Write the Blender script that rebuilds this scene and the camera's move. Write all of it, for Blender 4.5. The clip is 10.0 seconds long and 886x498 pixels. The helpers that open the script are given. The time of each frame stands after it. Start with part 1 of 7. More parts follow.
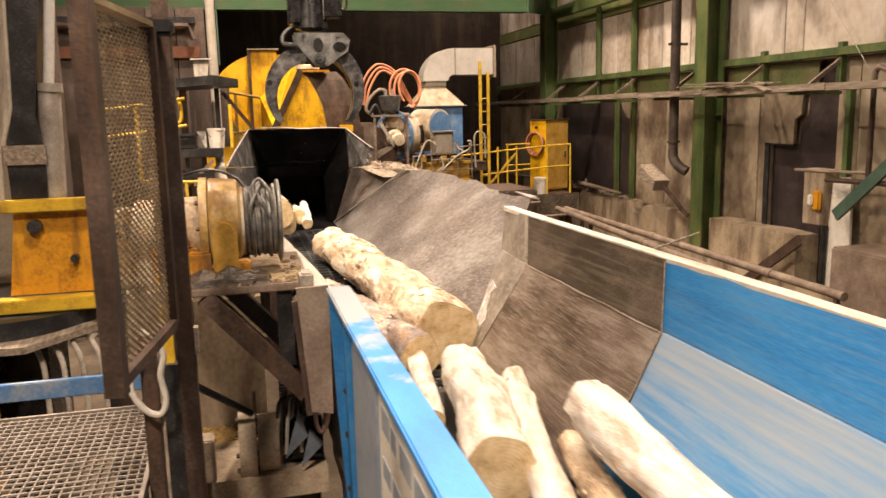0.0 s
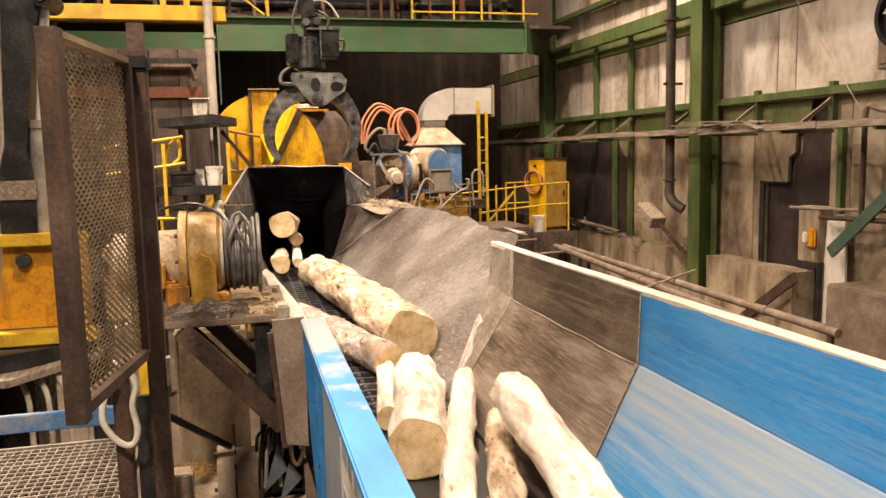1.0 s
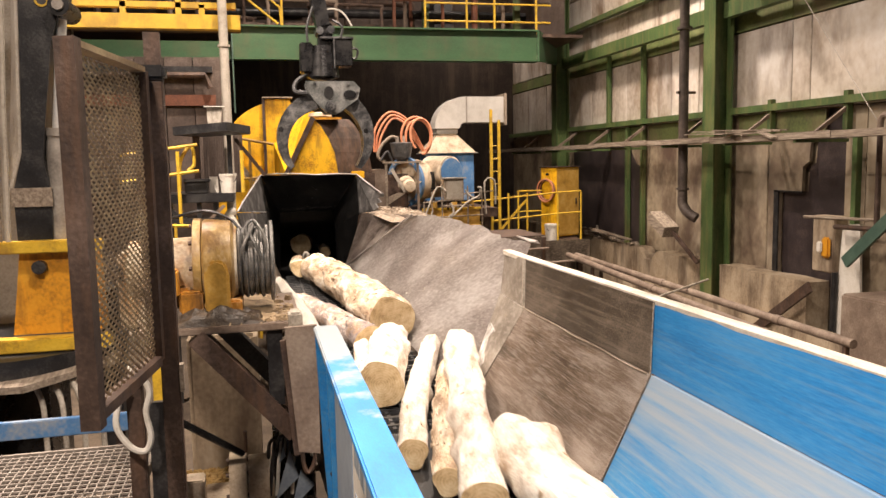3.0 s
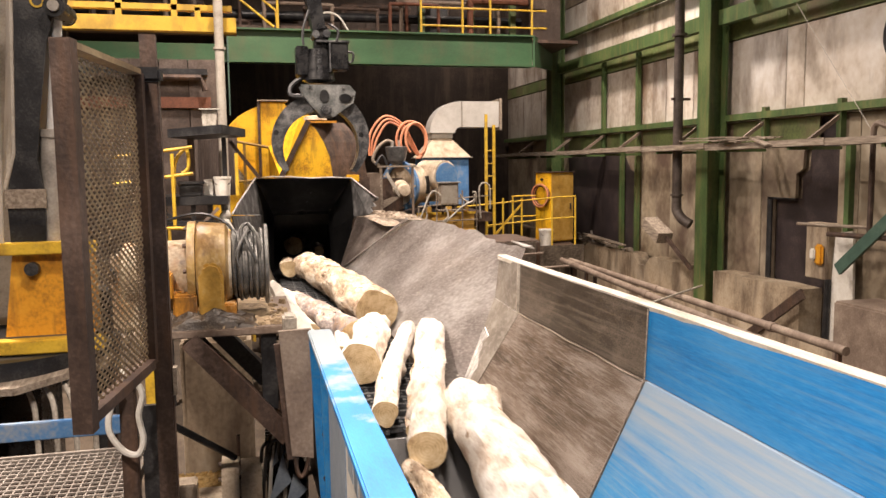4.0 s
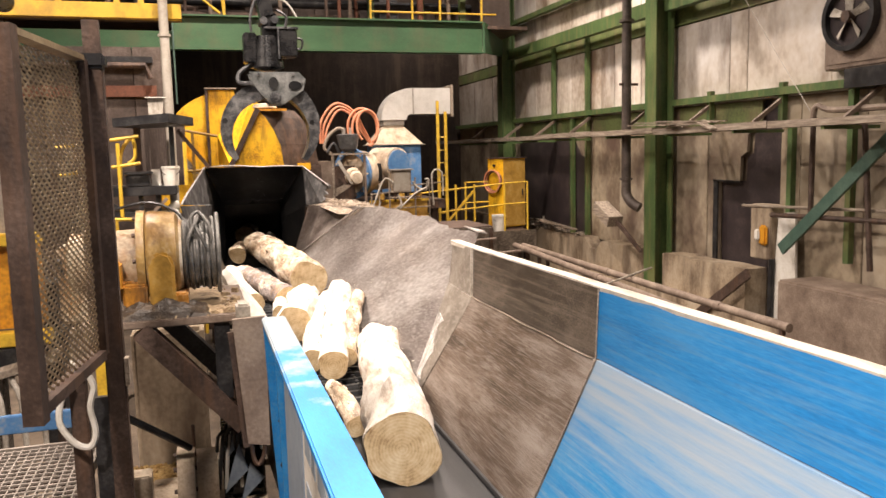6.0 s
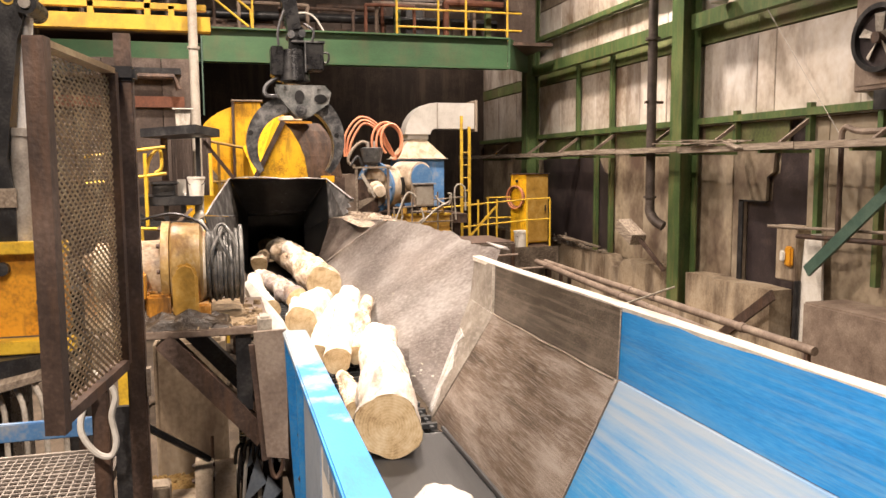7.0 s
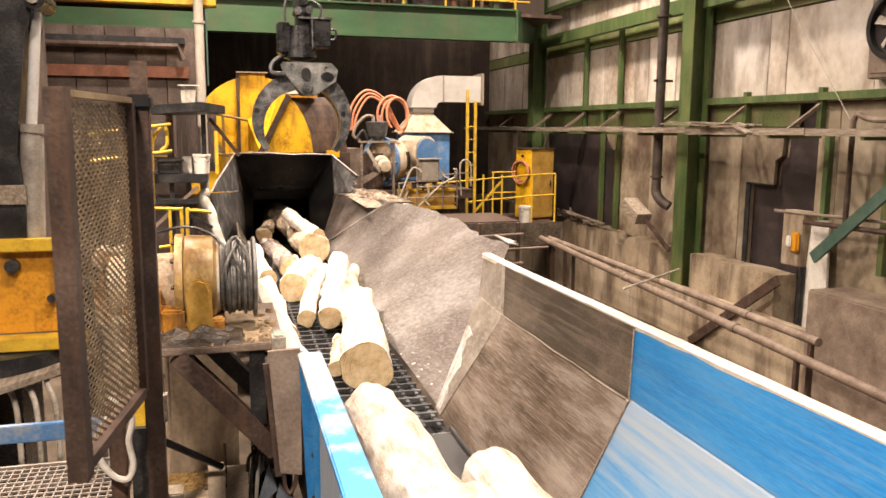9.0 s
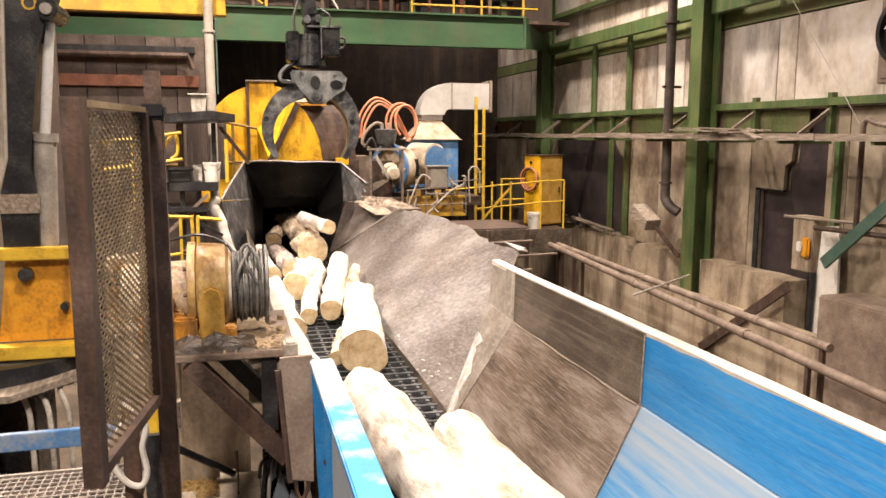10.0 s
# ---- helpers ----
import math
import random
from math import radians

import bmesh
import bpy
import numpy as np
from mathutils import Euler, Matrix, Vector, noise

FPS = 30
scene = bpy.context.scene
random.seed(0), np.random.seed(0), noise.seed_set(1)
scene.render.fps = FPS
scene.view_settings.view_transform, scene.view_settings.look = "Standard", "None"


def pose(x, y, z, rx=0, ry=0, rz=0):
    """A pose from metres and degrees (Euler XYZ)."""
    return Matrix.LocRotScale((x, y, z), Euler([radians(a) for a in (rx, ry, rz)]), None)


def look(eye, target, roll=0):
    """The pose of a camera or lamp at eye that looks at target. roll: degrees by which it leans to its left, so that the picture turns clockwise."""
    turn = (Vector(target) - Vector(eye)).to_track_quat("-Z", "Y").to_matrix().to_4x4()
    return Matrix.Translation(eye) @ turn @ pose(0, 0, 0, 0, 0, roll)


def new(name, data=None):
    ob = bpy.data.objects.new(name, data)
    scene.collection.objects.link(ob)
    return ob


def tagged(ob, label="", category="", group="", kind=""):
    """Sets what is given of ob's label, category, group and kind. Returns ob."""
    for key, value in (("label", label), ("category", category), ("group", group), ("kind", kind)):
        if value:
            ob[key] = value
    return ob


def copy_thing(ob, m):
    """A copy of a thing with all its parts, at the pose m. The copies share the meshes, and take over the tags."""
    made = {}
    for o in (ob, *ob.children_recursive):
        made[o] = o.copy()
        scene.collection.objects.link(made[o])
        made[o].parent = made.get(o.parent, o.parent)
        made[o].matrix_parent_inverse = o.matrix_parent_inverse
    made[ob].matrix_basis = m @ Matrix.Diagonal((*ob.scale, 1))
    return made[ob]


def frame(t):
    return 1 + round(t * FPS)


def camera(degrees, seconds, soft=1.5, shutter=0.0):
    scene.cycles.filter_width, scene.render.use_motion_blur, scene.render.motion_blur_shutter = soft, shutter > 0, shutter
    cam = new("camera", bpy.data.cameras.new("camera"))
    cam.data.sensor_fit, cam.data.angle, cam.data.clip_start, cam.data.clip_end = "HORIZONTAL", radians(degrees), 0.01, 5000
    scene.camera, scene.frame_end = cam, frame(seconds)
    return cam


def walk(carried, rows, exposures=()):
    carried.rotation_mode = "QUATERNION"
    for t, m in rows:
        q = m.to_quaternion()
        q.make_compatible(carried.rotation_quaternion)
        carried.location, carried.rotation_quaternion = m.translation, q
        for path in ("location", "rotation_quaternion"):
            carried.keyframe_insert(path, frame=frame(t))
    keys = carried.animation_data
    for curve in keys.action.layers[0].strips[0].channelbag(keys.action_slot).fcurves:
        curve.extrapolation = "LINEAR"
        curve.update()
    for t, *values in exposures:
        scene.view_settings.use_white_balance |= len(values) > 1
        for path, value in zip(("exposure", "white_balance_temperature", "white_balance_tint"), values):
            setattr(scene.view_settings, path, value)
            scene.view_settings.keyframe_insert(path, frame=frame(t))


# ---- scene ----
cam = camera(58.1, 10.0, shutter=0.9)
PATH = [
    (0, (0.268, 0.021, 0.808), (0.752, 1.932, 0.47), -1.3),
    (0.4, (0.343, 0.004, 0.782), (0.825, 1.923, 0.486), -0.9),
    (0.5, (0.362, 0.0, 0.776), (0.81, 1.93, 0.503), -0.8),
    (0.6, (0.37, -0.012, 0.776), (0.772, 1.929, 0.513), -0.9),
    (0.7, (0.379, -0.024, 0.777), (0.795, 1.916, 0.532), -1.0),
    (1, (0.404, -0.061, 0.778), (0.881, 1.866, 0.537), -1.3),
    (1.5, (0.405, -0.075, 0.777), (0.877, 1.854, 0.535), -1.5),
    (2, (0.411, -0.066, 0.78), (0.879, 1.863, 0.536), -1.2),
    (2.5, (0.405, -0.067, 0.78), (0.853, 1.869, 0.549), -1.3),
    (4, (0.395, -0.062, 0.782), (0.859, 1.872, 0.572), -0.7),
    (4.5, (0.393, -0.064, 0.782), (0.882, 1.865, 0.578), -0.9),
    (5, (0.392, -0.072, 0.78), (0.913, 1.847, 0.572), -0.9),
    (5.4, (0.395, -0.094, 0.769), (0.934, 1.819, 0.552), -1.5),
    (5.5, (0.396, -0.1, 0.766), (0.958, 1.804, 0.527), -1.7),
    (5.6, (0.396, -0.099, 0.767), (0.973, 1.799, 0.518), -1.6),
    (5.7, (0.395, -0.097, 0.768), (0.976, 1.8, 0.519), -1.5),
    (7, (0.389, -0.08, 0.781), (0.913, 1.838, 0.574), -0.4),
    (7.4, (0.385, -0.072, 0.826), (0.923, 1.836, 0.557), -0.7),
    (7.5, (0.384, -0.07, 0.837), (0.906, 1.844, 0.582), -0.8),
    (7.6, (0.39, -0.07, 0.847), (0.877, 1.856, 0.608), -0.7),
    (8, (0.416, -0.068, 0.888), (0.875, 1.869, 0.702), -0.1),
    (8.3, (0.401, -0.063, 0.973), (0.847, 1.877, 0.776), -0.3),
    (8.4, (0.396, -0.061, 1.001), (0.833, 1.877, 0.773), -0.3),
    (8.5, (0.391, -0.059, 1.029), (0.856, 1.868, 0.768), -0.4),
    (8.6, (0.38, -0.05, 1.038), (0.895, 1.86, 0.747), -0.2),
    (8.7, (0.369, -0.04, 1.047), (0.89, 1.865, 0.737), -0.1),
    (9, (0.335, -0.012, 1.075), (0.853, 1.896, 0.774), 0.4),
    (9.5, (0.317, -0.033, 1.071), (0.828, 1.878, 0.774), 0.8),
    (10, (0.32, -0.025, 1.077), (0.818, 1.891, 0.793), 0.1),
]
EXPOSURE = [(0, -0.04, 7000, 12), (1, 0.0, 7150, 12), (2.5, 0.06, 6550, 11), (4.5, 0.07, 6050, 10), (5.5, 0.09, 6050, 10), (7, 0.33, 6200, 10), (8, 0.35, 6500, 11), (8.5, 0.36, 6550, 11), (9.5, 0.31, 6200, 10), (10, 0.31, 6150, 10)]
walk(cam, [(t, look(eye, target, roll)) for t, eye, target, roll in PATH], EXPOSURE)

# ---- light ----
world = bpy.data.worlds.new("world")
scene.world = world
world.use_nodes = True
world.node_tree.nodes["Background"].inputs[0].default_value = (1.0, 0.93, 0.85, 1)
world.node_tree.nodes["Background"].inputs[1].default_value = 0.05
scene.view_settings.exposure = 0.0
# unseen lamps: places and powers chosen to fill dark parts of the hall
LAMPS = [(1.2, 2.6, 6.6, 400), (-1.4, -1.5, 5.3, 680), (-2.8, 8.8, 7.2, 1350), (2.5, 10.4, 7.4, 640), (6.9, 16.0, 8.1, 820), (0.8, 16.6, 7.4, 640), (5.2, 1.5, 7.4, 180), (6.2, 21.6, 7.6, 70), (7.4, 25.3, 7.4, 130)]


# ---- materials ----
def mat(name, cols, rough=0.6, metal=0.0, scale=3.0, fine=40.0, bump=0.15, stretch=(1, 1, 1), spread=0.5, streak=None, streak_amt=0.5, gloss_var=0.15, vary=0.0, spec=0.5, turn=0.0, detail=6):
    """Three colours mixed by a coarse noise, broken by a fine one; streak is a colour that runs down or along."""
    m = bpy.data.materials.new(name)
    m.use_nodes = True
    nt = m.node_tree
    n, l = nt.nodes, nt.links
    b = n["Principled BSDF"]
    tc = n.new("ShaderNodeTexCoord")
    mp = n.new("ShaderNodeMapping")
    mp.inputs["Scale"].default_value = stretch
    co = tc.outputs["Object"]
    if turn:
        rt = n.new("ShaderNodeMapping")
        rt.inputs["Rotation"].default_value = (radians(turn), 0, 0)
        l.new(co, rt.inputs[0])
        co = rt.outputs[0]
    l.new(co, mp.inputs[0])
    oi = n.new("ShaderNodeObjectInfo")
    add = n.new("ShaderNodeVectorMath")
    add.operation = "ADD"
    sc = n.new("ShaderNodeVectorMath")
    sc.operation = "SCALE"
    sc.inputs[0].default_value = (37, 19, 53)
    l.new(oi.outputs["Random"], sc.inputs[3])
    l.new(mp.outputs[0], add.inputs[0])
    l.new(sc.outputs[0], add.inputs[1])
    n1 = n.new("ShaderNodeTexNoise")
    n1.inputs["Scale"].default_value = scale
    n1.inputs["Detail"].default_value = detail
    n1.inputs["Roughness"].default_value = 0.65
    n2 = n.new("ShaderNodeTexNoise")
    n2.inputs["Scale"].default_value = fine
    n2.inputs["Detail"].default_value = 4
    l.new(add.outputs[0], n1.inputs["Vector"])
    l.new(add.outputs[0], n2.inputs["Vector"])
    mix = n.new("ShaderNodeMath")
    mix.operation = "MULTIPLY_ADD"
    mix.inputs[1].default_value = 0.3
    l.new(n2.outputs[0], mix.inputs[0])
    s2 = n.new("ShaderNodeMath")
    s2.operation = "MULTIPLY"
    s2.inputs[1].default_value = 0.7
    l.new(n1.outputs[0], s2.inputs[0])
    l.new(s2.outputs[0], mix.inputs[2])
    r = n.new("ShaderNodeValToRGB")
    e = r.color_ramp.elements
    e[0].position, e[1].position = 0.5 - spread * 0.36, 0.5 + spread * 0.36
    e[0].color, e[1].color = (*cols[0], 1), (*cols[-1], 1)
    if len(cols) > 2:
        k = e.new(0.5)
        k.color = (*cols[1], 1)
    l.new(mix.outputs[0], r.inputs[0])
    out = r.outputs[0]
    if streak:
        mp2 = n.new("ShaderNodeMapping")
        mp2.inputs["Scale"].default_value = streak[1]
        l.new(co, mp2.inputs[0])
        ad2 = n.new("ShaderNodeVectorMath")
        l.new(mp2.outputs[0], ad2.inputs[0])
        l.new(sc.outputs[0], ad2.inputs[1])
        n3 = n.new("ShaderNodeTexNoise")
        n3.inputs["Scale"].default_value = 1.0
        n3.inputs["Detail"].default_value = 5
        n3.inputs["Roughness"].default_value = 0.6
        l.new(ad2.outputs[0], n3.inputs["Vector"])
        r2 = n.new("ShaderNodeValToRGB")
        r2.color_ramp.elements[0].position, r2.color_ramp.elements[1].position = 0.48, 0.66
        r2.color_ramp.elements[0].color = (0, 0, 0, 1)
        r2.color_ramp.elements[1].color = (streak_amt, streak_amt, streak_amt, 1)
        l.new(n3.outputs[0], r2.inputs[0])
        mx = n.new("ShaderNodeMix")
        mx.data_type = "RGBA"
        l.new(r2.outputs[0], mx.inputs[0])
        l.new(out, mx.inputs[6])
        mx.inputs[7].default_value = (*streak[0], 1)
        out = mx.outputs[2]
    if vary:
        hs = n.new("ShaderNodeHueSaturation")
        mr = n.new("ShaderNodeMapRange")
        mr.inputs[3].default_value, mr.inputs[4].default_value = 1 - vary, 1 + vary
        l.new(oi.outputs["Random"], mr.inputs[0])
        l.new(mr.outputs[0], hs.inputs["Value"])
        l.new(out, hs.inputs["Color"])
        out = hs.outputs[0]
    l.new(out, b.inputs["Base Color"])
    rr = n.new("ShaderNodeMapRange")
    rr.inputs[3].default_value, rr.inputs[4].default_value = max(0.05, rough - gloss_var), min(1, rough + gloss_var)
    l.new(mix.outputs[0], rr.inputs[0])
    l.new(rr.outputs[0], b.inputs["Roughness"])
    b.inputs["Metallic"].default_value = metal
    b.inputs["Specular IOR Level"].default_value = spec
    bp = n.new("ShaderNodeBump")
    bp.inputs["Strength"].default_value = bump
    bp.inputs["Distance"].default_value = 0.02
    l.new(mix.outputs[0], bp.inputs["Height"])
    l.new(bp.outputs[0], b.inputs["Normal"])
    return m


def glow(name, col, strength):
    m = bpy.data.materials.new(name)
    m.use_nodes = True
    b = m.node_tree.nodes["Principled BSDF"]
    b.inputs["Base Color"].default_value = (*col, 1)
    b.inputs["Emission Color"].default_value = (*col, 1)
    b.inputs["Emission Strength"].default_value = strength
    return m


UP = (9, 9, 0.5)
ALONG = (12, 0.9, 12)
blue = mat("blue_paint", [(0.01, 0.12, 0.34), (0.02, 0.2, 0.5), (0.06, 0.27, 0.56)], 0.45, 0, 1.6, 30, 0.08, (5, 0.5, 5), 0.5, ((0.14, 0.26, 0.38), (50, 1.4, 50)), 0.4)
blue_scuffed = mat("scuffed_blue_paint", [(0.02, 0.21, 0.52), (0.05, 0.27, 0.56), (0.16, 0.34, 0.55)], 0.4, 0.05, 1.1, 40, 0.1, (4, 0.5, 2), 0.5, ((0.3, 0.38, 0.45), (60, 1.6, 40)), 0.45)
worn_steel = mat("worn_steel", [(0.05, 0.034, 0.024), (0.165, 0.122, 0.09), (0.38, 0.33, 0.29)], 0.38, 0.25, 1.1, 90, 0.25, (6, 0.9, 4), 0.36, ((0.44, 0.4, 0.36), (170, 5, 110)), 0.5)
chute_steel = mat("scraped_chute_steel", [(0.25, 0.21, 0.19), (0.45, 0.41, 0.385), (0.72, 0.7, 0.68)], 0.33, 0.2, 0.9, 14, 0.1, (1.6, 0.5, 2.2), 0.42, ((0.82, 0.8, 0.78), (70, 1.3, 50)), 0.45, turn=22, detail=4)
gusset_steel = mat("worn_gusset_steel", [(0.12, 0.1, 0.08), (0.24, 0.21, 0.175), (0.44, 0.4, 0.35)], 0.4, 0.2, 2.2, 60, 0.15, (2, 2, 2), 0.6, ((0.5, 0.47, 0.43), (40, 14, 20)), 0.4)
dark_plate = mat("dark_oily_plate", [(0.035, 0.027, 0.02), (0.08, 0.064, 0.049), (0.22, 0.18, 0.14)], 0.4, 0.2, 1.8, 60, 0.15, (2, 1, 2), 0.5, ((0.3, 0.25, 0.2), (14, 1.2, 40)), 0.4)
bright_steel = mat("polished_steel", [(0.6, 0.58, 0.55), (0.8, 0.79, 0.77), (0.86, 0.85, 0.84)], 0.22, 0.25, 3, 60, 0.08)
edge_paint = mat("pale_worn_edge", [(0.14, 0.12, 0.095), (0.4, 0.36, 0.3), (0.6, 0.56, 0.49)], 0.65, 0, 7, 60, 0.3, (1, 1, 1), 0.45)
rust = mat("rusty_brown_steel", [(0.025, 0.016, 0.012), (0.065, 0.042, 0.032), (0.16, 0.11, 0.085)], 0.6, 0.2, 4, 60, 0.3, (1, 1, 1), 0.5, ((0.16, 0.085, 0.045), (12, 12, 2)), 0.4)
mesh_rust = mat("rusty_expanded_metal", [(0.12, 0.085, 0.05), (0.3, 0.22, 0.13), (0.5, 0.4, 0.24)], 0.45, 0.3, 6, 60, 0.2, (1, 1, 1), 0.5)
black_steel = mat("black_steel", [(0.01, 0.01, 0.011), (0.024, 0.024, 0.026), (0.075, 0.073, 0.07)], 0.38, 0.2, 4, 60, 0.2, (1, 1, 1), 0.5)
grey_steel = mat("grey_cast_steel", [(0.035, 0.037, 0.04), (0.095, 0.1, 0.105), (0.24, 0.24, 0.24)], 0.32, 0.3, 4, 60, 0.15, (1, 1, 1), 0.5)
black_rubber = mat("black_rubber_belt", [(0.02, 0.02, 0.021), (0.035, 0.035, 0.037), (0.07, 0.068, 0.065)], 0.5, 0, 4, 70, 0.15, (8, 0.8, 8), 0.8)
# near black: shade inside the hopper and in holes is put into the colour
hopper_black = mat("shade_black_steel", [(0.004, 0.004, 0.0044), (0.009, 0.009, 0.0095), (0.03, 0.0295, 0.029)], 0.42, 0.0, 2.4, 50, 0.4, (1, 1, 1), 0.5, ((0.06, 0.058, 0.056), (6, 6, 2)), 0.25, spec=0.35)
yellow = mat("yellow_paint", [(0.35, 0.14, 0.01), (0.86, 0.48, 0.008), (0.9, 0.56, 0.015)], 0.5, 0, 2.5, 40, 0.15, (1, 1, 1), 0.5, ((0.2, 0.08, 0.02), (7, 7, 1.6)), 0.55)
rail_yellow = mat("rail_yellow_paint", [(0.3, 0.17, 0.02), (0.68, 0.44, 0.03), (0.78, 0.54, 0.06)], 0.5, 0, 5, 60, 0.1, (1, 1, 1), 0.6, ((0.26, 0.15, 0.04), (5, 5, 5)), 0.5)
orange = mat("orange_machine_paint", [(0.22, 0.09, 0.015), (0.66, 0.3, 0.015), (0.74, 0.38, 0.03)], 0.5, 0, 3, 40, 0.2, (1, 1, 1), 0.5, ((0.12, 0.055, 0.02), (10, 10, 1.4)), 0.6)
cream = mat("dusty_cream_paint", [(0.13, 0.07, 0.03), (0.5, 0.41, 0.28), (0.76, 0.7, 0.59)], 0.5, 0, 4, 50, 0.3, (1, 1, 1), 0.5, ((0.33, 0.14, 0.015), (6, 6, 1.5)), 0.8)
green = mat("green_steel_paint", [(0.03, 0.05, 0.02), (0.07, 0.12, 0.038), (0.15, 0.2, 0.07)], 0.5, 0, 1.6, 30, 0.1, (1, 1, 0.6), 0.6, ((0.2, 0.17, 0.07), (7, 7, 0.8)), 0.5)
green_beam = mat("green_beam_paint", [(0.022, 0.052, 0.022), (0.036, 0.092, 0.038), (0.06, 0.13, 0.055)], 0.5, 0, 0.9, 40, 0.08, (0.6, 1, 1.5), 0.6, ((0.09, 0.08, 0.04), (2, 5, 1.0)), 0.4)
dark_green = mat("dark_green_paint", [(0.035, 0.07, 0.055), (0.06, 0.11, 0.085), (0.1, 0.16, 0.12)], 0.5, 0, 3, 40, 0.1)
panel_white = mat("stained_white_panel", [(0.27, 0.2, 0.14), (0.54, 0.48, 0.41), (0.68, 0.65, 0.61)], 0.55, 0, 0.55, 9, 0.04, (1, 1, 0.85), 0.5, ((0.15, 0.092, 0.055), (1.1, 1.1, 0.4)), 0.9, vary=0.12, detail=3)
panel_tan = mat("grimy_tan_panel", [(0.11, 0.074, 0.045), (0.3, 0.245, 0.17), (0.4, 0.345, 0.26)], 0.65, 0, 0.6, 9, 0.05, (1, 1, 0.9), 0.5, ((0.065, 0.036, 0.026), (0.8, 0.8, 0.55)), 0.85, vary=0.12, detail=3)
band_green = mat("chalky_green_sheet", [(0.06, 0.065, 0.03), (0.14, 0.18, 0.06), (0.26, 0.28, 0.13)], 0.6, 0, 0.9, 20, 0.08, (1, 1, 1), 0.5, ((0.2, 0.15, 0.09), (1.2, 1.2, 0.8)), 0.75)
panel_black = mat("flat_black_sheet", [(0.018, 0.013, 0.014), (0.035, 0.026, 0.027), (0.08, 0.06, 0.055)], 0.5, 0.1, 2, 40, 0.1)
concrete = mat("dirty_concrete", [(0.15, 0.1, 0.06), (0.4, 0.32, 0.22), (0.54, 0.46, 0.35)], 0.85, 0, 1.1, 30, 0.25, (1, 1, 0.8), 0.55, ((0.07, 0.042, 0.026), (1.8, 1.8, 0.45)), 0.8)
floor_dirt = mat("bark_strewn_floor", [(0.03, 0.022, 0.016), (0.08, 0.06, 0.042), (0.17, 0.13, 0.09)], 0.9, 0, 1.5, 40, 0.5)
back_brown = mat("sooty_brown_cladding", [(0.01, 0.006, 0.005), (0.03, 0.02, 0.015), (0.085, 0.06, 0.045)], 0.8, 0, 0.8, 25, 0.2, (1, 1, 1), 0.55, ((0.12, 0.085, 0.06), (3, 3, 0.3)), 0.5)
brown_panel = mat("brown_siding", [(0.03, 0.02, 0.016), (0.085, 0.062, 0.05), (0.19, 0.15, 0.125)], 0.75, 0, 1.4, 30, 0.15, (1, 1, 1), 0.6, ((0.05, 0.03, 0.02), (4, 4, 0.5)), 0.6)
red_oxide = mat("red_oxide_beam", [(0.06, 0.02, 0.012), (0.14, 0.05, 0.025), (0.22, 0.09, 0.05)], 0.7, 0, 3, 40, 0.15)
plank = mat("weathered_plank", [(0.09, 0.065, 0.045), (0.26, 0.21, 0.16), (0.46, 0.4, 0.32)], 0.8, 0, 4, 60, 0.35, (8, 0.8, 8), 0.5)
bark_pale = mat("pale_bark_scraps", [(0.12, 0.085, 0.055), (0.3, 0.24, 0.18), (0.48, 0.42, 0.34)], 0.95, 0, 7, 60, 0.8)
sawdust = mat("sawdust_and_bark", [(0.06, 0.04, 0.025), (0.3, 0.22, 0.13), (0.5, 0.4, 0.26)], 0.95, 0, 9, 90, 0.6)
log_pale = mat("peeled_pale_wood", [(0.46, 0.36, 0.26), (0.78, 0.73, 0.65), (0.89, 0.86, 0.81)], 0.7, 0, 2.6, 40, 0.7, (3, 1.0, 3), 0.42, ((0.3, 0.18, 0.09), (11, 3, 11)), 0.6)
log_bark = mat("patchy_birch_bark", [(0.22, 0.12, 0.06), (0.6, 0.48, 0.34), (0.88, 0.83, 0.74)], 0.8, 0, 2.0, 40, 0.7, (2.6, 1.0, 2.6), 0.42, ((0.16, 0.1, 0.06), (9, 2.2, 9)), 0.85)
log_grey = mat("grey_aspen_bark", [(0.07, 0.058, 0.06), (0.25, 0.21, 0.2), (0.78, 0.7, 0.6)], 0.85, 0, 2.4, 36, 0.8, (2.4, 1.2, 2.4), 0.42, ((0.4, 0.24, 0.11), (6, 3, 6)), 0.5)
silver = mat("galvanised_duct", [(0.42, 0.4, 0.37), (0.58, 0.56, 0.52), (0.7, 0.68, 0.65)], 0.5, 0.3, 2, 40, 0.06)
machine_blue = mat("dusty_machine_blue", [(0.05, 0.13, 0.3), (0.09, 0.22, 0.45), (0.3, 0.34, 0.38)], 0.5, 0, 3, 40, 0.1)
copper = mat("copper_red_hose", [(0.42, 0.14, 0.07), (0.62, 0.25, 0.13), (0.72, 0.36, 0.2)], 0.5, 0, 4, 40, 0.08)
white_paint = mat("dusty_white", [(0.5, 0.46, 0.4), (0.7, 0.67, 0.6), (0.8, 0.78, 0.73)], 0.55, 0, 5, 50, 0.1)
pipe_brown = mat("dusty_brown_pipe", [(0.1, 0.07, 0.05), (0.2, 0.15, 0.115), (0.32, 0.26, 0.2)], 0.7, 0.1, 3, 50, 0.2)
rope_steel = mat("greasy_wire_rope", [(0.04, 0.04, 0.038), (0.15, 0.145, 0.135), (0.34, 0.32, 0.29)], 0.45, 0.4, 12, 90, 0.3)
galv = mat("galvanised_grating", [(0.2, 0.18, 0.16), (0.36, 0.33, 0.29), (0.5, 0.46, 0.41)], 0.5, 0.4, 6, 60, 0.1)
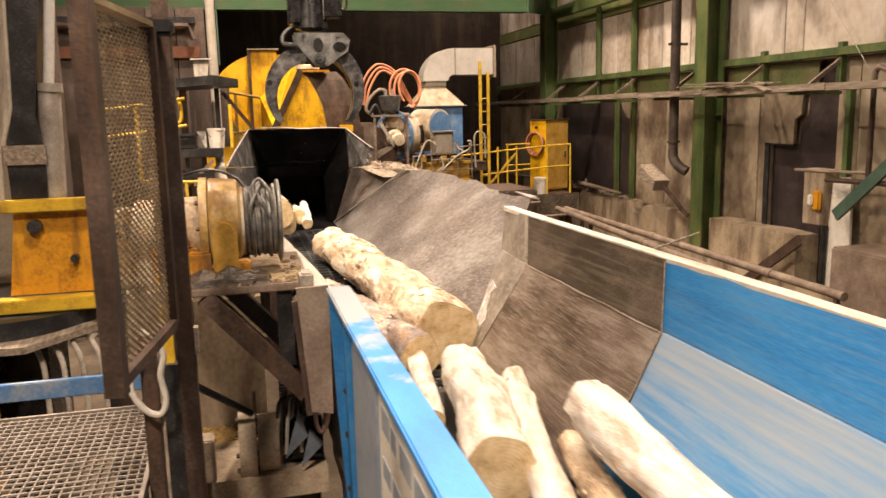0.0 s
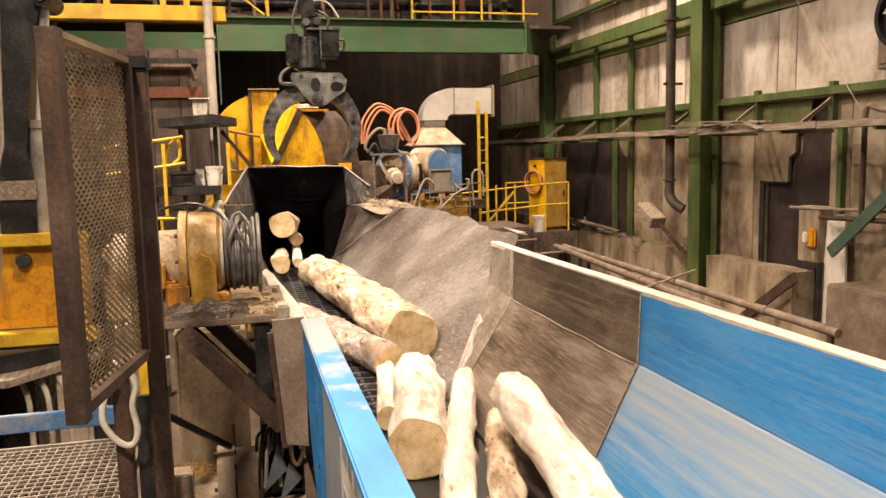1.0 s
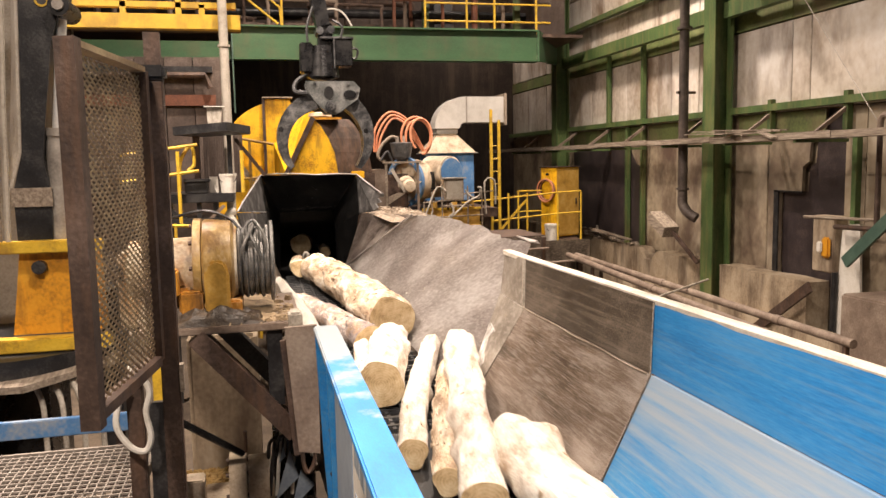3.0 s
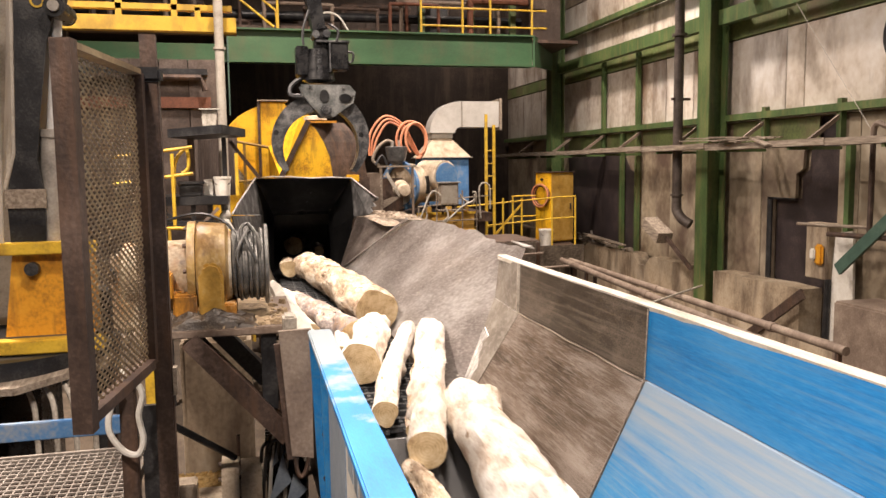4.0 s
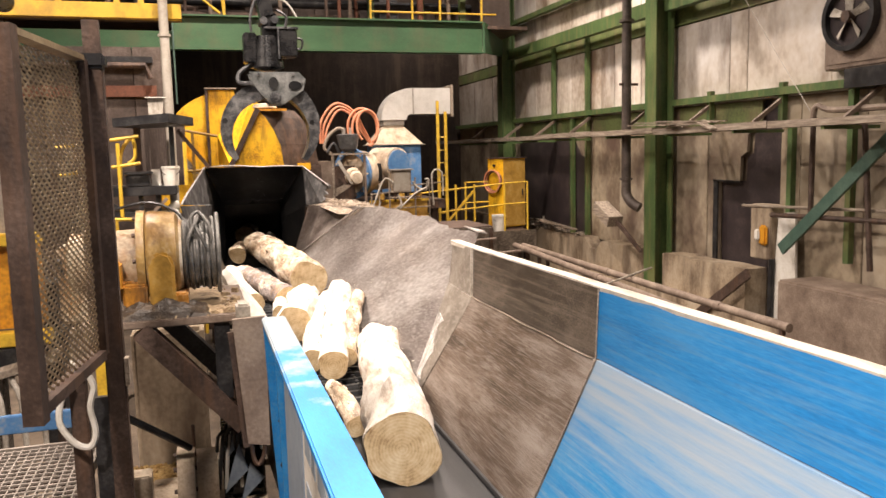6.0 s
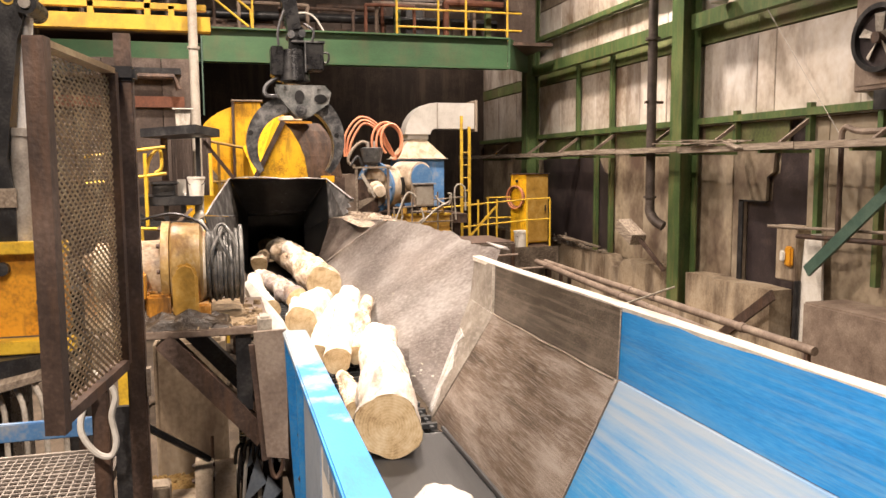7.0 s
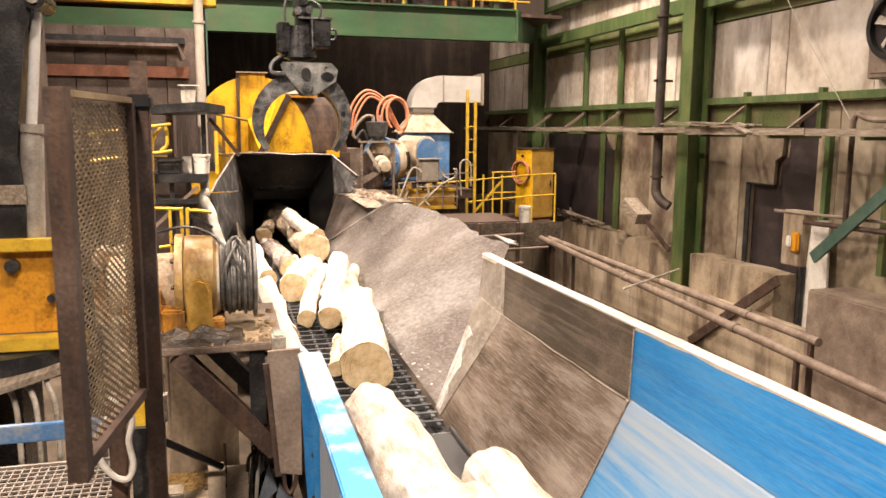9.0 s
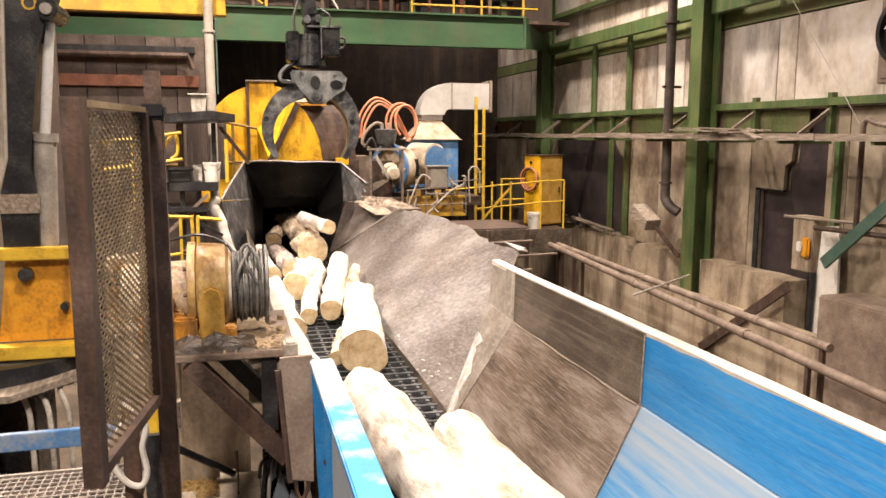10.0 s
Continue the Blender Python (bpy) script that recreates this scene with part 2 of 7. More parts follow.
oily_black = mat("oily_black_steel", [(0.004, 0.004, 0.0045), (0.012, 0.012, 0.013), (0.045, 0.044, 0.042)], 0.28, 0.1, 5, 60, 0.08, (1, 1, 1), 0.5)
deck_yellow = mat("dull_deck_yellow", [(0.28, 0.15, 0.015), (0.56, 0.35, 0.02), (0.64, 0.42, 0.04)], 0.55, 0, 2.5, 60, 0.1, (1, 1, 1), 0.7, ((0.2, 0.11, 0.02), (3, 3, 2)), 0.5)
dusty_pipe = mat("dusty_offwhite_pipe", [(0.2, 0.17, 0.13), (0.4, 0.36, 0.3), (0.52, 0.48, 0.42)], 0.6, 0, 3, 50, 0.1, (1, 1, 1), 0.6)
lamp_glow = glow("lamp_lens", (1.0, 0.9, 0.76), 6.0)


def end_grain():
    m = bpy.data.materials.new("cut_end_grain")
    m.use_nodes = True
    n, l = m.node_tree.nodes, m.node_tree.links
    b = n["Principled BSDF"]
    tc = n.new("ShaderNodeTexCoord")
    mp = n.new("ShaderNodeMapping")
    mp.inputs["Scale"].default_value = (1, 0, 1)
    l.new(tc.outputs["Object"], mp.inputs[0])
    w = n.new("ShaderNodeTexWave")
    w.wave_type, w.rings_direction = "RINGS", "SPHERICAL"
    w.inputs["Scale"].default_value = 16
    w.inputs["Distortion"].default_value = 3.5
    w.inputs["Detail"].default_value = 3
    l.new(mp.outputs[0], w.inputs[0])
    nz = n.new("ShaderNodeTexNoise")
    nz.inputs["Scale"].default_value = 6
    nz.inputs["Detail"].default_value = 7
    nz.inputs["Roughness"].default_value = 0.68
    l.new(tc.outputs["Object"], nz.inputs[0])
    r = n.new("ShaderNodeValToRGB")
    r.color_ramp.elements[0].color, r.color_ramp.elements[1].color = (0.24, 0.14, 0.06, 1), (0.8, 0.68, 0.46, 1)
    r.color_ramp.elements[0].position, r.color_ramp.elements[1].position = 0.34, 0.72
    mid = r.color_ramp.elements.new(0.5)
    mid.color = (0.6, 0.45, 0.25, 1)
    mx = n.new("ShaderNodeMath")
    mx.operation = "MULTIPLY_ADD"
    mx.inputs[1].default_value = 0.06
    l.new(w.outputs[1], mx.inputs[0])
    l.new(nz.outputs[0], mx.inputs[2])
    l.new(mx.outputs[0], r.inputs[0])
    l.new(r.outputs[0], b.inputs["Base Color"])
    b.inputs["Roughness"].default_value = 0.85
    bp = n.new("ShaderNodeBump")
    bp.inputs["Strength"].default_value = 0.15
    l.new(w.outputs[1], bp.inputs["Height"])
    l.new(bp.outputs[0], b.inputs["Normal"])
    return m


cut_wood = end_grain()


def chipped_rim():
    """Blue paint, rubbed to pale primer towards the far end and in patches."""
    m = mat("chipped_blue_rim", [(0.007, 0.15, 0.46), (0.013, 0.235, 0.63), (0.035, 0.3, 0.68)], 0.42, 0, 3, 60, 0.08, (3, 0.7, 3), 0.6)
    n, l = m.node_tree.nodes, m.node_tree.links
    b = n["Principled BSDF"]
    paint = b.inputs["Base Color"].links[0].from_socket
    tc = n.new("ShaderNodeTexCoord")
    xyz = n.new("ShaderNodeSeparateXYZ")
    l.new(tc.outputs["Object"], xyz.inputs[0])
    nz = n.new("ShaderNodeTexNoise")
    nz.inputs["Scale"].default_value = 5.0
    nz.inputs["Detail"].default_value = 7
    nz.inputs["Roughness"].default_value = 0.65
    l.new(tc.outputs["Object"], nz.inputs["Vector"])
    far = n.new("ShaderNodeMapRange")
    far.inputs[1].default_value, far.inputs[2].default_value = 2.0, 3.5
    far.inputs[3].default_value, far.inputs[4].default_value = 0.0, 0.42
    l.new(xyz.outputs[1], far.inputs[0])
    wear = n.new("ShaderNodeMath")
    l.new(nz.outputs[0], wear.inputs[0])
    l.new(far.outputs[0], wear.inputs[1])
    r = n.new("ShaderNodeValToRGB")
    r.color_ramp.elements[0].position, r.color_ramp.elements[1].position = 0.7, 0.84
    l.new(wear.outputs[0], r.inputs[0])
    mx = n.new("ShaderNodeMix")
    mx.data_type = "RGBA"
    l.new(r.outputs[0], mx.inputs[0])
    l.new(paint, mx.inputs[6])
    mx.inputs[7].default_value = (0.3, 0.36, 0.4, 1)
    l.new(mx.outputs[2], b.inputs["Base Color"])
    return m


rim_blue = chipped_rim()


def scuff_band(m, z0, z1, col):
    """A long band where sliding logs have rubbed the paint to bare grey, between two heights."""
    n, l = m.node_tree.nodes, m.node_tree.links
    b = n["Principled BSDF"]
    paint = b.inputs["Base Color"].links[0].from_socket
    tc = n.new("ShaderNodeTexCoord")
    xyz = n.new("ShaderNodeSeparateXYZ")
    l.new(tc.outputs["Object"], xyz.inputs[0])
    band = n.new("ShaderNodeMapRange")
    band.interpolation_type = "SMOOTHSTEP"
    band.inputs[1].default_value, band.inputs[2].default_value = z0, z1
    band.inputs[3].default_value, band.inputs[4].default_value = 0.0, 0.4
    l.new(xyz.outputs[2], band.inputs[0])
    mp = n.new("ShaderNodeMapping")
    mp.inputs["Scale"].default_value = (30, 1.1, 22)
    l.new(tc.outputs["Object"], mp.inputs[0])
    nz = n.new("ShaderNodeTexNoise")
    nz.inputs["Scale"].default_value = 1.0
    nz.inputs["Detail"].default_value = 6
    l.new(mp.outputs[0], nz.inputs["Vector"])
    wear = n.new("ShaderNodeMath")
    l.new(nz.outputs[0], wear.inputs[0])
    l.new(band.outputs[0], wear.inputs[1])
    r = n.new("ShaderNodeValToRGB")
    r.color_ramp.elements[0].position, r.color_ramp.elements[1].position = 0.5, 1.0
    l.new(wear.outputs[0], r.inputs[0])
    mx = n.new("ShaderNodeMix")
    mx.data_type = "RGBA"
    l.new(r.outputs[0], mx.inputs[0])
    l.new(paint, mx.inputs[6])
    mx.inputs[7].default_value = (*col, 1)
    l.new(mx.outputs[2], b.inputs["Base Color"])


scuff_band(blue_scuffed, 2.1, 2.6, (0.33, 0.4, 0.47))
rim_white = mat("pale_worn_rim_bar", [(0.34, 0.29, 0.23), (0.62, 0.57, 0.49), (0.76, 0.72, 0.65)], 0.6, 0, 5, 60, 0.2, (3, 0.8, 3), 0.5)
winch_mix = mat("oil_streaked_winch_paint", [(0.05, 0.025, 0.012), (0.5, 0.22, 0.02), (0.72, 0.6, 0.4)], 0.45, 0, 3.5, 50, 0.25, (1, 1, 0.7), 0.5, ((0.06, 0.03, 0.015), (9, 9, 1.5)), 0.8)
drain_brown = mat("dusty_dark_drain_pipe", [(0.03, 0.022, 0.018), (0.075, 0.058, 0.048), (0.17, 0.14, 0.115)], 0.6, 0.1, 3, 50, 0.15)


# ---- building helpers ----
ORIGIN = {}


def thing(name, loc, label, category, group="", kind=""):
    ob = new(name)
    ob.empty_display_size = 0.1
    ob.location = loc
    ORIGIN[ob.name] = Vector(loc)
    return tagged(ob, label, category, group, kind)


def part(name, bm, material, parent=None, label="", kind="", smooth=False, local=False):
    me = bpy.data.meshes.new(name)
    bmesh.ops.recalc_face_normals(bm, faces=bm.faces)
    bm.to_mesh(me)
    bm.free()
    me.materials.append(material)
    if smooth:
        me.shade_smooth()
        me.set_sharp_from_angle(angle=radians(38))
    ob = new(name, me)
    base = Vector((0, 0, 0))
    if parent:
        ob.parent = parent
        base = ORIGIN.get(parent.name, base)
        if not local:
            me.transform(Matrix.Translation(-base))
    ORIGIN[ob.name] = base
    return tagged(ob, label, kind=kind)


def single(name, bm, material, label, category, kind="", smooth=False, group=""):
    """A thing of one mesh, its origin at the middle of its base."""
    ob = part(name, bm, material, smooth=smooth)
    co = [v.co for v in ob.data.vertices]
    base = Vector([(min(c[i] for c in co) + max(c[i] for c in co)) / 2 for i in (0, 1)] + [min(c[2] for c in co)])
    ob.data.transform(Matrix.Translation(-base))
    ob.location = base
    ORIGIN[ob.name] = base
    return tagged(ob, label, category, group, kind)


def box(bm, x0, x1, y0, y1, z0, z1, bev=0.0):
    vs = [bm.verts.new((x, y, z)) for x in (x0, x1) for y in (y0, y1) for z in (z0, z1)]
    fs = [bm.faces.new([vs[i] for i in q]) for q in ((0, 1, 3, 2), (4, 6, 7, 5), (0, 4, 5, 1), (2, 3, 7, 6), (0, 2, 6, 4), (1, 5, 7, 3))]
    if bev:
        bmesh.ops.bevel(bm, geom=list({e for f in fs for e in f.edges}), offset=bev, segments=2, affect="EDGES")
    return bm


def Bx(x0, x1, y0, y1, z0, z1, bev=0.0):
    return box(bmesh.new(), x0, x1, y0, y1, z0, z1, bev)


def frame_of(d):
    d = Vector(d).normalized()
    a = d.cross(Vector((0, 0, 1)) if abs(d.z) < 0.9 else Vector((1, 0, 0))).normalized()
    return a, a.cross(d)


def rod(bm, p0, p1, r0, r1=None, seg=12, caps=True):
    p0, p1 = Vector(p0), Vector(p1)
    r1 = r0 if r1 is None else r1
    a, b = frame_of(p1 - p0)
    rings = [[bm.verts.new(p + (a * math.cos(6.28319 * i / seg) + b * math.sin(6.28319 * i / seg)) * r) for i in range(seg)] for p, r in ((p0, r0), (p1, r1))]
    for i in range(seg):
        bm.faces.new((rings[0][i], rings[0][(i + 1) % seg], rings[1][(i + 1) % seg], rings[1][i]))
    if caps:
        bm.faces.new(rings[0][::-1])
        bm.faces.new(rings[1])
    return bm


def bar(bm, p0, p1, w, h):
    """A square bar from p0 to p1: w across, h high."""
    p0, p1 = Vector(p0), Vector(p1)
    a, b = frame_of(p1 - p0)
    q = [[bm.verts.new(p + a * w / 2 * s + b * h / 2 * t) for s, t in ((-1, -1), (1, -1), (1, 1), (-1, 1))] for p in (p0, p1)]
    for i in range(4):
        bm.faces.new((q[0][i], q[0][(i + 1) % 4], q[1][(i + 1) % 4], q[1][i]))
    bm.faces.new(q[0][::-1])
    bm.faces.new(q[1])
    return bm


def tube(bm, pts, r, seg=10, closed=False):
    pts = [Vector(p) for p in pts]
    n = len(pts)
    rings = []
    up = None
    for i, p in enumerate(pts):
        d = (pts[(i + 1) % n] - pts[i - 1]) if closed or 0 < i < n - 1 else (pts[1] - pts[0] if i == 0 else pts[-1] - pts[-2])
        if d.length < 1e-7:
            d = pts[-1] - pts[0]
        d.normalize()
        if up is None:
            up = frame_of(d)[0]
        up = (up - d * up.dot(d)).normalized()
        s = d.cross(up)
        rr = r[i] if isinstance(r, (list, tuple)) else r
        rings.append([bm.verts.new(p + (up * math.cos(6.28319 * k / seg) + s * math.sin(6.28319 * k / seg)) * rr) for k in range(seg)])
    for i in range(n if closed else n - 1):
        a, b = rings[i], rings[(i + 1) % n]
        for k in range(seg):
            bm.faces.new((a[k], a[(k + 1) % seg], b[(k + 1) % seg], b[k]))
    if not closed:
        bm.faces.new(rings[0][::-1])
        bm.faces.new(rings[-1])
    return bm


def smooth_path(pts, n=8):
    pts = [Vector(p) for p in pts]
    out = []
    for i in range(len(pts) - 1):
        p0, p1, p2, p3 = pts[max(i - 1, 0)], pts[i], pts[i + 1], pts[min(i + 2, len(pts) - 1)]
        for k in range(n):
            t = k / n
            out.append(0.5 * (2 * p1 + (p2 - p0) * t + (2 * p0 - 5 * p1 + 4 * p2 - p3) * t * t + (3 * p1 - p0 - 3 * p2 + p3) * t ** 3))
    return out + [pts[-1]]


def prism(bm, poly, d):
    """The flat outline poly, thickened by the vector d."""
    d = Vector(d)
    a = [bm.verts.new(Vector(p)) for p in poly]
    b = [bm.verts.new(Vector(p) + d) for p in poly]
    n = len(a)
    bm.faces.new(a[::-1])
    bm.faces.new(b)
    for i in range(n):
        bm.faces.new((a[i], a[(i + 1) % n], b[(i + 1) % n], b[i]))
    return bm


def ngon_ring(bm, c, axis, r0, r1, depth, seg=32, a0=0.0, a1=360.0, taper=None):
    """A ring or arc round c: inner radius r0, outer r1, thick along the axis."""
    c, axis = Vector(c), Vector(axis).normalized()
    u, v = frame_of(axis)
    full = a1 - a0 >= 360
    rows = []
    for i in range(seg if full else seg + 1):
        f = i / seg
        t = radians(a0 + (a1 - a0) * f)
        w = 1 if taper is None else taper(f)
        mid, half = (r0 + r1) / 2, (r1 - r0) / 2 * w
        e = u * math.cos(t) + v * math.sin(t)
        rows.append([bm.verts.new(c + e * r + axis * k) for r, k in ((mid - half, -depth / 2), (mid + half, -depth / 2), (mid + half, depth / 2), (mid - half, depth / 2))])
    for i in range(seg):
        a, b = rows[i], rows[(i + 1) % len(rows)]
        for k in range(4):
            bm.faces.new((a[k], a[(k + 1) % 4], b[(k + 1) % 4], b[k]))
    if not full:
        bm.faces.new(rows[0][::-1])
        bm.faces.new(rows[-1])
    return bm


def crumbs(bm, n, x0, x1, y0, y1, z, s0, s1, rnd):
    """Loose bark chips and sawdust lumps on a level surface."""
    for _ in range(n):
        x, y, s = rnd.uniform(x0, x1), rnd.uniform(y0, y1), rnd.uniform(s0, s1)
        a = rnd.uniform(0, 3.14)
        l, w, h = s * rnd.uniform(0.8, 2.6), s * rnd.uniform(0.3, 0.8), s * rnd.uniform(0.15, 0.5)
        ca, sa = math.cos(a), math.sin(a)
        q = [(-l, -w), (l, -w * 0.6), (l * 0.8, w), (-l * 0.9, w * 0.7)]
        lo = [bm.verts.new((x + (p * ca - r * sa) / 2, y + (p * sa + r * ca) / 2, z)) for p, r in q]
        hi = [bm.verts.new((v.co.x * 0.8 + x * 0.2, v.co.y * 0.8 + y * 0.2, z + h * rnd.uniform(0.6, 1.4))) for v in lo]
        bm.faces.new(hi)
        for i in range(4):
            bm.faces.new((lo[i], lo[(i + 1) % 4], hi[(i + 1) % 4], hi[i]))
    return bm


def mound(bm, x0, x1, y0, y1, z, h, seed, n=18):
    """A low uneven heap on a level surface, thin towards its edges."""
    g = []
    for j in range(n + 1):
        row = []
        for i in range(n + 1):
            u, v = i / n, j / n
            k = max(0.0, (1 - (2 * u - 1) ** 2) * (1 - (2 * v - 1) ** 2))
            q = noise.noise((u * 3.1 + seed, v * 3.1, seed)) + 0.5 * noise.noise((u * 9 + seed, v * 9, 3.0))
            row.append(bm.verts.new((x0 + (x1 - x0) * u, y0 + (y1 - y0) * v, z + h * k ** 0.6 * (0.55 + 0.6 * q) - (0.01 if k == 0 else 0))))
        g.append(row)
    for j in range(n):
        for i in range(n):
            bm.faces.new((g[j][i], g[j][i + 1], g[j + 1][i + 1], g[j + 1][i]))
    return bm


# ---- the hall ----
FLOOR = -3.0
single("floor", Bx(-9.3, 10.2, -9.3, 28.3, FLOOR - 0.2, FLOOR), floor_dirt, "dark mill floor strewn with bark and dirt", "floor", "structure")
single("ceiling", Bx(-9.3, 10.2, -9.3, 28.3, 8.6, 8.8), back_brown, "dark steel hall roof", "ceiling", "structure")
single("wall_north", Bx(-9.0, 10.0, 27.6, 27.9, FLOOR, 8.6), back_brown, "sooty brown end wall of the mill hall", "wall", "structure")
single("wall_south", Bx(-9.0, 10.0, -9.0, -8.7, FLOOR, 8.6), back_brown, "brown end wall of the mill hall", "wall", "structure")
single("wall_west", Bx(-9.3, -9.0, -9.0, 27.9, FLOOR, 8.6), brown_panel, "brown clad side wall of the mill hall", "wall", "structure")
wall_east = thing("wall_east", (9.6, 10, FLOOR), "clad side wall with stained white and tan metal panels", "wall", kind="structure")
part("backing", Bx(9.62, 9.9, -9.0, 27.9, FLOOR, 8.6), panel_tan, wall_east)
rnd = random.Random(4)
for y0, y1 in ((2.6, 5.0), (5.0, 7.4), (7.4, 9.1), (9.1, 10.4), (12.8, 14.2), (14.2, 16.1), (16.1, 17.5), (17.5, 20.1), (20.1, 22.3), (22.3, 25.0), (25.0, 27.6)):
    o = rnd.uniform(-0.006, 0.006)
    bm = Bx(9.5 + o, 9.6, y0, y1 - 0.014, -1.42, 1.5)
    box(bm, 9.494 + o, 9.499 + o, y0 + 0.012, y1 - 0.026, -1.408, 1.488)
    part("wall_sheet", bm, panel_tan, wall_east)
SEAMS = (2.6, 4.4, 6.2, 8.0, 9.8, 11.74, 12.22, 13.9, 15.2, 16.33, 16.97, 18.54, 20.72, 22.5, 24.2, 26.0, 27.6)
for z0, z1, m in ((1.52, 3.06, panel_white), (3.42, 5.2, panel_white), (5.22, 8.5, panel_tan)):
    for y0, y1 in zip(SEAMS, SEAMS[1:]):
        o = rnd.uniform(-0.006, 0.006)
        bm = Bx(9.5 + o, 9.6, y0, y1 - 0.014, z0, z1)
        box(bm, 9.494 + o, 9.499 + o, y0 + 0.012, y1 - 0.026, z0 + 0.012, z1 - 0.012)
        part("wall_panel", bm, m, wall_east)
for y0, y1 in zip(SEAMS, SEAMS[1:]):
    o = rnd.uniform(-0.004, 0.004)
    part("green_strip", Bx(9.485 + o, 9.6, y0, y1 - 0.01, 3.09, 3.4), band_green, wall_east, "chalky green painted strip")
# flat black sheet that fills the opening in the broken cladding
bm = prism(bmesh.new(), [(9.58, 12.46, -1.42), (9.58, 12.46, 0.12), (9.58, 11.8, 0.13), (9.58, 11.78, 0.55), (9.58, 11.62, 0.62), (9.58, 11.6, 0.95), (9.58, 11.4, 1.1), (9.58, 11.35, 1.5), (9.58, 10.4, 1.5), (9.58, 10.4, -1.42)], (0.03, 0, 0))
part("dark_sheet", bm, panel_black, wall_east, "black sheet behind broken cladding")
bm = prism(bmesh.new(), [(9.5, 12.79, -1.42), (9.5, 12.79, 1.5), (9.5, 11.45, 1.5), (9.5, 11.5, 1.1), (9.5, 11.68, 0.93), (9.5, 11.7, 0.64), (9.5, 11.86, 0.55), (9.5, 11.87, 0.14), (9.5, 12.46, 0.12), (9.5, 12.46, -1.42)], (0.06, 0, 0))
part("broken_panel", Bx(9.5, 9.57, 10.41, 10.84, -1.42, 1.5), panel_tan, wall_east)
part("broken_panel", bm, panel_tan, wall_east, "tan cladding panel with a ragged broken edge")
bm = bmesh.new()
box(bm, 9.47, 9.5, 12.59, 12.465, -1.4, 0.135)
box(bm, 9.47, 9.5, 11.84, 12.59, 0.105, 0.135)
part("hatch_frame", bm, black_steel, wall_east, "black steel hatch frame")

bm = prism(bmesh.new(), [(9.482, 21.9, -1.38), (9.482, 21.9, 1.1), (9.482, 19.1, 1.1), (9.482, 18.4, 1.06), (9.482, 17.95, 0.6), (9.482, 17.62, 0.5), (9.482, 17.56, -1.38)], (0.005, 0, 0))
part("dark_sheet", bm, panel_black, wall_east, "black sheet laid over the cladding")
for y0, y1 in ((11.3, 13.7), (14.2, 17.35), (17.5, 21.9)):
    part("green_strip", Bx(9.478, 9.486, y0, y1, 1.13, 1.5), band_green, wall_east, "chalky green painted strip")

# concrete plinth under the cladding, its top broken away
knee = thing("concrete_plinth", (9.3, 12, FLOOR), "dirty concrete plinth with a broken top edge under the cladding", "wall", kind="structure")
rnd = random.Random(8)
for y0, y1, x0, top in ((14.25, 22.5, 9.12, -1.34), (11.1, 13.6, 9.05, -1.31), (22.5, 27.6, 9.12, -1.3)):
    bm = bmesh.new()
    n = int((y1 - y0) / 0.28)
    prof = []
    for i in range(n + 1):
        y = y0 + (y1 - y0) * i / n
        prof.append((x0, y, top + rnd.uniform(-0.02, 0.015) - (0.24 if 16.4 < y < 16.9 else 0) - (0.12 if 19.8 < y < 20.6 else 0)))
    prism(bm, [(x0, y1, FLOOR), (x0, y0, FLOOR)] + prof, (9.48 - x0, 0, 0))
    part("concrete_block", bm, concrete, knee)
part("concrete_block", Bx(8.7, 9.48, 2.0, 9.9, FLOOR, -1.28, 0.03), pipe_brown, knee, "dark stained concrete block")
part("lower_face", Bx(8.9, 9.04, 9.9, 27.5, FLOOR, -2.0), concrete, knee)
part("rusty_strut", bar(bmesh.new(), (8.85, 13.16, -2.97), (8.85, 10.76, -1.32), 0.05, 0.17), rust, knee, "rusty flat steel strut leaning on the plinth")
bm = prism(bmesh.new(), [(9.3, 10.75, -2.1), (9.3, 10.62, -0.35), (9.3, 10.25, -0.3), (9.3, 10.2, -1.5), (9.3, 10.35, -2.2)], (0.04, 0, 0))
single("loose_sheet", bm, white_paint, "pale bent sheet leaning on the side wall", "sheet metal")

# columns
bm = bmesh.new()
for y in (13.72,):
    box(bm, -0.2, -0.17, -0.2, 0.2, 0, 11.5)
    box(bm, 0.17, 0.2, -0.2, 0.2, 0, 11.5)
    box(bm, -0.17, 0.17, -0.012, 0.012, 0, 11.5)
col = single("steel_column", bm, green, "green painted steel H column, stained with rust", "column", "structure", group="hall columns")
col.location = (9.16, 13.95, FLOOR)
for y in (22.15, 5.75, -2.5):
    copy_thing(col, pose(9.16, y, FLOOR))


def girt(z, h, x=9.3, dark=False):
    bm = bmesh.new()
    for y0, y1 in ((2.0, 5.53), (5.97, 13.73), (14.17, 21.93), (22.37, 27.5 if z < 3 else 22.6)):
        box(bm, x, x + 0.18, y0, y1, z + h - 0.02, z + h)
        box(bm, x, x + 0.02, y0, y1, z, z + h - 0.02)
        box(bm, x, x + 0.18, y0, y1, z - 0.02, z)
    single("wall_girt", bm, green, "green steel channel girt along the side wall", "girt", "structure")


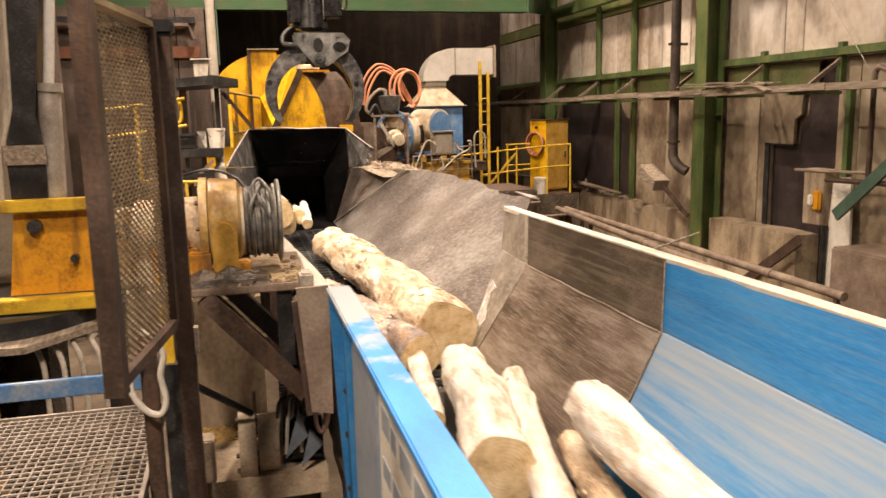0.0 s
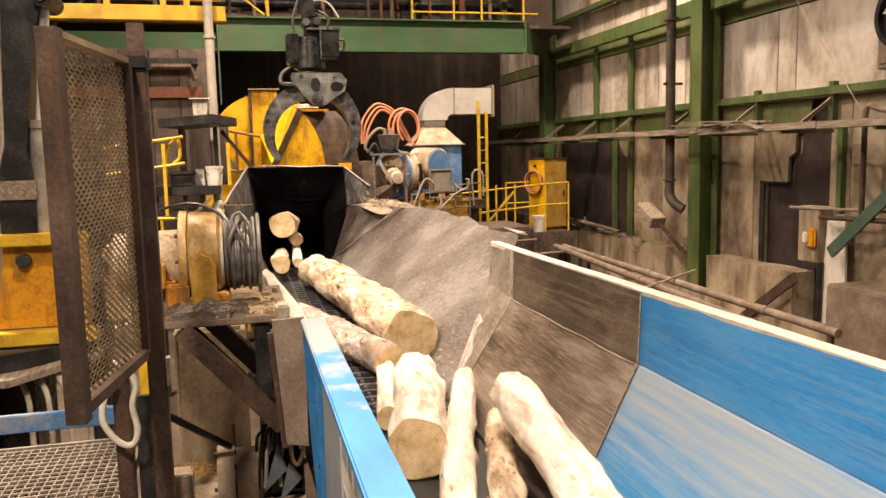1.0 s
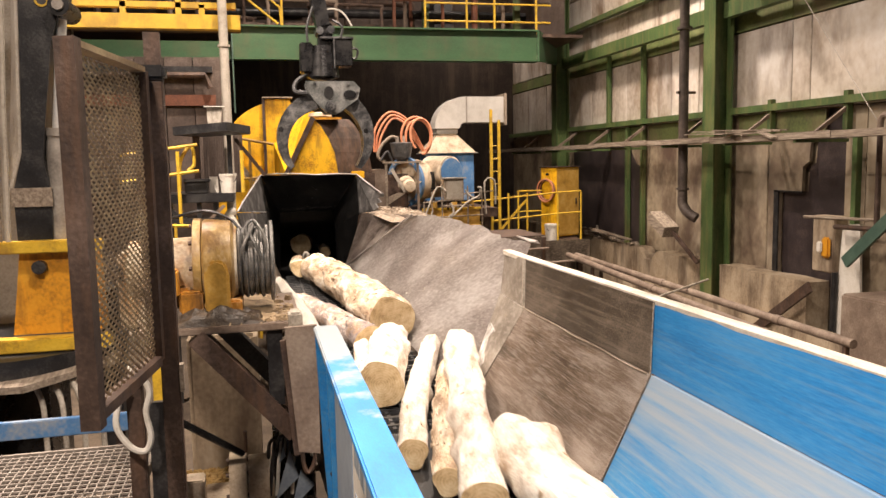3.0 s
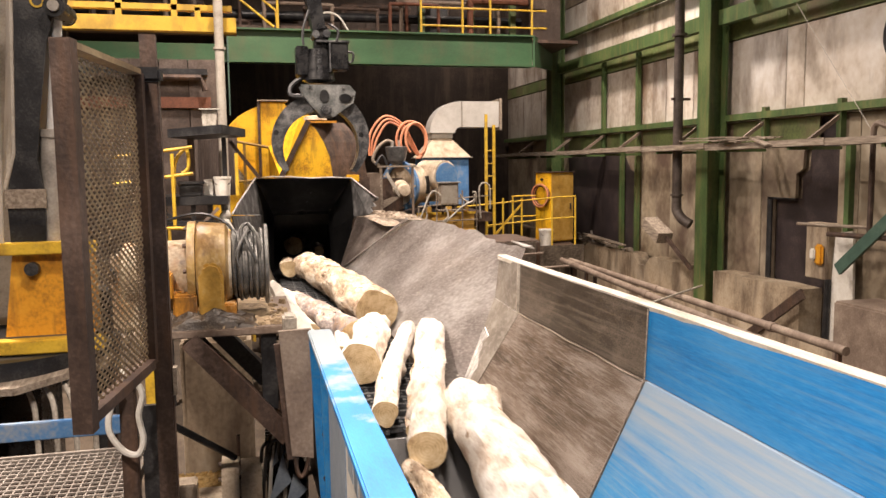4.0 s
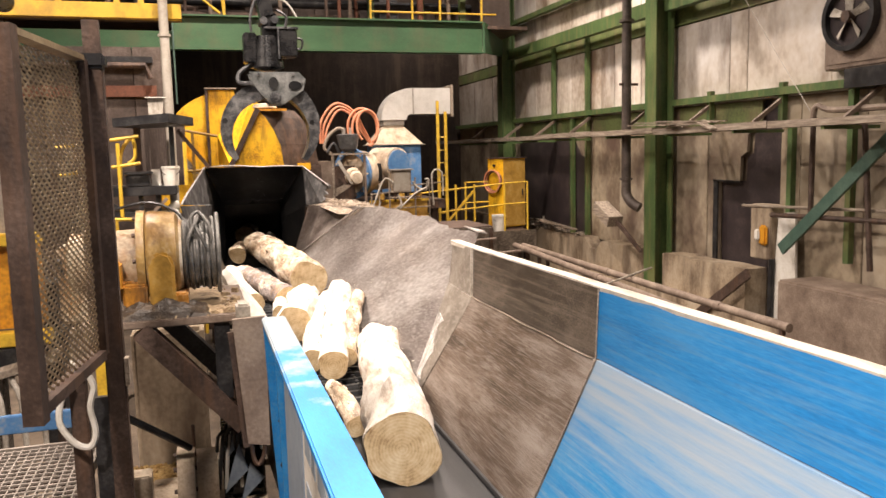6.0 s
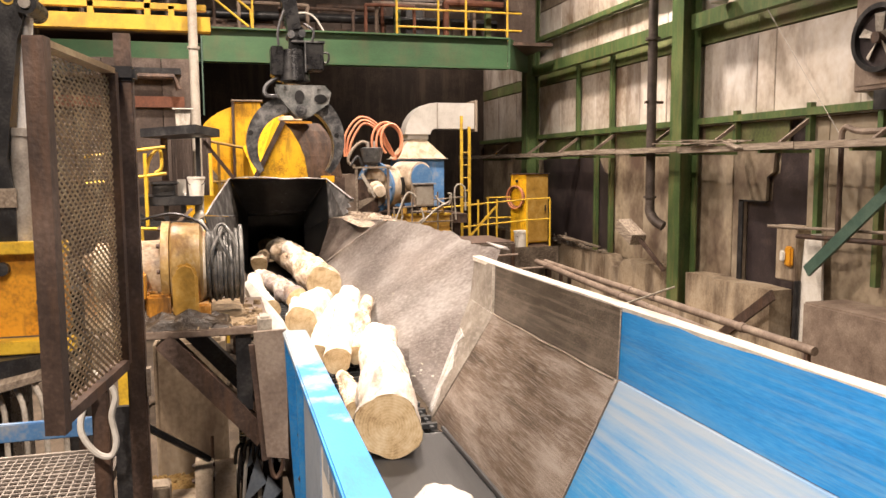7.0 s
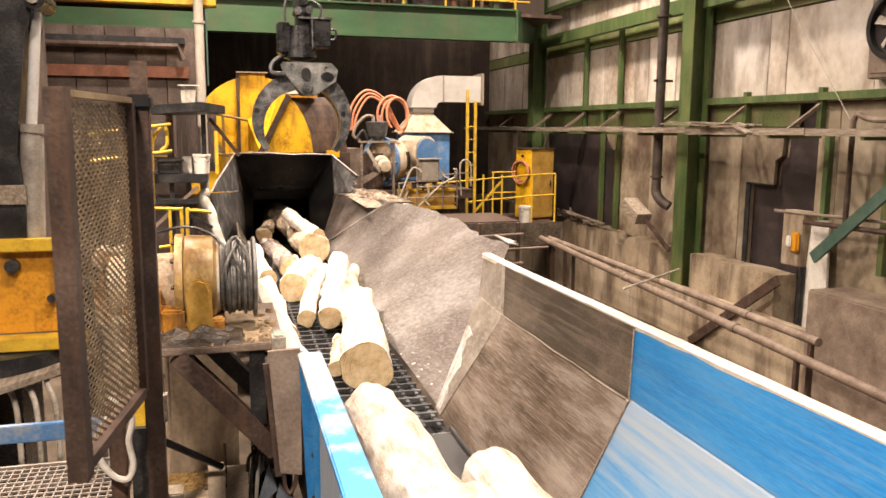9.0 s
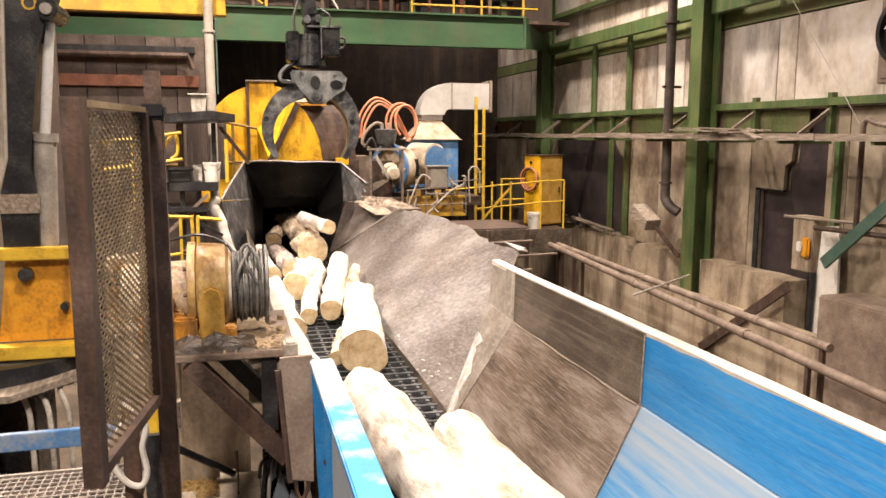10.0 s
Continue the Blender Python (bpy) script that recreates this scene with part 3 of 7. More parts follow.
girt(1.56, 0.1)
girt(3.36, 0.26, 9.12)
girt(4.34, 0.1, 9.25)
girt(5.9, 0.26, 9.12)
for y, z0, z1 in ((12.55, 1.06, 1.74), (10.65, 1.06, 1.74), (19.3, 1.06, 3.4), (17.4, -1.36, 3.4), (18.2, -1.36, 1.5), (9.2, -1.0, 1.6), (10.42, -1.0, 1.05)):
    bm = bmesh.new()
    box(bm, 9.34, 9.44, y, y + 0.015, z0, z1)
    box(bm, 9.34, 9.355, y + 0.015, y + 0.1, z0, z1)
    single("wall_strut", bm, green, "green angle iron strut on the side wall", "strut", "structure", group="wall struts")

# the long ledge that hangs before the side wall
ledge = thing("wall_ledge", (8.6, 16, 1.0), "dusty plank ledge on brackets along the side wall", "ledge", kind="structure")
y = 7.2
rnd = random.Random(3)
while y < 27:
    ln = rnd.uniform(2.4, 3.6)
    dz = rnd.uniform(-0.02, 0.02)
    bm = prism(bmesh.new(), [(8.42, y, 1.0 + dz), (8.84, y, 1.0 + dz), (8.84, y, 1.1 + dz), (8.42, y, 1.1 + dz)], (0, min(ln, 27.4 - y) - 0.02, rnd.uniform(-0.03, 0.03)))
    part("plank", bm, plank, ledge)
    y += ln
for y in (8.8, 10.7, 12.6, 14.8, 17.3, 19.3, 21.5, 24.5):
    part("bracket", bar(bmesh.new(), (9.4, y, 1.5), (8.8, y, 1.08), 0.05, 0.06), pipe_brown, ledge)
    part("arm", bar(bmesh.new(), (9.4, y, 0.97), (8.45, y, 0.97), 0.06, 0.05), green, ledge)
rnd = random.Random(12)
splint = thing("splintered_boards", (8.5, 12, 1.0), "splintered pale boards lying loose on the ledge", "boards")
for i in range(9):
    y0 = rnd.uniform(11.0, 12.6)
    a = (8.36 + rnd.uniform(-0.15, 0.3), y0, 1.13 + rnd.uniform(0, 0.05))
    b = (8.42 + rnd.uniform(-0.25, 0.3), y0 + rnd.uniform(0.5, 1.5), 1.12 + rnd.uniform(-0.02, 0.09))
    part("board", bar(bmesh.new(), a, b, 0.05, 0.02), plank, splint)
part("board", bar(bmesh.new(), (8.25, 10.9, 1.02), (8.42, 11.5, 1.14), 0.11, 0.03), plank, splint)

# drain pipe with elbow
dp = thing("drain_pipe", (8.75, 14.5, -0.4), "dark cast drain pipe with flange running down beside a column", "pipe")
part("pipe", rod(bmesh.new(), (8.75, 14.5, -0.05), (8.75, 14.5, 8.5), 0.095, seg=16), drain_brown, dp, smooth=True)
part("elbow", tube(bmesh.new(), smooth_path([(8.75, 14.5, -0.05), (8.75, 14.48, -0.2), (8.8, 14.36, -0.36), (8.9, 14.22, -0.46)], 5), 0.1, 14), drain_brown, dp, smooth=True)
part("flange", rod(bmesh.new(), (8.75, 14.5, 3.25), (8.75, 14.5, 3.3), 0.15, seg=16), drain_brown, dp)
part("flange", rod(bmesh.new(), (8.75, 14.5, 0.1), (8.75, 14.5, 0.14), 0.13, seg=16), drain_brown, dp)
part("strap", Bx(8.6, 9.0, 14.47, 14.53, 2.0, 2.05), rust, dp)

# tipped floodlight box by the column
fb = thing("tipped_metal_box", (8.6, 14.9, -1.1), "weathered metal box tipped on an arm by the green column", "box")
bm = Bx(-0.17, 0.17, -0.36, 0.36, -0.12, 0.12, 0.01)
bmesh.ops.transform(bm, matrix=pose(8.6, 15.0, -0.62, 24, 0, 0), verts=bm.verts)
part("case", bm, plank, fb)
part("arm", bar(bmesh.new(), (8.62, 14.7, -0.72), (8.9, 14.15, -1.35), 0.07, 0.07), rust, fb)

# two long pipes behind the trough, on brackets from the plinth
for x, ya, za, yb, zb, r in ((7.5, 8.2, -1.58, 17.0, -1.44, 0.06), (7.3, 4.0, -1.97, 17.0, -1.43, 0.065)):
    at = lambda y: za + (zb - za) * (y - ya) / (yb - ya)
    pl = thing("long_pipe", (x, 11, za), "dusty brown steel pipe running level behind the trough", "pipe", group="pipes behind the trough")
    part("pipe", rod(bmesh.new(), (x, ya, za), (x, yb, zb), r, seg=14), pipe_brown, pl, smooth=True)
    for y in (9.6, 12.9):
        part("coupling", rod(bmesh.new(), (x, y, at(y)), (x, y + 0.12, at(y + 0.12)), r * 1.2, seg=14), pipe_brown, pl, smooth=True)
    for y in (8.3, 15.6):
        part("stand", Bx(x - 0.03, x + 0.03, y, y + 0.06, FLOOR, at(y) - r * 0.5), rust, pl)
part("stick", rod(bmesh.new(), (6.5, 11.5, -1.5), (8.1, 12.45, -1.4), 0.018, seg=6), edge_paint, thing("loose_stick", (7.3, 12, -1.5), "thin pale stick lying across the pipes", "stick"))

rack = thing("steel_rack", (4.9, 13.6, FLOOR), "dark steel rack of thin rods behind the chute", "rack")
part("shelf_plate", Bx(4.1, 5.6, 13.9, 15.4, -0.72, -0.64), rust, rack)
part("face_plate", Bx(4.1, 5.6, 13.86, 13.9, -1.2, -0.66), dark_plate, rack)
for x in (4.2, 4.75, 5.5):
    part("upright", Bx(x, x + 0.06, 13.78, 13.85, FLOOR, -0.66), rust, rack)
for z, x1 in ((-0.86, 5.6), (-1.12, 6.1), (-1.4, 5.6)):
    part("rod", rod(bmesh.new(), (4.3, 13.72, z - 0.04), (x1, 13.72, z), 0.022, seg=8), pipe_brown, rack)

# wall fan with louvred housing
fan = thing("wall_fan", (9.3, 9.6, 2.6), "dusty wall fan with pale blades in a metal housing", "fan")
FY, FZ = 9.15, 2.5
part("housing", Bx(9.25, 9.5, 8.3, 9.7, 1.8, 3.36, 0.02), pipe_brown, fan)
fan_case = part("front_plate", Bx(9.235, 9.248, 8.4, 9.63, 1.88, 3.28), pipe_brown, fan)
part("shroud", ngon_ring(bmesh.new(), (9.2, FY, FZ), (1, 0, 0), 0.4, 0.47, 0.18), black_steel, fan_case, smooth=True)
part("throat", rod(bmesh.new(), (9.2, FY, FZ), (9.23, FY, FZ), 0.42, seg=32), panel_black, fan)
part("hub", rod(bmesh.new(), (9.08, FY, FZ), (9.2, FY, FZ), 0.08, seg=16), rust, fan)
for i in range(5):
    a = radians(72 * i + 18)
    c, s = math.cos(a), math.sin(a)
    poly = [(9.12 + 0.03 * k, FY + r * c - w * s, FZ + r * s + w * c) for r, w, k in ((0.07, -0.03, 0), (0.33, -0.06, 0), (0.34, 0.06, 2), (0.07, 0.03, 2))]
    part("blade", prism(bmesh.new(), poly, (0.012, 0, 0)), edge_paint, fan)
part("stub_duct", Bx(9.2, 9.5, 8.3, 9.25, 1.52, 1.79), black_steel, fan)

# pipework, switch box and brace on the side wall
pw = thing("wall_pipework", (9.1, 9.6, -1.0), "rusty thin pipework on stands along the side wall", "pipe")
part("pipe", tube(bmesh.new(), smooth_path([(9.1, 7.0, 1.22), (9.1, 9.0, 1.22), (9.1, 9.35, 1.23), (9.1, 9.5, 1.26), (9.1, 9.62, 1.3), (9.1, 9.7, 1.22), (9.1, 9.7, 1.0)], 4), 0.045, 8), pipe_brown, pw, smooth=True)
part("upright", rod(bmesh.new(), (9.1, 9.7, -0.35), (9.1, 9.7, 1.1), 0.04, seg=8), rust, pw)
part("pipe", rod(bmesh.new(), (9.1, 7.5, -0.28), (9.1, 10.55, -0.36), 0.04, seg=8), rust, pw)
part("pipe", rod(bmesh.new(), (9.2, 8.0, -0.16), (9.2, 11.4, -0.26), 0.025, seg=8), plank, pw)
part("upright", rod(bmesh.new(), (9.1, 8.55, -1.0), (9.1, 8.75, 1.1), 0.04, seg=8), rust, pw)
part("brace", bar(bmesh.new(), (9.05, 10.25, -0.88), (9.05, 8.2, 0.86), 0.05, 0.18), dark_green, thing("diagonal_brace", (9.05, 9.4, -1.0), "dark green flat steel diagonal wall brace", "brace"))
sw = thing("switch_box", (9.3, 10.9, -1.1), "tan wall switch box with a yellow orange lever cover", "switch box")
part("case", Bx(9.2, 9.45, 10.68, 11.18, -1.12, -0.22, 0.015), concrete, sw)
part("cover", Bx(9.13, 9.2, 10.72, 10.9, -0.88, -0.55, 0.03), orange, sw)
part("lever", Bx(9.09, 9.13, 10.84, 10.96, -0.8, -0.62, 0.02), white_paint, sw)
part("conduit", rod(bmesh.new(), (9.25, 10.72, -2.3), (9.25, 10.7, -1.1), 0.05, seg=8), black_steel, sw)
part("guy_wire", rod(bmesh.new(), (9.15, 11.6, 3.4), (9.2, 9.85, 1.2), 0.006, seg=6), galv, thing("guy_wire", (9.2, 9.85, 1.2), "thin slack steel wire from girt to ledge", "wire"))

wl = thing("wall_floodlight", (8.95, 12.6, 3.6), "round white floodlight on the upper girt", "lamp")
part("bowl", tube(bmesh.new(), [(8.95, 12.6, 3.62), (8.95, 12.6, 3.66), (8.95, 12.6, 3.8), (8.95, 12.6, 3.86)], [0.15, 0.17, 0.13, 0.06], 16), silver, wl, smooth=True)
part("stem", Bx(8.93, 9.2, 12.57, 12.63, 3.86, 3.92), rust, wl)
rl = thing("rubble", (9.2, 19, -1.36), "broken boards and rubble piled on the plinth", "rubble", kind="stuff")
part("chips", crumbs(bmesh.new(), 90, 9.14, 9.45, 17.4, 21.4, -1.345, 0.03, 0.12, random.Random(5)), plank, rl)
part("chips", crumbs(bmesh.new(), 14, 9.1, 9.45, 11.2, 13.4, -1.38, 0.02, 0.09, random.Random(6)), plank, rl)

rnd = random.Random(77)
for k in range(10):
    y = rnd.uniform(17.2, 20.6)
    a = (9.0 + rnd.uniform(-0.1, 0.25), y, -1.28 + rnd.uniform(0, 0.1))
    b = (9.1 + rnd.uniform(-0.25, 0.3), y + rnd.uniform(0.7, 1.9), -1.26 + rnd.uniform(0, 0.22))
    lb = single("loose_board", bar(bmesh.new(), a, b, rnd.uniform(0.05, 0.12), 0.03), rnd.choice((plank, pipe_brown, edge_paint)), "weathered board lying loose on the plinth", "board", group="loose boards on the plinth")

# ---- added lamps under the roof, out of view ----
for x, y, z, p in LAMPS:
    lp = thing("high_bay_lamp", (x, y, z), "warm white bay lamp added out of view to light the hall", "lamp", "high bay lamps")
    part("stem", rod(bmesh.new(), (x, y, z + 0.5), (x, y, 8.6), 0.02, seg=8), black_steel, lp)
    part("reflector", tube(bmesh.new(), [(x, y, z + 0.03), (x, y, z + 0.2), (x, y, z + 0.42), (x, y, z + 0.5)], [0.36, 0.32, 0.14, 0.08], 20), silver, lp, smooth=True)
    part("lens", rod(bmesh.new(), (x, y, z + 0.005), (x, y, z + 0.022), 0.33, seg=20), lamp_glow, lp)
    d = bpy.data.lights.new("bay_light", "AREA")
    d.shape, d.size, d.energy, d.color = "DISK", 0.62, p, (1.0, 0.81, 0.66)
    d.spread = radians(150)
    ob = new("bay_light", d)
    ob.matrix_world = pose(x, y, z - 0.01)

# ---- trough ----
Y0 = -6.0
trough = thing("infeed_trough", (1.6, 0, FLOOR), "blue painted steel log trough with worn dark liner plates", "conveyor trough")


def side(pts, y0, y1, t=(0.02, 0, 0)):
    """A bent plate: the outline pts (x, z), run from y0 to y1."""
    bm = bmesh.new()
    n = len(pts)
    for (xa, za), (xb, zb) in zip(pts, pts[1:]):
        prism(bm, [(xa, y0, za), (xb, y0, zb), (xb, y1, zb), (xa, y1, za)], t)
    return bm


JY = 3.72
FLARE = 0.02
lean = lambda y: FLARE * max(0.0, 5.86 - y)


def twisted(low, high, steps=28, up=4, t=0.02):
    """A plate ruled between the line low and the line high, t thick in x."""
    bm = bmesh.new()
    (a0, a1), (b0, b1) = [[Vector(p) for p in line] for line in (low, high)]
    grid = []
    for i in range(steps + 1):
        a, b = a0.lerp(a1, i / steps), b0.lerp(b1, i / steps)
        ring = [a.lerp(b, k / up) for k in range(up + 1)]
        ring += [p + Vector((t, 0, 0)) for p in reversed(ring)]
        grid.append([bm.verts.new(p) for p in ring])
    n = len(grid[0])
    for r, q in zip(grid, grid[1:]):
        for k in range(n):
            bm.faces.new((r[k], q[k], q[(k + 1) % n], r[(k + 1) % n]))
    bm.faces.new(grid[0])
    bm.faces.new(grid[-1][::-1])
    bmesh.ops.recalc_face_normals(bm, faces=bm.faces)
    return bm


part("upper_plate", twisted([(2.4, Y0, -0.365), (2.4, JY + 0.01, -0.365)], [(2.445 + lean(Y0), Y0, 0.0), (2.445 + lean(JY + 0.13), JY + 0.13, 0.0)]), blue, trough)
part("lower_plate", side([(1.96, -1.22), (2.385, -0.37)], Y0, JY - 0.03), blue_scuffed, trough, "scuffed blue lower plate")
bm = twisted([(2.385, JY + 0.0, -0.365), (2.385, 5.74, -0.365)], [(2.43 + lean(JY + 0.12), JY + 0.12, -0.005), (2.43, 5.84, -0.005)], t=0.012)
part("upper_liner", bm, dark_plate, trough, "dark oily upper liner plate")
bm = prism(bmesh.new(), [(1.945, JY - 0.02, -1.22), (2.375, JY - 0.02, -0.37), (2.375, 5.71, -0.37), (1.945, 5.94, -1.22)], (0.02, 0, 0))
part("lower_liner", bm, worn_steel, trough, "scraped brown steel lower liner plate")
part("weld_seam", tube(bmesh.new(), [(1.943, JY - 0.03, -1.22), (2.373, JY - 0.03, -0.372), (2.39, JY - 0.01, -0.355), (2.428 + lean(JY + 0.11), JY + 0.11, -0.01)], 0.004, 6), plank, trough)
part("weld_seam", tube(bmesh.new(), [(2.373, y, -0.368 + 0.004 * math.sin(y * 9)) for y in np.linspace(JY, 5.72, 24)], 0.005, 6), plank, trough)
bm = prism(bmesh.new(), [(2.385, 5.74, -0.365), (2.43, 5.84, -0.005), (2.46, 6.46, -0.005), (2.41, 6.44, -0.36)], (0.02, 0, 0))
part("end_plate", bm, gusset_steel, trough)
bm = twisted([(1.935, 5.94, -1.22), (1.95, 6.14, -1.22)], [(2.372, 5.71, -0.372), (2.4, 6.42, -0.36)], steps=8, up=12, t=0.018)
part("end_gusset", bm, gusset_steel, trough, "worn gusset plate")
g0, g1, g2, g3 = Vector((1.935, 5.94, -1.22)), Vector((2.372, 5.71, -0.372)), Vector((2.4, 6.42, -0.36)), Vector((1.95, 6.14, -1.22))
gus = lambda f, k: g3.lerp(g2, f).lerp(g0.lerp(g1, f), k)
# polished patch on the gusset; its glare is put into the pale colour
bm = bmesh.new()
rows = []
for i in range(19):
    f = 0.02 + 0.72 * i / 18
    top = 0.62 - 0.45 * f + 0.09 * math.sin(f * 19) + 0.05 * math.sin(f * 47)
    if i == 18:
        top = 0.08
    ring = [gus(f, 0.03 + (top - 0.03) * k / 3) + Vector((-0.004, 0, 0)) for k in range(4)]
    ring += [p + Vector((0.01, 0, 0)) for p in reversed(ring)]
    rows.append([bm.verts.new(p) for p in ring])
for r, q in zip(rows, rows[1:]):
    for k in range(8):
        bm.faces.new((r[k], q[k], q[(k + 1) % 8], r[(k + 1) % 8]))
bmesh.ops.recalc_face_normals(bm, faces=bm.faces)
glare_steel = mat("plate_glare_pale", [(0.3, 0.28, 0.26), (0.6, 0.58, 0.55), (0.85, 0.84, 0.83)], 0.24, 0.3, 5, 70, 0.2, (3, 3, 1.5), 0.4)
part("rubbed_patch", bm, glare_steel, trough, "polished patch of plate, its glare painted pale")
part("joint_rib", bar(bmesh.new(), (2.425, 5.84, 0.0), (2.382, 5.74, -0.37), 0.02, 0.03), edge_paint, trough)
rnd = random.Random(2)
bm = bmesh.new()
rings = []
for i in range(64):
    y = Y0 + 12.46 * i / 63
    e, h = rnd.uniform(-0.002, 0.002), rnd.uniform(-0.0015, 0.0015)
    q = lean(y)
    rings.append([bm.verts.new(p) for p in ((2.441 + q + e, y, -0.03), (2.441 + q + e, y, 0.002 + h), (2.447 + q + e, y, 0.005 + h), (2.52 + q, y, 0.005 + h), (2.525 + q, y, 0.001 + h), (2.525 + q, y, -0.03))])
for a, b in zip(rings, rings[1:]):
    for k in range(6):
        bm.faces.new((a[k], a[(k + 1) % 6], b[(k + 1) % 6], b[k]))
bm.faces.new(rings[0]), bm.faces.new(rings[-1])
part("rim", bm, rim_white, trough, "pale worn rim bar")
for y in np.arange(Y0 + 0.5, 6.2, 1.2):
    part("outer_rib", prism(bmesh.new(), [(2.475 + lean(y), y, -0.035), (2.47, y, -1.6), (2.62, y, -1.6), (2.56 + lean(y), y, -0.035)], (0, 0.05, 0)), blue, trough)
part("bed_beam", Bx(0.8, 2.0, Y0, 5.5, -1.6, -1.33), rust, trough)
for y in (-4.5, -1.0, 2.5, 5.0):
    for x in (0.9, 1.9):
        part("leg", Bx(x - 0.08, x + 0.08, y, y + 0.16, FLOOR, -1.6), blue, trough)

# the side nearest the stairs
part("side_plate", Bx(0.7, 0.72, Y0, 3.7, -1.3, -0.03), blue, trough)
part("side_rim", Bx(0.637, 0.75, Y0, 3.76, -0.03, 0.0, 0.006), rim_blue, trough, "bright blue rim bar with chipped paint, rubbed pale at its end")
part("end_flange", prism(bmesh.new(), [(0.64, 3.7, -0.03), (0.76, 3.7, -0.03), (0.76, 3.7, -1.3), (0.7, 3.7, -1.3), (0.66, 3.7, -0.6)], (0, 0.03, 0)), blue, trough)
part("stiffener", prism(bmesh.new(), [(0.66, 3.35, -0.031), (0.699, 3.35, -0.031), (0.699, 3.35, -1.3), (0.68, 3.35, -1.3)], (0, 0.02, 0)), blue, trough)
grey_blue = mat("grey_blue_panel", [(0.16, 0.2, 0.26), (0.27, 0.32, 0.38), (0.36, 0.4, 0.44)], 0.55, 0, 4, 50, 0.1)
for i, (y0, y1) in enumerate(((2.72, 3.33), (1.6, 2.66), (0.3, 1.5))):
    part("side_panel", Bx(0.69, 0.699, y0, y1, -1.2, -0.06), grey_blue, trough, "grey blue recessed side panel")
placard = part("placard", Bx(0.684, 0.689, 1.2, 2.62, -0.85, -0.1), white_paint, trough, "faded white placard with worn print")
rnd = random.Random(9)
for row in range(4):
    y = 1.26
    while y < 2.5:
        w = rnd.uniform(0.06, 0.2)
        part("print_bar", Bx(0.681, 0.6838, y, min(y + w, 2.58), -0.24 - 0.17 * row, -0.15 - 0.17 * row + rnd.uniform(-0.02, 0.0)), grey_blue, placard)
        y += w + rnd.uniform(0.03, 0.07)
for y in (3.72,):
    for z in (-0.14, -0.5, -0.72, -1.0):
        part("bolt", rod(bmesh.new(), (0.7, 3.68, z), (0.7, 3.7, z), 0.013, seg=6), rust, trough)

# plain rubber belt in the trough
belt = thing("rubber_belt", (1.45, 0, -1.24), "dark smooth rubber belt in the trough", "conveyor belt")
part("carcass", Bx(0.95, 1.95, Y0, 5.55, -1.24, -1.215, 0.005), black_rubber, belt)
part("nose_bar", rod(bmesh.new(), (0.95, 5.56, -1.235), (1.95, 5.56, -1.235), 0.02, seg=10), grey_steel, belt, "worn steel nose bar", smooth=True)
bm = bmesh.new()
tube(bm, [(1.93, y, -1.2) for y in np.linspace(Y0, 5.6, 40)], 0.018, 6)
single("belt_edge_strip", bm, black_rubber, "black rubber edge strip beside the belt", "strip")

# ---- chain conveyor and its flared chute ----
far_steel = mat("rubbed_brown_steel", [(0.09, 0.07, 0.06), (0.24, 0.2, 0.175), (0.48, 0.43, 0.39)], 0.4, 0.2, 1.2, 60, 0.2, (2, 0.7, 3), 0.45, ((0.5, 0.46, 0.42), (30, 2.5, 20)), 0.4, turn=22)
chute = thing("chain_conveyor", (1.6, 10, FLOOR), "chain conveyor with a flared scraped steel side", "conveyor")
rnd = random.Random(21)
TOP = [(2.86, 6.9, 0.0), (2.82, 7.4, 0.01), (2.82, 7.9, 0.0), (2.9, 8.8, 0.02), (2.93, 9.6, 0.0), (2.78, 10.4, 0.03), (2.58, 11.2, 0.01)]
bm = bmesh.new()
rows = []
tp = smooth_path(TOP, 5)
for i, p in enumerate(tp):
    f = i / (len(tp) - 1)
    lo = Vector((1.97, 6.12 + (15.1 - 6.12) * f, -1.22))
    hi = p + Vector((rnd.uniform(-0.012, 0.012), 0, rnd.uniform(-0.018, 0.018)))
    rows.append([lo.lerp(hi, k / 7) + Vector((0.012 * math.sin(k * 1.3 + i * 0.4), 0, 0)) for k in range(8)])
vv = [[bm.verts.new(c) for c in r] for r in rows]
for a, b in zip(vv, vv[1:]):
    for k in range(7):
        bm.faces.new((a[k], a[k + 1], b[k + 1], b[k]))
bmesh.ops.solidify(bm, geom=list(bm.faces), thickness=0.03)
part("flared_side", bm, chute_steel, chute, "flared scraped steel side sheet with a ragged top", smooth=True)
bm = bmesh.new()
top = [Vector(p) for p in ((2.6, 11.22, 0.0), (2.72, 12.0, -0.04), (2.58, 13.0, -0.08), (2.42, 13.9, -0.12), (2.29, 14.75, -0.17))]
foot = [Vector((2.575, 11.25, -0.015)).lerp(Vector((1.98, 15.12, -1.22)), f) for f in (0.02, 0.25, 0.5, 0.75, 1.0)]
hi, lo = [bm.verts.new(p) for p in top], [bm.verts.new(p) for p in foot]
for k in range(4):
    bm.faces.new((hi[k], hi[k + 1], lo[k + 1], lo[k]))
bmesh.ops.solidify(bm, geom=list(bm.faces), thickness=0.03)
part("far_side", bm, far_steel, chute, "dark rubbed side plate before the hopper")
part("seam_bar", bar(bmesh.new(), (1.965, 15.1, -1.2), (2.57, 11.22, 0.02), 0.022, 0.02), chute_steel, chute)
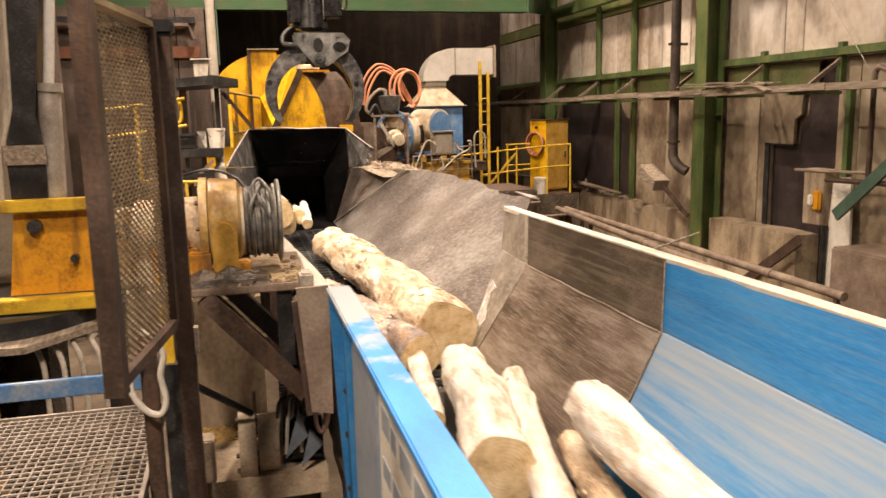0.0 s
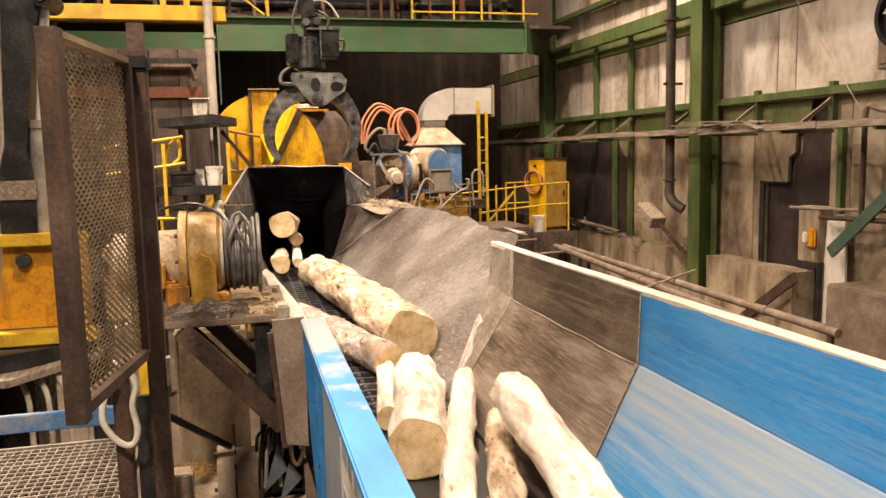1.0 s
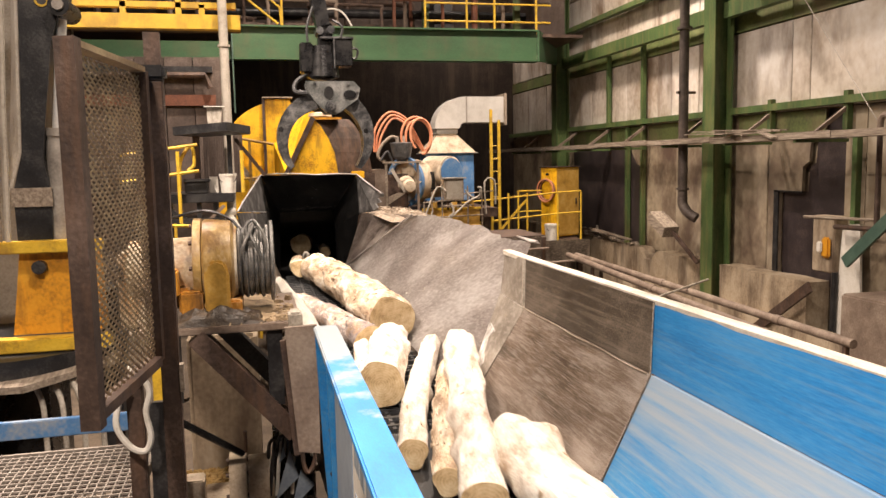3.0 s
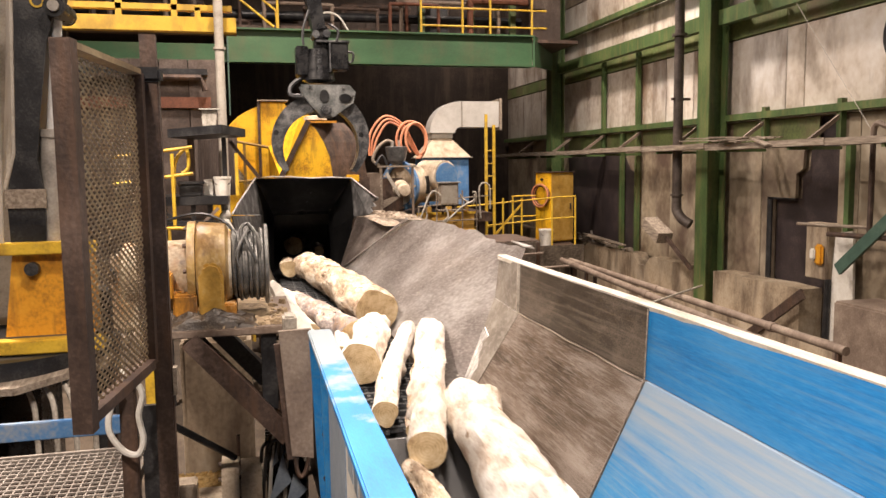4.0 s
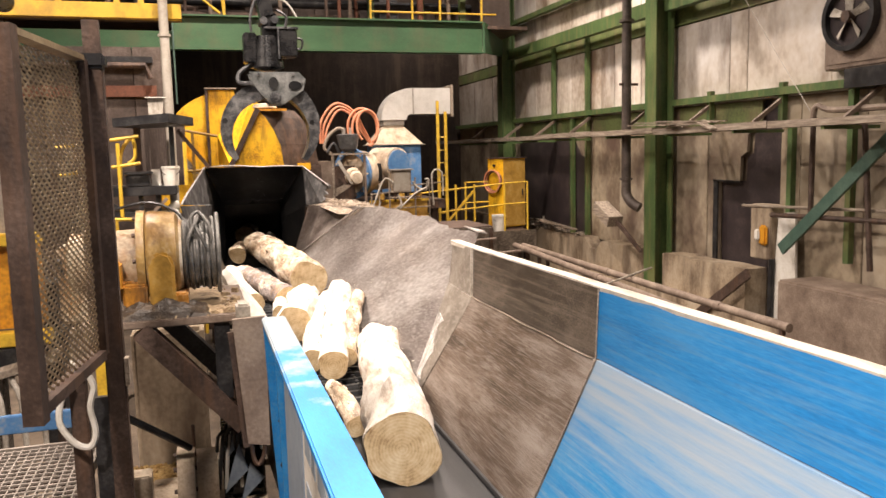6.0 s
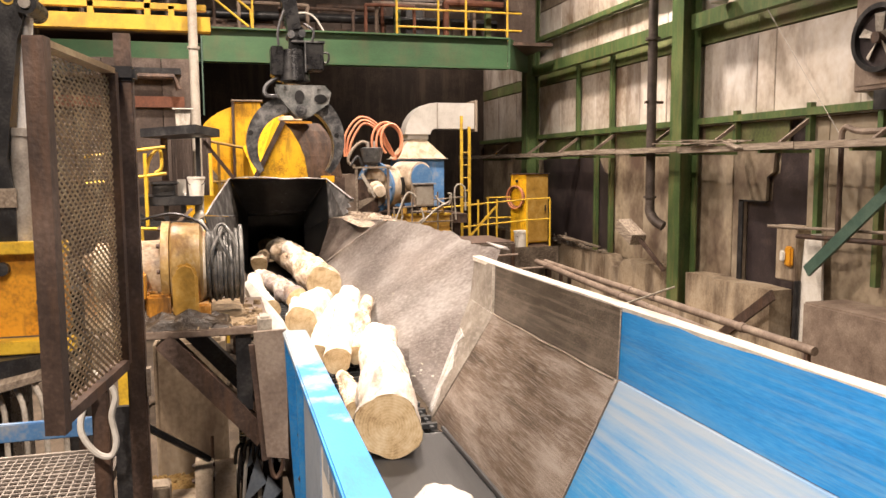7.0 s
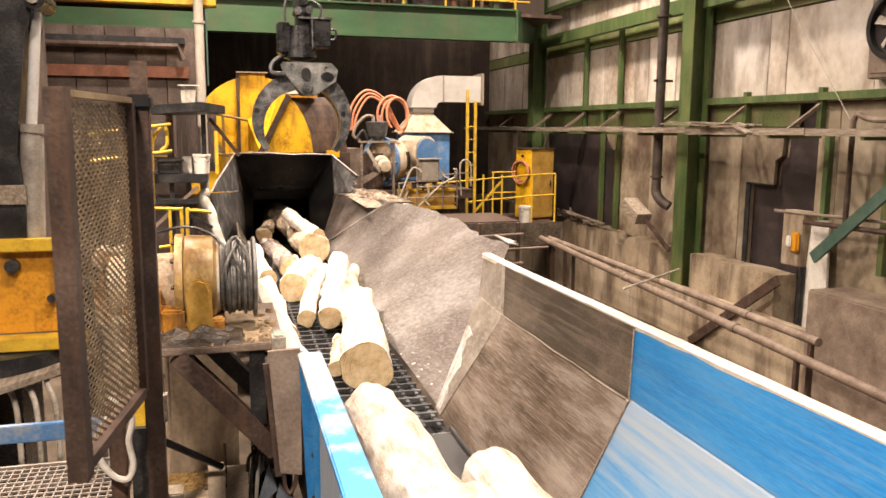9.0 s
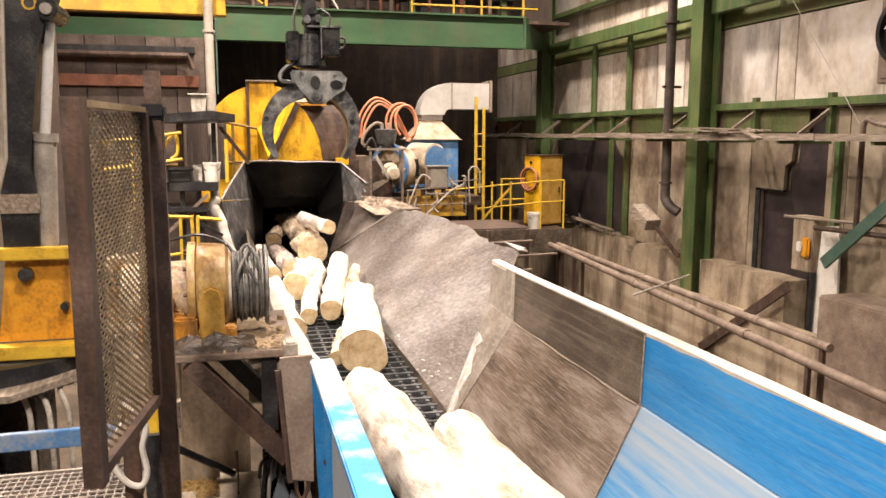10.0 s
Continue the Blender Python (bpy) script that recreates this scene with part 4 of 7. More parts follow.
part("top_lap", prism(bmesh.new(), [(2.83, 6.86, 0.015), (2.95, 6.93, -0.01), (2.92, 7.02, 0.0), (3.0, 7.12, -0.01), (2.88, 7.4, 0.02)], (0, 0, 0.012)), chute_steel, chute, "torn lap of sheet steel")
part("near_side", prism(bmesh.new(), [(0.8, 3.95, -1.3), (0.68, 3.95, -0.14), (0.58, 6.1, -0.14), (0.55, 6.6, -0.55), (0.5, 12.5, -0.55), (0.5, 14.4, -0.6), (0.8, 14.4, -1.3)], (-0.03, 0, 0)), dark_plate, chute)
rnd = random.Random(14)
bm = bmesh.new()
edge = [(3.97 + 0.28 * k, 0.6 - 0.012 * k + rnd.uniform(-0.012, 0.012), 0.72 - 0.016 * k + rnd.uniform(-0.015, 0.015), -0.075 - 0.004 * k + rnd.uniform(-0.012, 0.012)) for k in range(9)]
rings = [[bm.verts.new(p) for p in ((l, y, z), ((l + r) / 2, y, z + 0.03), (r, y, z - 0.01), (r, y, z - 0.07), (l, y, z - 0.06))] for y, l, r, z in edge]
for a, b in zip(rings, rings[1:]):
    for k in range(5):
        bm.faces.new((a[k], a[(k + 1) % 5], b[(k + 1) % 5], b[k]))
bm.faces.new(rings[0]), bm.faces.new(rings[-1])
part("side_cap", bm, white_paint, chute, "pale battered cap rail")
part("cap_stop", Bx(0.53, 0.6, 3.98, 4.12, -0.14, 0.03, 0.012), edge_paint, chute, "pale wooden stop block")
part("cap_stop", Bx(0.5, 0.6, 4.16, 4.3, -0.3, -0.12, 0.012), plank, chute)
part("pan", Bx(0.8, 1.98, 5.55, 14.6, -1.36, -1.32), black_steel, chute)
for x in (1.2, 1.55, 1.88):
    part("chain_rail", Bx(x - 0.02, x + 0.02, 5.6, 14.5, -1.32, -1.27), black_steel, chute)
for y in (6.5, 9.5, 12.5):
    for x in (0.7, 1.95):
        part("leg", Bx(x - 0.08, x + 0.08, y, y + 0.16, FLOOR, -1.36), rust, chute)
part("end_sheet", prism(bmesh.new(), [(0.505, 3.93, -0.035), (0.665, 3.93, -0.03), (0.66, 3.93, -0.7), (0.552, 3.93, -0.68)], (0, 0.03, 0)), pipe_brown, chute, "dirty rubbed end sheet")
part("end_sheet_edge", bar(bmesh.new(), (0.5, 3.95, -0.1), (0.548, 3.95, -0.7), 0.02, 0.04), rust, chute, "rusty crumbling edge angle")
part("end_hook", tube(bmesh.new(), smooth_path([(0.57, 3.95, -0.66), (0.575, 3.95, -0.76), (0.6, 3.95, -0.8), (0.63, 3.95, -0.74), (0.635, 3.95, -0.66)], 4), 0.012, 6), rust, chute, smooth=True)

# moving cross bars of the chain, on a closed loop
LOOP0, LOOP1, ZT, ZR = 5.72, 14.4, -1.235, -1.5
RUN = LOOP1 - LOOP0
PITCH = 0.19
LOOP = 2 * RUN + 2 * (ZT - ZR)


def on_loop(s):
    s %= LOOP
    if s < RUN:
        return LOOP0 + s, ZT
    s -= RUN
    if s < ZT - ZR:
        return LOOP1, ZT - s
    s -= ZT - ZR
    if s < RUN:
        return LOOP1 - s, ZR
    return LOOP0, ZR + s - RUN


flights = []
bm = bmesh.new()
box(bm, 0.85, 1.93, -0.018, 0.018, -0.018, 0.022)
for x in (1.06, 1.2, 1.34, 1.48, 1.62, 1.76, 1.88):
    box(bm, x - 0.014, x + 0.014, -0.075, -0.0182, -0.014, 0.014)
    box(bm, x - 0.014, x + 0.014, 0.0182, 0.075, -0.014, 0.014)
fl0 = part("flight_bar", bm, grey_steel, chute, "worn shiny chain flight bar", local=True)
for i in range(int(LOOP / PITCH)):
    f = fl0 if i == 0 else new("flight_bar", fl0.data)
    f.parent = chute
    flights.append((f, i * LOOP / int(LOOP / PITCH)))

# ---- black hopper at the far end ----
wing_grey = mat("scraped_grey_plate", [(0.025, 0.024, 0.024), (0.075, 0.073, 0.072), (0.26, 0.25, 0.245)], 0.45, 0.2, 2, 50, 0.2, (1, 1, 1), 0.8, ((0.4, 0.39, 0.38), (9, 9, 5)), 0.5)
hop = thing("black_hopper", (1.4, 15.2, FLOOR), "black steel hopper with flared torn wings", "hopper")
rnd = random.Random(61)
LA, LB = Vector((0.49, 15.1, 0.57)), Vector((2.26, 15.1, 0.545))
HTL, HTR, HBL, HBR = Vector((0.83, 16.0, -0.17)), Vector((1.9, 16.0, -0.17)), Vector((0.8, 16.0, -1.3)), Vector((1.92, 16.0, -1.3))


def dented(bm, a, b, c, d, nu, nv, amt, seed, t):
    """A dented plate over the corners a b (upper) and d c (lower)."""
    rd = random.Random(seed)
    g = []
    for q in range(nv + 1):
        row = []
        for p in range(nu + 1):
            u, v = p / nu, q / nv
            co = a.lerp(b, u).lerp(d.lerp(c, u), v)
            k = amt * (1 if 0 < p < nu and 0 < q < nv else 0.4)
            row.append(bm.verts.new(co + Vector([rd.uniform(-k, k) for _ in range(3)])))
        g.append(row)
    for q in range(nv):
        for p in range(nu):
            bm.faces.new((g[q][p], g[q][p + 1], g[q + 1][p + 1], g[q + 1][p]))
    bmesh.ops.solidify(bm, geom=list(bm.faces), thickness=t)
    return bm


FR = Vector((2.27, 14.95, -0.17))
# inner sheets and tunnel take the black that stands for interior shade
part("back_sheet", dented(bmesh.new(), LA, LB, HTR, HTL, 12, 6, 0.014, 5, 0.03), hopper_black, hop, "dented back sheet, near black for the inner shade", smooth=True)
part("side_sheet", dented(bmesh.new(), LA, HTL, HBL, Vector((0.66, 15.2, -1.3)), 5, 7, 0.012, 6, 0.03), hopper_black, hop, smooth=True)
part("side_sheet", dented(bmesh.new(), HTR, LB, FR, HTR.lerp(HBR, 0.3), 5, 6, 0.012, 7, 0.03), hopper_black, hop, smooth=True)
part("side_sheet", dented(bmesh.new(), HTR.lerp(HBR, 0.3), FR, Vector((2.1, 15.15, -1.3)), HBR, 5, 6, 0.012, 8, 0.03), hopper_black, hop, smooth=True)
scuff = bmesh.new()
for _ in range(90):
    u, v = rnd.uniform(0.04, 0.98), rnd.choice((0.93, 0.95, 0.9, rnd.uniform(0.1, 0.95)))
    p = LA.lerp(LB, u).lerp(HTL.lerp(HTR, u), v) + Vector((0, -0.03, 0.012))
    w, h = rnd.uniform(0.008, 0.035), rnd.uniform(0.005, 0.022)
    prism(scuff, [p, p + Vector((w, 0, 0.3 * h)), p + Vector((0.8 * w, 0, h)), p + Vector((0.2 * w, 0, 0.8 * h))], (0, 0.02, 0.0))
part("scuff", scuff, grey_steel, hop, "dried splashes along the bent edge", kind="stuff")
part("wing", prism(bmesh.new(), [LA, (0.62, 15.25, -0.1), (0.5, 14.7, -0.09), (0.09, 13.6, 0.0), (0.2, 13.95, 0.18)], (-0.03, 0, 0)), wing_grey, hop, "flared grey wing plate")
part("wing_skirt", prism(bmesh.new(), [(0.09, 13.6, -0.012), (0.5, 14.7, -0.1), (0.62, 15.25, -0.11), (0.66, 15.25, -1.3), (0.4, 13.9, -1.2), (0.33, 13.6, -1.04)], (-0.03, 0, 0)), wing_grey, hop, "scraped grey skirt under the wing")
bm = prism(bmesh.new(), [LB, (2.4, 14.75, 0.41), (2.52, 14.5, 0.29), (2.63, 14.3, 0.2), (2.62, 14.32, 0.15), (2.54, 14.38, 0.12), (2.58, 14.3, 0.05), (2.5, 14.38, 0.02), (2.53, 14.3, -0.05), (2.46, 14.36, -0.11), FR], (0.03, 0, 0))
part("wing", bm, wing_grey, hop, "torn wing plate")
part("lip", tube(bmesh.new(), [(0.09, 13.58, 0.01), (0.2, 13.93, 0.19), (0.49, 15.08, 0.58), (0.8, 15.08, 0.6), (1.1, 15.08, 0.595), (1.5, 15.08, 0.565), (1.9, 15.08, 0.575), (2.26, 15.08, 0.555), (2.6, 14.3, 0.21)], 0.013, 6), chute_steel, hop)
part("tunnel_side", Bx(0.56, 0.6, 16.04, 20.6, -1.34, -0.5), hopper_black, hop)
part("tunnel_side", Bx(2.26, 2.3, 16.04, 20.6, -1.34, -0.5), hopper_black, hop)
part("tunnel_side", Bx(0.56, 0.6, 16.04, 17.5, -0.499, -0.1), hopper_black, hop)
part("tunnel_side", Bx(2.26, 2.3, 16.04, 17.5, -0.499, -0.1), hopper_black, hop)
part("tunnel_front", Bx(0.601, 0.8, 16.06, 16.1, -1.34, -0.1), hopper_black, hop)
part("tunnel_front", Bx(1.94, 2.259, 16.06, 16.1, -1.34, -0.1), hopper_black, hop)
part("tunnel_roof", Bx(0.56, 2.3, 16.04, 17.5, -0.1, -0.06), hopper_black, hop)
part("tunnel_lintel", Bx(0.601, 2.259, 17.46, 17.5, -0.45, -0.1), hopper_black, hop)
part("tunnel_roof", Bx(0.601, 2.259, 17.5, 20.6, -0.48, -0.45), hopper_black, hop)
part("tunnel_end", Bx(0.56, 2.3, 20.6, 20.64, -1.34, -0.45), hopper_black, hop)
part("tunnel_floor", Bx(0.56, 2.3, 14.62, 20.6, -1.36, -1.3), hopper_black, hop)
part("guard_strip", tube(bmesh.new(), smooth_path([(0.06, 13.22, 0.05), (-0.04, 13.2, -0.0), (-0.03, 13.2, -0.1), (0.05, 13.2, -0.24), (0.1, 13.2, -0.42), (0.14, 13.2, -0.6), (0.22, 13.2, -0.82), (0.3, 13.2, -1.02), (0.36, 13.2, -1.3)], 4), [0.05] + [0.065] * 6 + [0.085 + 0.006 * math.sin(k * 1.1) for k in range(26)], 10), white_paint, hop, "pale worn rounded guard strip", smooth=True)
for x in (0.7, 2.1):
    part("leg", Bx(x - 0.1, x + 0.1, 15.6, 15.8, FLOOR, -1.36), rust, hop)
heap = mound(bmesh.new(), 2.4, 3.15, 12.1, 14.7, -0.14, 0.15, 3.0)
crumbs(heap, 160, 2.5, 3.0, 12.4, 14.3, -0.06, 0.02, 0.08, random.Random(7))
single("bark_heap", heap, bark_pale, "heap of pale bark scraps on the chute's shoulder", "bark", "stuff")
single("chute_shoulder", prism(bmesh.new(), [(2.33, 14.75, -0.18), (2.6, 13.0, -0.1), (2.75, 12.0, -0.07), (3.2, 12.4, -0.1), (3.2, 15.6, -0.16), (2.33, 15.6, -0.18)], (0, 0, -0.05)), dark_plate, "rusted shoulder plate beside the hopper", "plate")

# ---- guard panel, posts, grating ----
guard = thing("mesh_guard", (-0.1, 3.1, -0.1), "rusty expanded metal guard panel in a brown steel frame", "guard")
GA, GB = Vector((-0.16, 2.7, 0)), Vector((-0.045, 3.47, 0))
gd = (GB - GA).normalized()
GL = (GB - GA).length


def on_guard(u, z, out=0.0):
    p = GA + gd * u + Vector((gd.y, -gd.x, 0)) * out
    return (p.x, p.y, z)


def guard_bar(u0, u1, z0, z1, w=0.03):
    return prism(bmesh.new(), [on_guard(u0, z0, -w), on_guard(u0, z0, w), on_guard(u1, z0, w), on_guard(u1, z0, -w)], (0, 0, z1 - z0))


part("frame_upright", guard_bar(-0.031, 0.031, -0.08, 1.19, 0.032), rust, guard)
part("frame_upright", guard_bar(GL - 0.03, GL + 0.01, -0.04, 1.17), rust, guard)
part("frame_top", guard_bar(0.036, GL - 0.031, 1.163, 1.185), mesh_rust, guard)
part("frame_foot", guard_bar(0.036, GL - 0.031, -0.06, -0.02), rust, guard)
bm = bmesh.new()
SW, LW = 0.026, 0.03
nu, nz = int((GL - 0.07) / SW), 39
for i in range(nu + 1):
    u0 = 0.037 + i * SW
    pts = []
    for j in range(2 * nz + 1):
        s = 0.5 if j % 2 else -0.5
        if i % 2:
            s = -s
        pts.append((u0 + s * SW, -0.02 + j * LW / 2, 0.004 * s))
    ring = [[bm.verts.new(on_guard(min(max(u, 0.03), GL - 0.02), z + dz, o + do)) for dz, do in ((-0.0048, -0.002), (0.003, -0.001), (0.0048, 0.002), (-0.003, 0.001))] for u, z, o in pts]
    for a, b in zip(ring, ring[1:]):
        for k in range(4):
            bm.faces.new((a[k], a[(k + 1) % 4], b[(k + 1) % 4], b[k]))
part("expanded_mesh", bm, mesh_rust, guard, "rusty diamond mesh")

post = thing("guard_post", (0.0, 3.53, -1.9), "dark brown steel post with a clamp at its head", "post")
part("shaft", Bx(-0.038, 0.038, 3.5, 3.57, -1.9, 1.16, 0.006), rust, post)
part("clamp", Bx(-0.055, 0.05, 3.48, 3.59, 1.14, 1.2, 0.012), black_steel, post)
part("stub", Bx(-0.032, 0.032, 3.51, 3.56, 1.2, 1.335), rust, post, "bare brown stub tube")
part("hinge", rod(bmesh.new(), (-0.06, 3.5, 0.86), (-0.06, 3.5, 1.12), 0.016, seg=8), black_steel, post)
part("hinge", rod(bmesh.new(), (-0.06, 3.5, 0.0), (-0.06, 3.5, 0.2), 0.016, seg=8), black_steel, post)
part("clip", Bx(0.038, 0.055, 3.5, 3.55, -0.2, -0.08), plank, post)
post2 = thing("short_post", (-0.18, 3.7, -1.2), "short brown steel post with a white hose hung on it", "post")
part("shaft", Bx(-0.215, -0.145, 3.67, 3.74, -1.2, -0.12, 0.006), rust, post2)
part("plate", Bx(-0.13, -0.05, 3.72, 3.75, -1.2, -0.3), black_steel, post2)
hose = thing("white_hose", (-0.17, 3.62, -0.5), "dirty white rubber hose looped over a short post", "hose")
part("loop", tube(bmesh.new(), smooth_path([(-0.19, 3.6, -0.1), (-0.13, 3.58, -0.14), (-0.1, 3.58, -0.21), (-0.12, 3.58, -0.3), (-0.105, 3.58, -0.41), (-0.13, 3.58, -0.475), (-0.19, 3.58, -0.455), (-0.245, 3.58, -0.36), (-0.235, 3.6, -0.26), (-0.2, 3.63, -0.2)], 6), 0.014, 8), white_paint, hose, smooth=True)
yp = thing("yellow_post", (-0.15, 4.2, -1.9), "yellow painted post with a blue clamp", "post")
part("shaft", Bx(-0.165, -0.11, 4.18, 4.24, -0.46, 0.05, 0.005), rail_yellow, yp)
part("lower_shaft", Bx(-0.17, -0.125, 4.185, 4.235, -1.9, -0.57), black_steel, yp)
part("clamp", Bx(-0.185, -0.085, 4.15, 4.26, -0.57, -0.46, 0.02), machine_blue, yp)
part("rod", rod(bmesh.new(), (-0.12, 4.2, -0.5), (0.25, 4.6, -0.9), 0.02, seg=8), black_steel, yp)

grating_grey = mat("dusty_worn_grating", [(0.13, 0.11, 0.095), (0.25, 0.22, 0.19), (0.38, 0.34, 0.3)], 0.5, 0.3, 6, 60, 0.1)
gr = thing("walkway_grating", (-1.0, 3.4, -0.85), "galvanised steel walkway grating", "grating")
bm = bmesh.new()
for x in np.arange(-2.6, -0.24, 0.044):
    bar(bm, (x, 1.6, -0.815), (x, 4.62, -0.815), 0.006, 0.03)
part("bearing_bar", bm, grating_grey, gr, kind="stuff")
bm = bmesh.new()
for y in np.arange(1.62, 4.62, 0.055):
    bar(bm, (-2.6, y, -0.803), (-0.24, y, -0.803), 0.01, 0.01)
part("cross_bar", bm, grating_grey, gr, kind="stuff")
part("kick_edge", Bx(-2.62, -0.22, 4.62, 4.64, -0.86, -0.79), grating_grey, gr)
part("kick_edge", Bx(-0.24, -0.22, 1.6, 4.62, -0.86, -0.8), grating_grey, gr)
for y in (2.0, 4.4):
    part("bearer", Bx(-2.6, -0.25, y, y + 0.08, -0.96, -0.835), rust, gr)
for x in (-2.4, -0.4):
    for y in (2.0, 4.4):
        part("leg", Bx(x, x + 0.07, y, y + 0.07, FLOOR, -0.96), rust, gr)

br = thing("blue_rail", (-1.5, 5.5, -1.0), "blue painted flat guard rail on posts", "rail")
part("rail", Bx(-3.5, -0.42, 5.48, 5.53, -0.98, -0.86, 0.006), machine_blue, br)
for x in (-2.6, -1.5, -0.6):
    part("post", Bx(x, x + 0.06, 5.53, 5.58, FLOOR, -0.87), rust, br)

# ---- winch on its shelf ----
shelf = thing("winch_shelf", (0.25, 4.6, FLOOR), "dirty steel shelf on diagonal braces, strewn with bark", "shelf")
part("top", Bx(-0.22, 0.6, 4.15, 5.15, -0.09, -0.05, 0.006), pipe_brown, shelf)
part("brace", bar(bmesh.new(), (0.06, 4.2, -0.1), (0.55, 4.2, -0.66), 0.1, 0.1), rust, shelf)
part("brace", bar(bmesh.new(), (0.06, 5.0, -0.1), (0.55, 5.0, -0.66), 0.1, 0.1), black_steel, shelf)
part("bracket", Bx(0.42, 0.5, 4.18, 4.26, -0.5, -0.09), black_steel, shelf)
part("leg", Bx(0.53, 0.62, 4.9, 5.0, FLOOR, -0.55), rust, shelf)
part("litter", crumbs(bmesh.new(), 260, -0.18, 0.56, 4.17, 5.1, -0.05, 0.01, 0.05, random.Random(3)), sawdust, shelf, "bark litter", kind="stuff")
wy, wz = 4.52, 0.24
gear_paint = mat("oil_stained_ochre_paint", [(0.06, 0.03, 0.012), (0.46, 0.3, 0.1), (0.7, 0.6, 0.42)], 0.42, 0, 4.5, 50, 0.3, (1, 1, 0.8), 0.6, ((0.16, 0.07, 0.012), (8, 8, 1.4)), 0.9)
oily_dirt = mat("oil_soaked_dirt", [(0.015, 0.011, 0.008), (0.04, 0.028, 0.018), (0.12, 0.085, 0.05)], 0.5, 0, 9, 60, 0.8)
winch_yellow = mat("oily_dull_yellow", [(0.09, 0.045, 0.015), (0.5, 0.29, 0.05), (0.66, 0.5, 0.22)], 0.5, 0, 6, 50, 0.2, (1, 1, 1), 0.9)
single("shelf_dirt", crumbs(mound(bmesh.new(), -0.15, 0.5, 4.18, 5.1, -0.05, 0.07, 8.0), 220, -0.1, 0.52, 4.18, 4.6, -0.045, 0.006, 0.03, random.Random(31)), sawdust, "brown heap of oily bark dirt on the shelf", "dirt", "stuff")
single("oil_spill", crumbs(mound(bmesh.new(), -0.18, 0.42, 4.16, 4.44, -0.048, 0.13, 8.0), 90, -0.1, 0.36, 4.17, 4.4, -0.03, 0.006, 0.025, random.Random(32)), oily_dirt, "black oil-soaked dirt under the winch", "dirt", "stuff")
winch = thing("cable_winch", (0.15, wy, -0.05), "orange and cream cable winch with a drum of wire rope", "winch")
part("drum_flange", tube(bmesh.new(), [(0.455, wy, wz), (0.46, wy, wz), (0.475, wy, wz), (0.48, wy, wz)], [0.215, 0.225, 0.225, 0.2], 36), rope_steel, winch, smooth=True)
part("drum_flange", tube(bmesh.new(), [(0.255, wy, wz), (0.262, wy, wz), (0.28, wy, wz)], [0.19, 0.2, 0.19], 36), cream, winch, smooth=True)
bm = bmesh.new()
pts = []
for k in range(15 * 20 + 1):
    a = 2 * math.pi * k / 20
    r = 0.178 + 0.012 * math.sin(a * 0.37) + 0.008 * math.sin(a * 1.13)
    pts.append((0.29 + 0.16 * k / 300, wy + r * math.cos(a), wz + r * math.sin(a)))
tube(bm, pts, 0.011, 6)
part("rope", bm, rope_steel, winch, "greasy wire rope wound on the drum", smooth=True)
part("drum_core", rod(bmesh.new(), (0.28, wy, wz), (0.455, wy, wz), 0.168, seg=24), rope_steel, winch)
rnd = random.Random(15)
for k in range(4):
    a0 = rnd.uniform(-0.15, 0.25)
    pts = []
    for j in range(12):
        a = 1.35 + a0 + 1.5 * j / 11
        r = 0.19 + 0.05 * math.sin(3.14 * j / 11)
        pts.append((0.34 + 0.022 * k + 0.03 * math.sin(j * 0.5 + k), wy + r * math.cos(a), wz + r * math.sin(a)))
    part("loose_strand", tube(bmesh.new(), smooth_path(pts, 3), 0.009, 6), rope_steel, winch, "slack loop of wire rope", smooth=True)
gearbox = part("gearbox", tube(bmesh.new(), [(0.1, wy, wz), (0.1, wy, wz), (0.115, wy, wz), (0.25, wy, wz), (0.27, wy, wz)], [0.1, 0.235, 0.245, 0.235, 0.19], 36), gear_paint, winch, "ochre gearbox drum with rust and oil", smooth=True)
ring = part("ring_flange", tube(bmesh.new(), [(0.05, wy, wz), (0.055, wy, wz), (0.095, wy, wz), (0.1, wy, wz)], [0.2, 0.25, 0.25, 0.2], 36), gear_paint, winch, smooth=True)
bm = prism(bmesh.new(), [(0.11, wy - 0.256, -0.05), (0.24, wy - 0.256, -0.05), (0.24, wy - 0.256, 0.22), (0.22, wy - 0.256, 0.27), (0.17, wy - 0.256, 0.29), (0.12, wy - 0.256, 0.26), (0.11, wy - 0.256, 0.2)], (0, 0.1, 0))
bmesh.ops.bevel(bm, geom=list(bm.edges), offset=0.015, segments=2, affect="EDGES")
part("inspection_cover", bm, winch_yellow, gearbox, "oily yellow cover")
part("saddle", Bx(-0.02, 0.1, wy - 0.262, wy + 0.2, -0.05, 0.12, 0.012), winch_mix, winch)
part("saddle", Bx(0.1, 0.3, wy - 0.24, wy + 0.2, -0.05, 0.06, 0.01), winch_mix, winch)
part("motor", tube(bmesh.new(), [(-0.3, wy, wz - 0.02), (-0.28, wy, wz - 0.02), (0.05, wy, wz - 0.02)], [0.1, 0.16, 0.17], 28), cream, winch, smooth=True)
part("motor_foot", Bx(-0.2, 0.04, wy - 0.17, wy + 0.15, -0.05, 0.13, 0.01), winch_mix, winch)
for i in range(10):
    a = 2 * math.pi * i / 10
    part("bolt", rod(bmesh.new(), (0.035, wy + 0.222 * math.cos(a), wz + 0.222 * math.sin(a)), (0.052, wy + 0.222 * math.cos(a), wz + 0.222 * math.sin(a)), 0.013, seg=6), rust, ring)
part("terminal_box", Bx(-0.12, -0.02, wy - 0.3, wy - 0.17, 0.1, 0.24, 0.01), orange, winch)
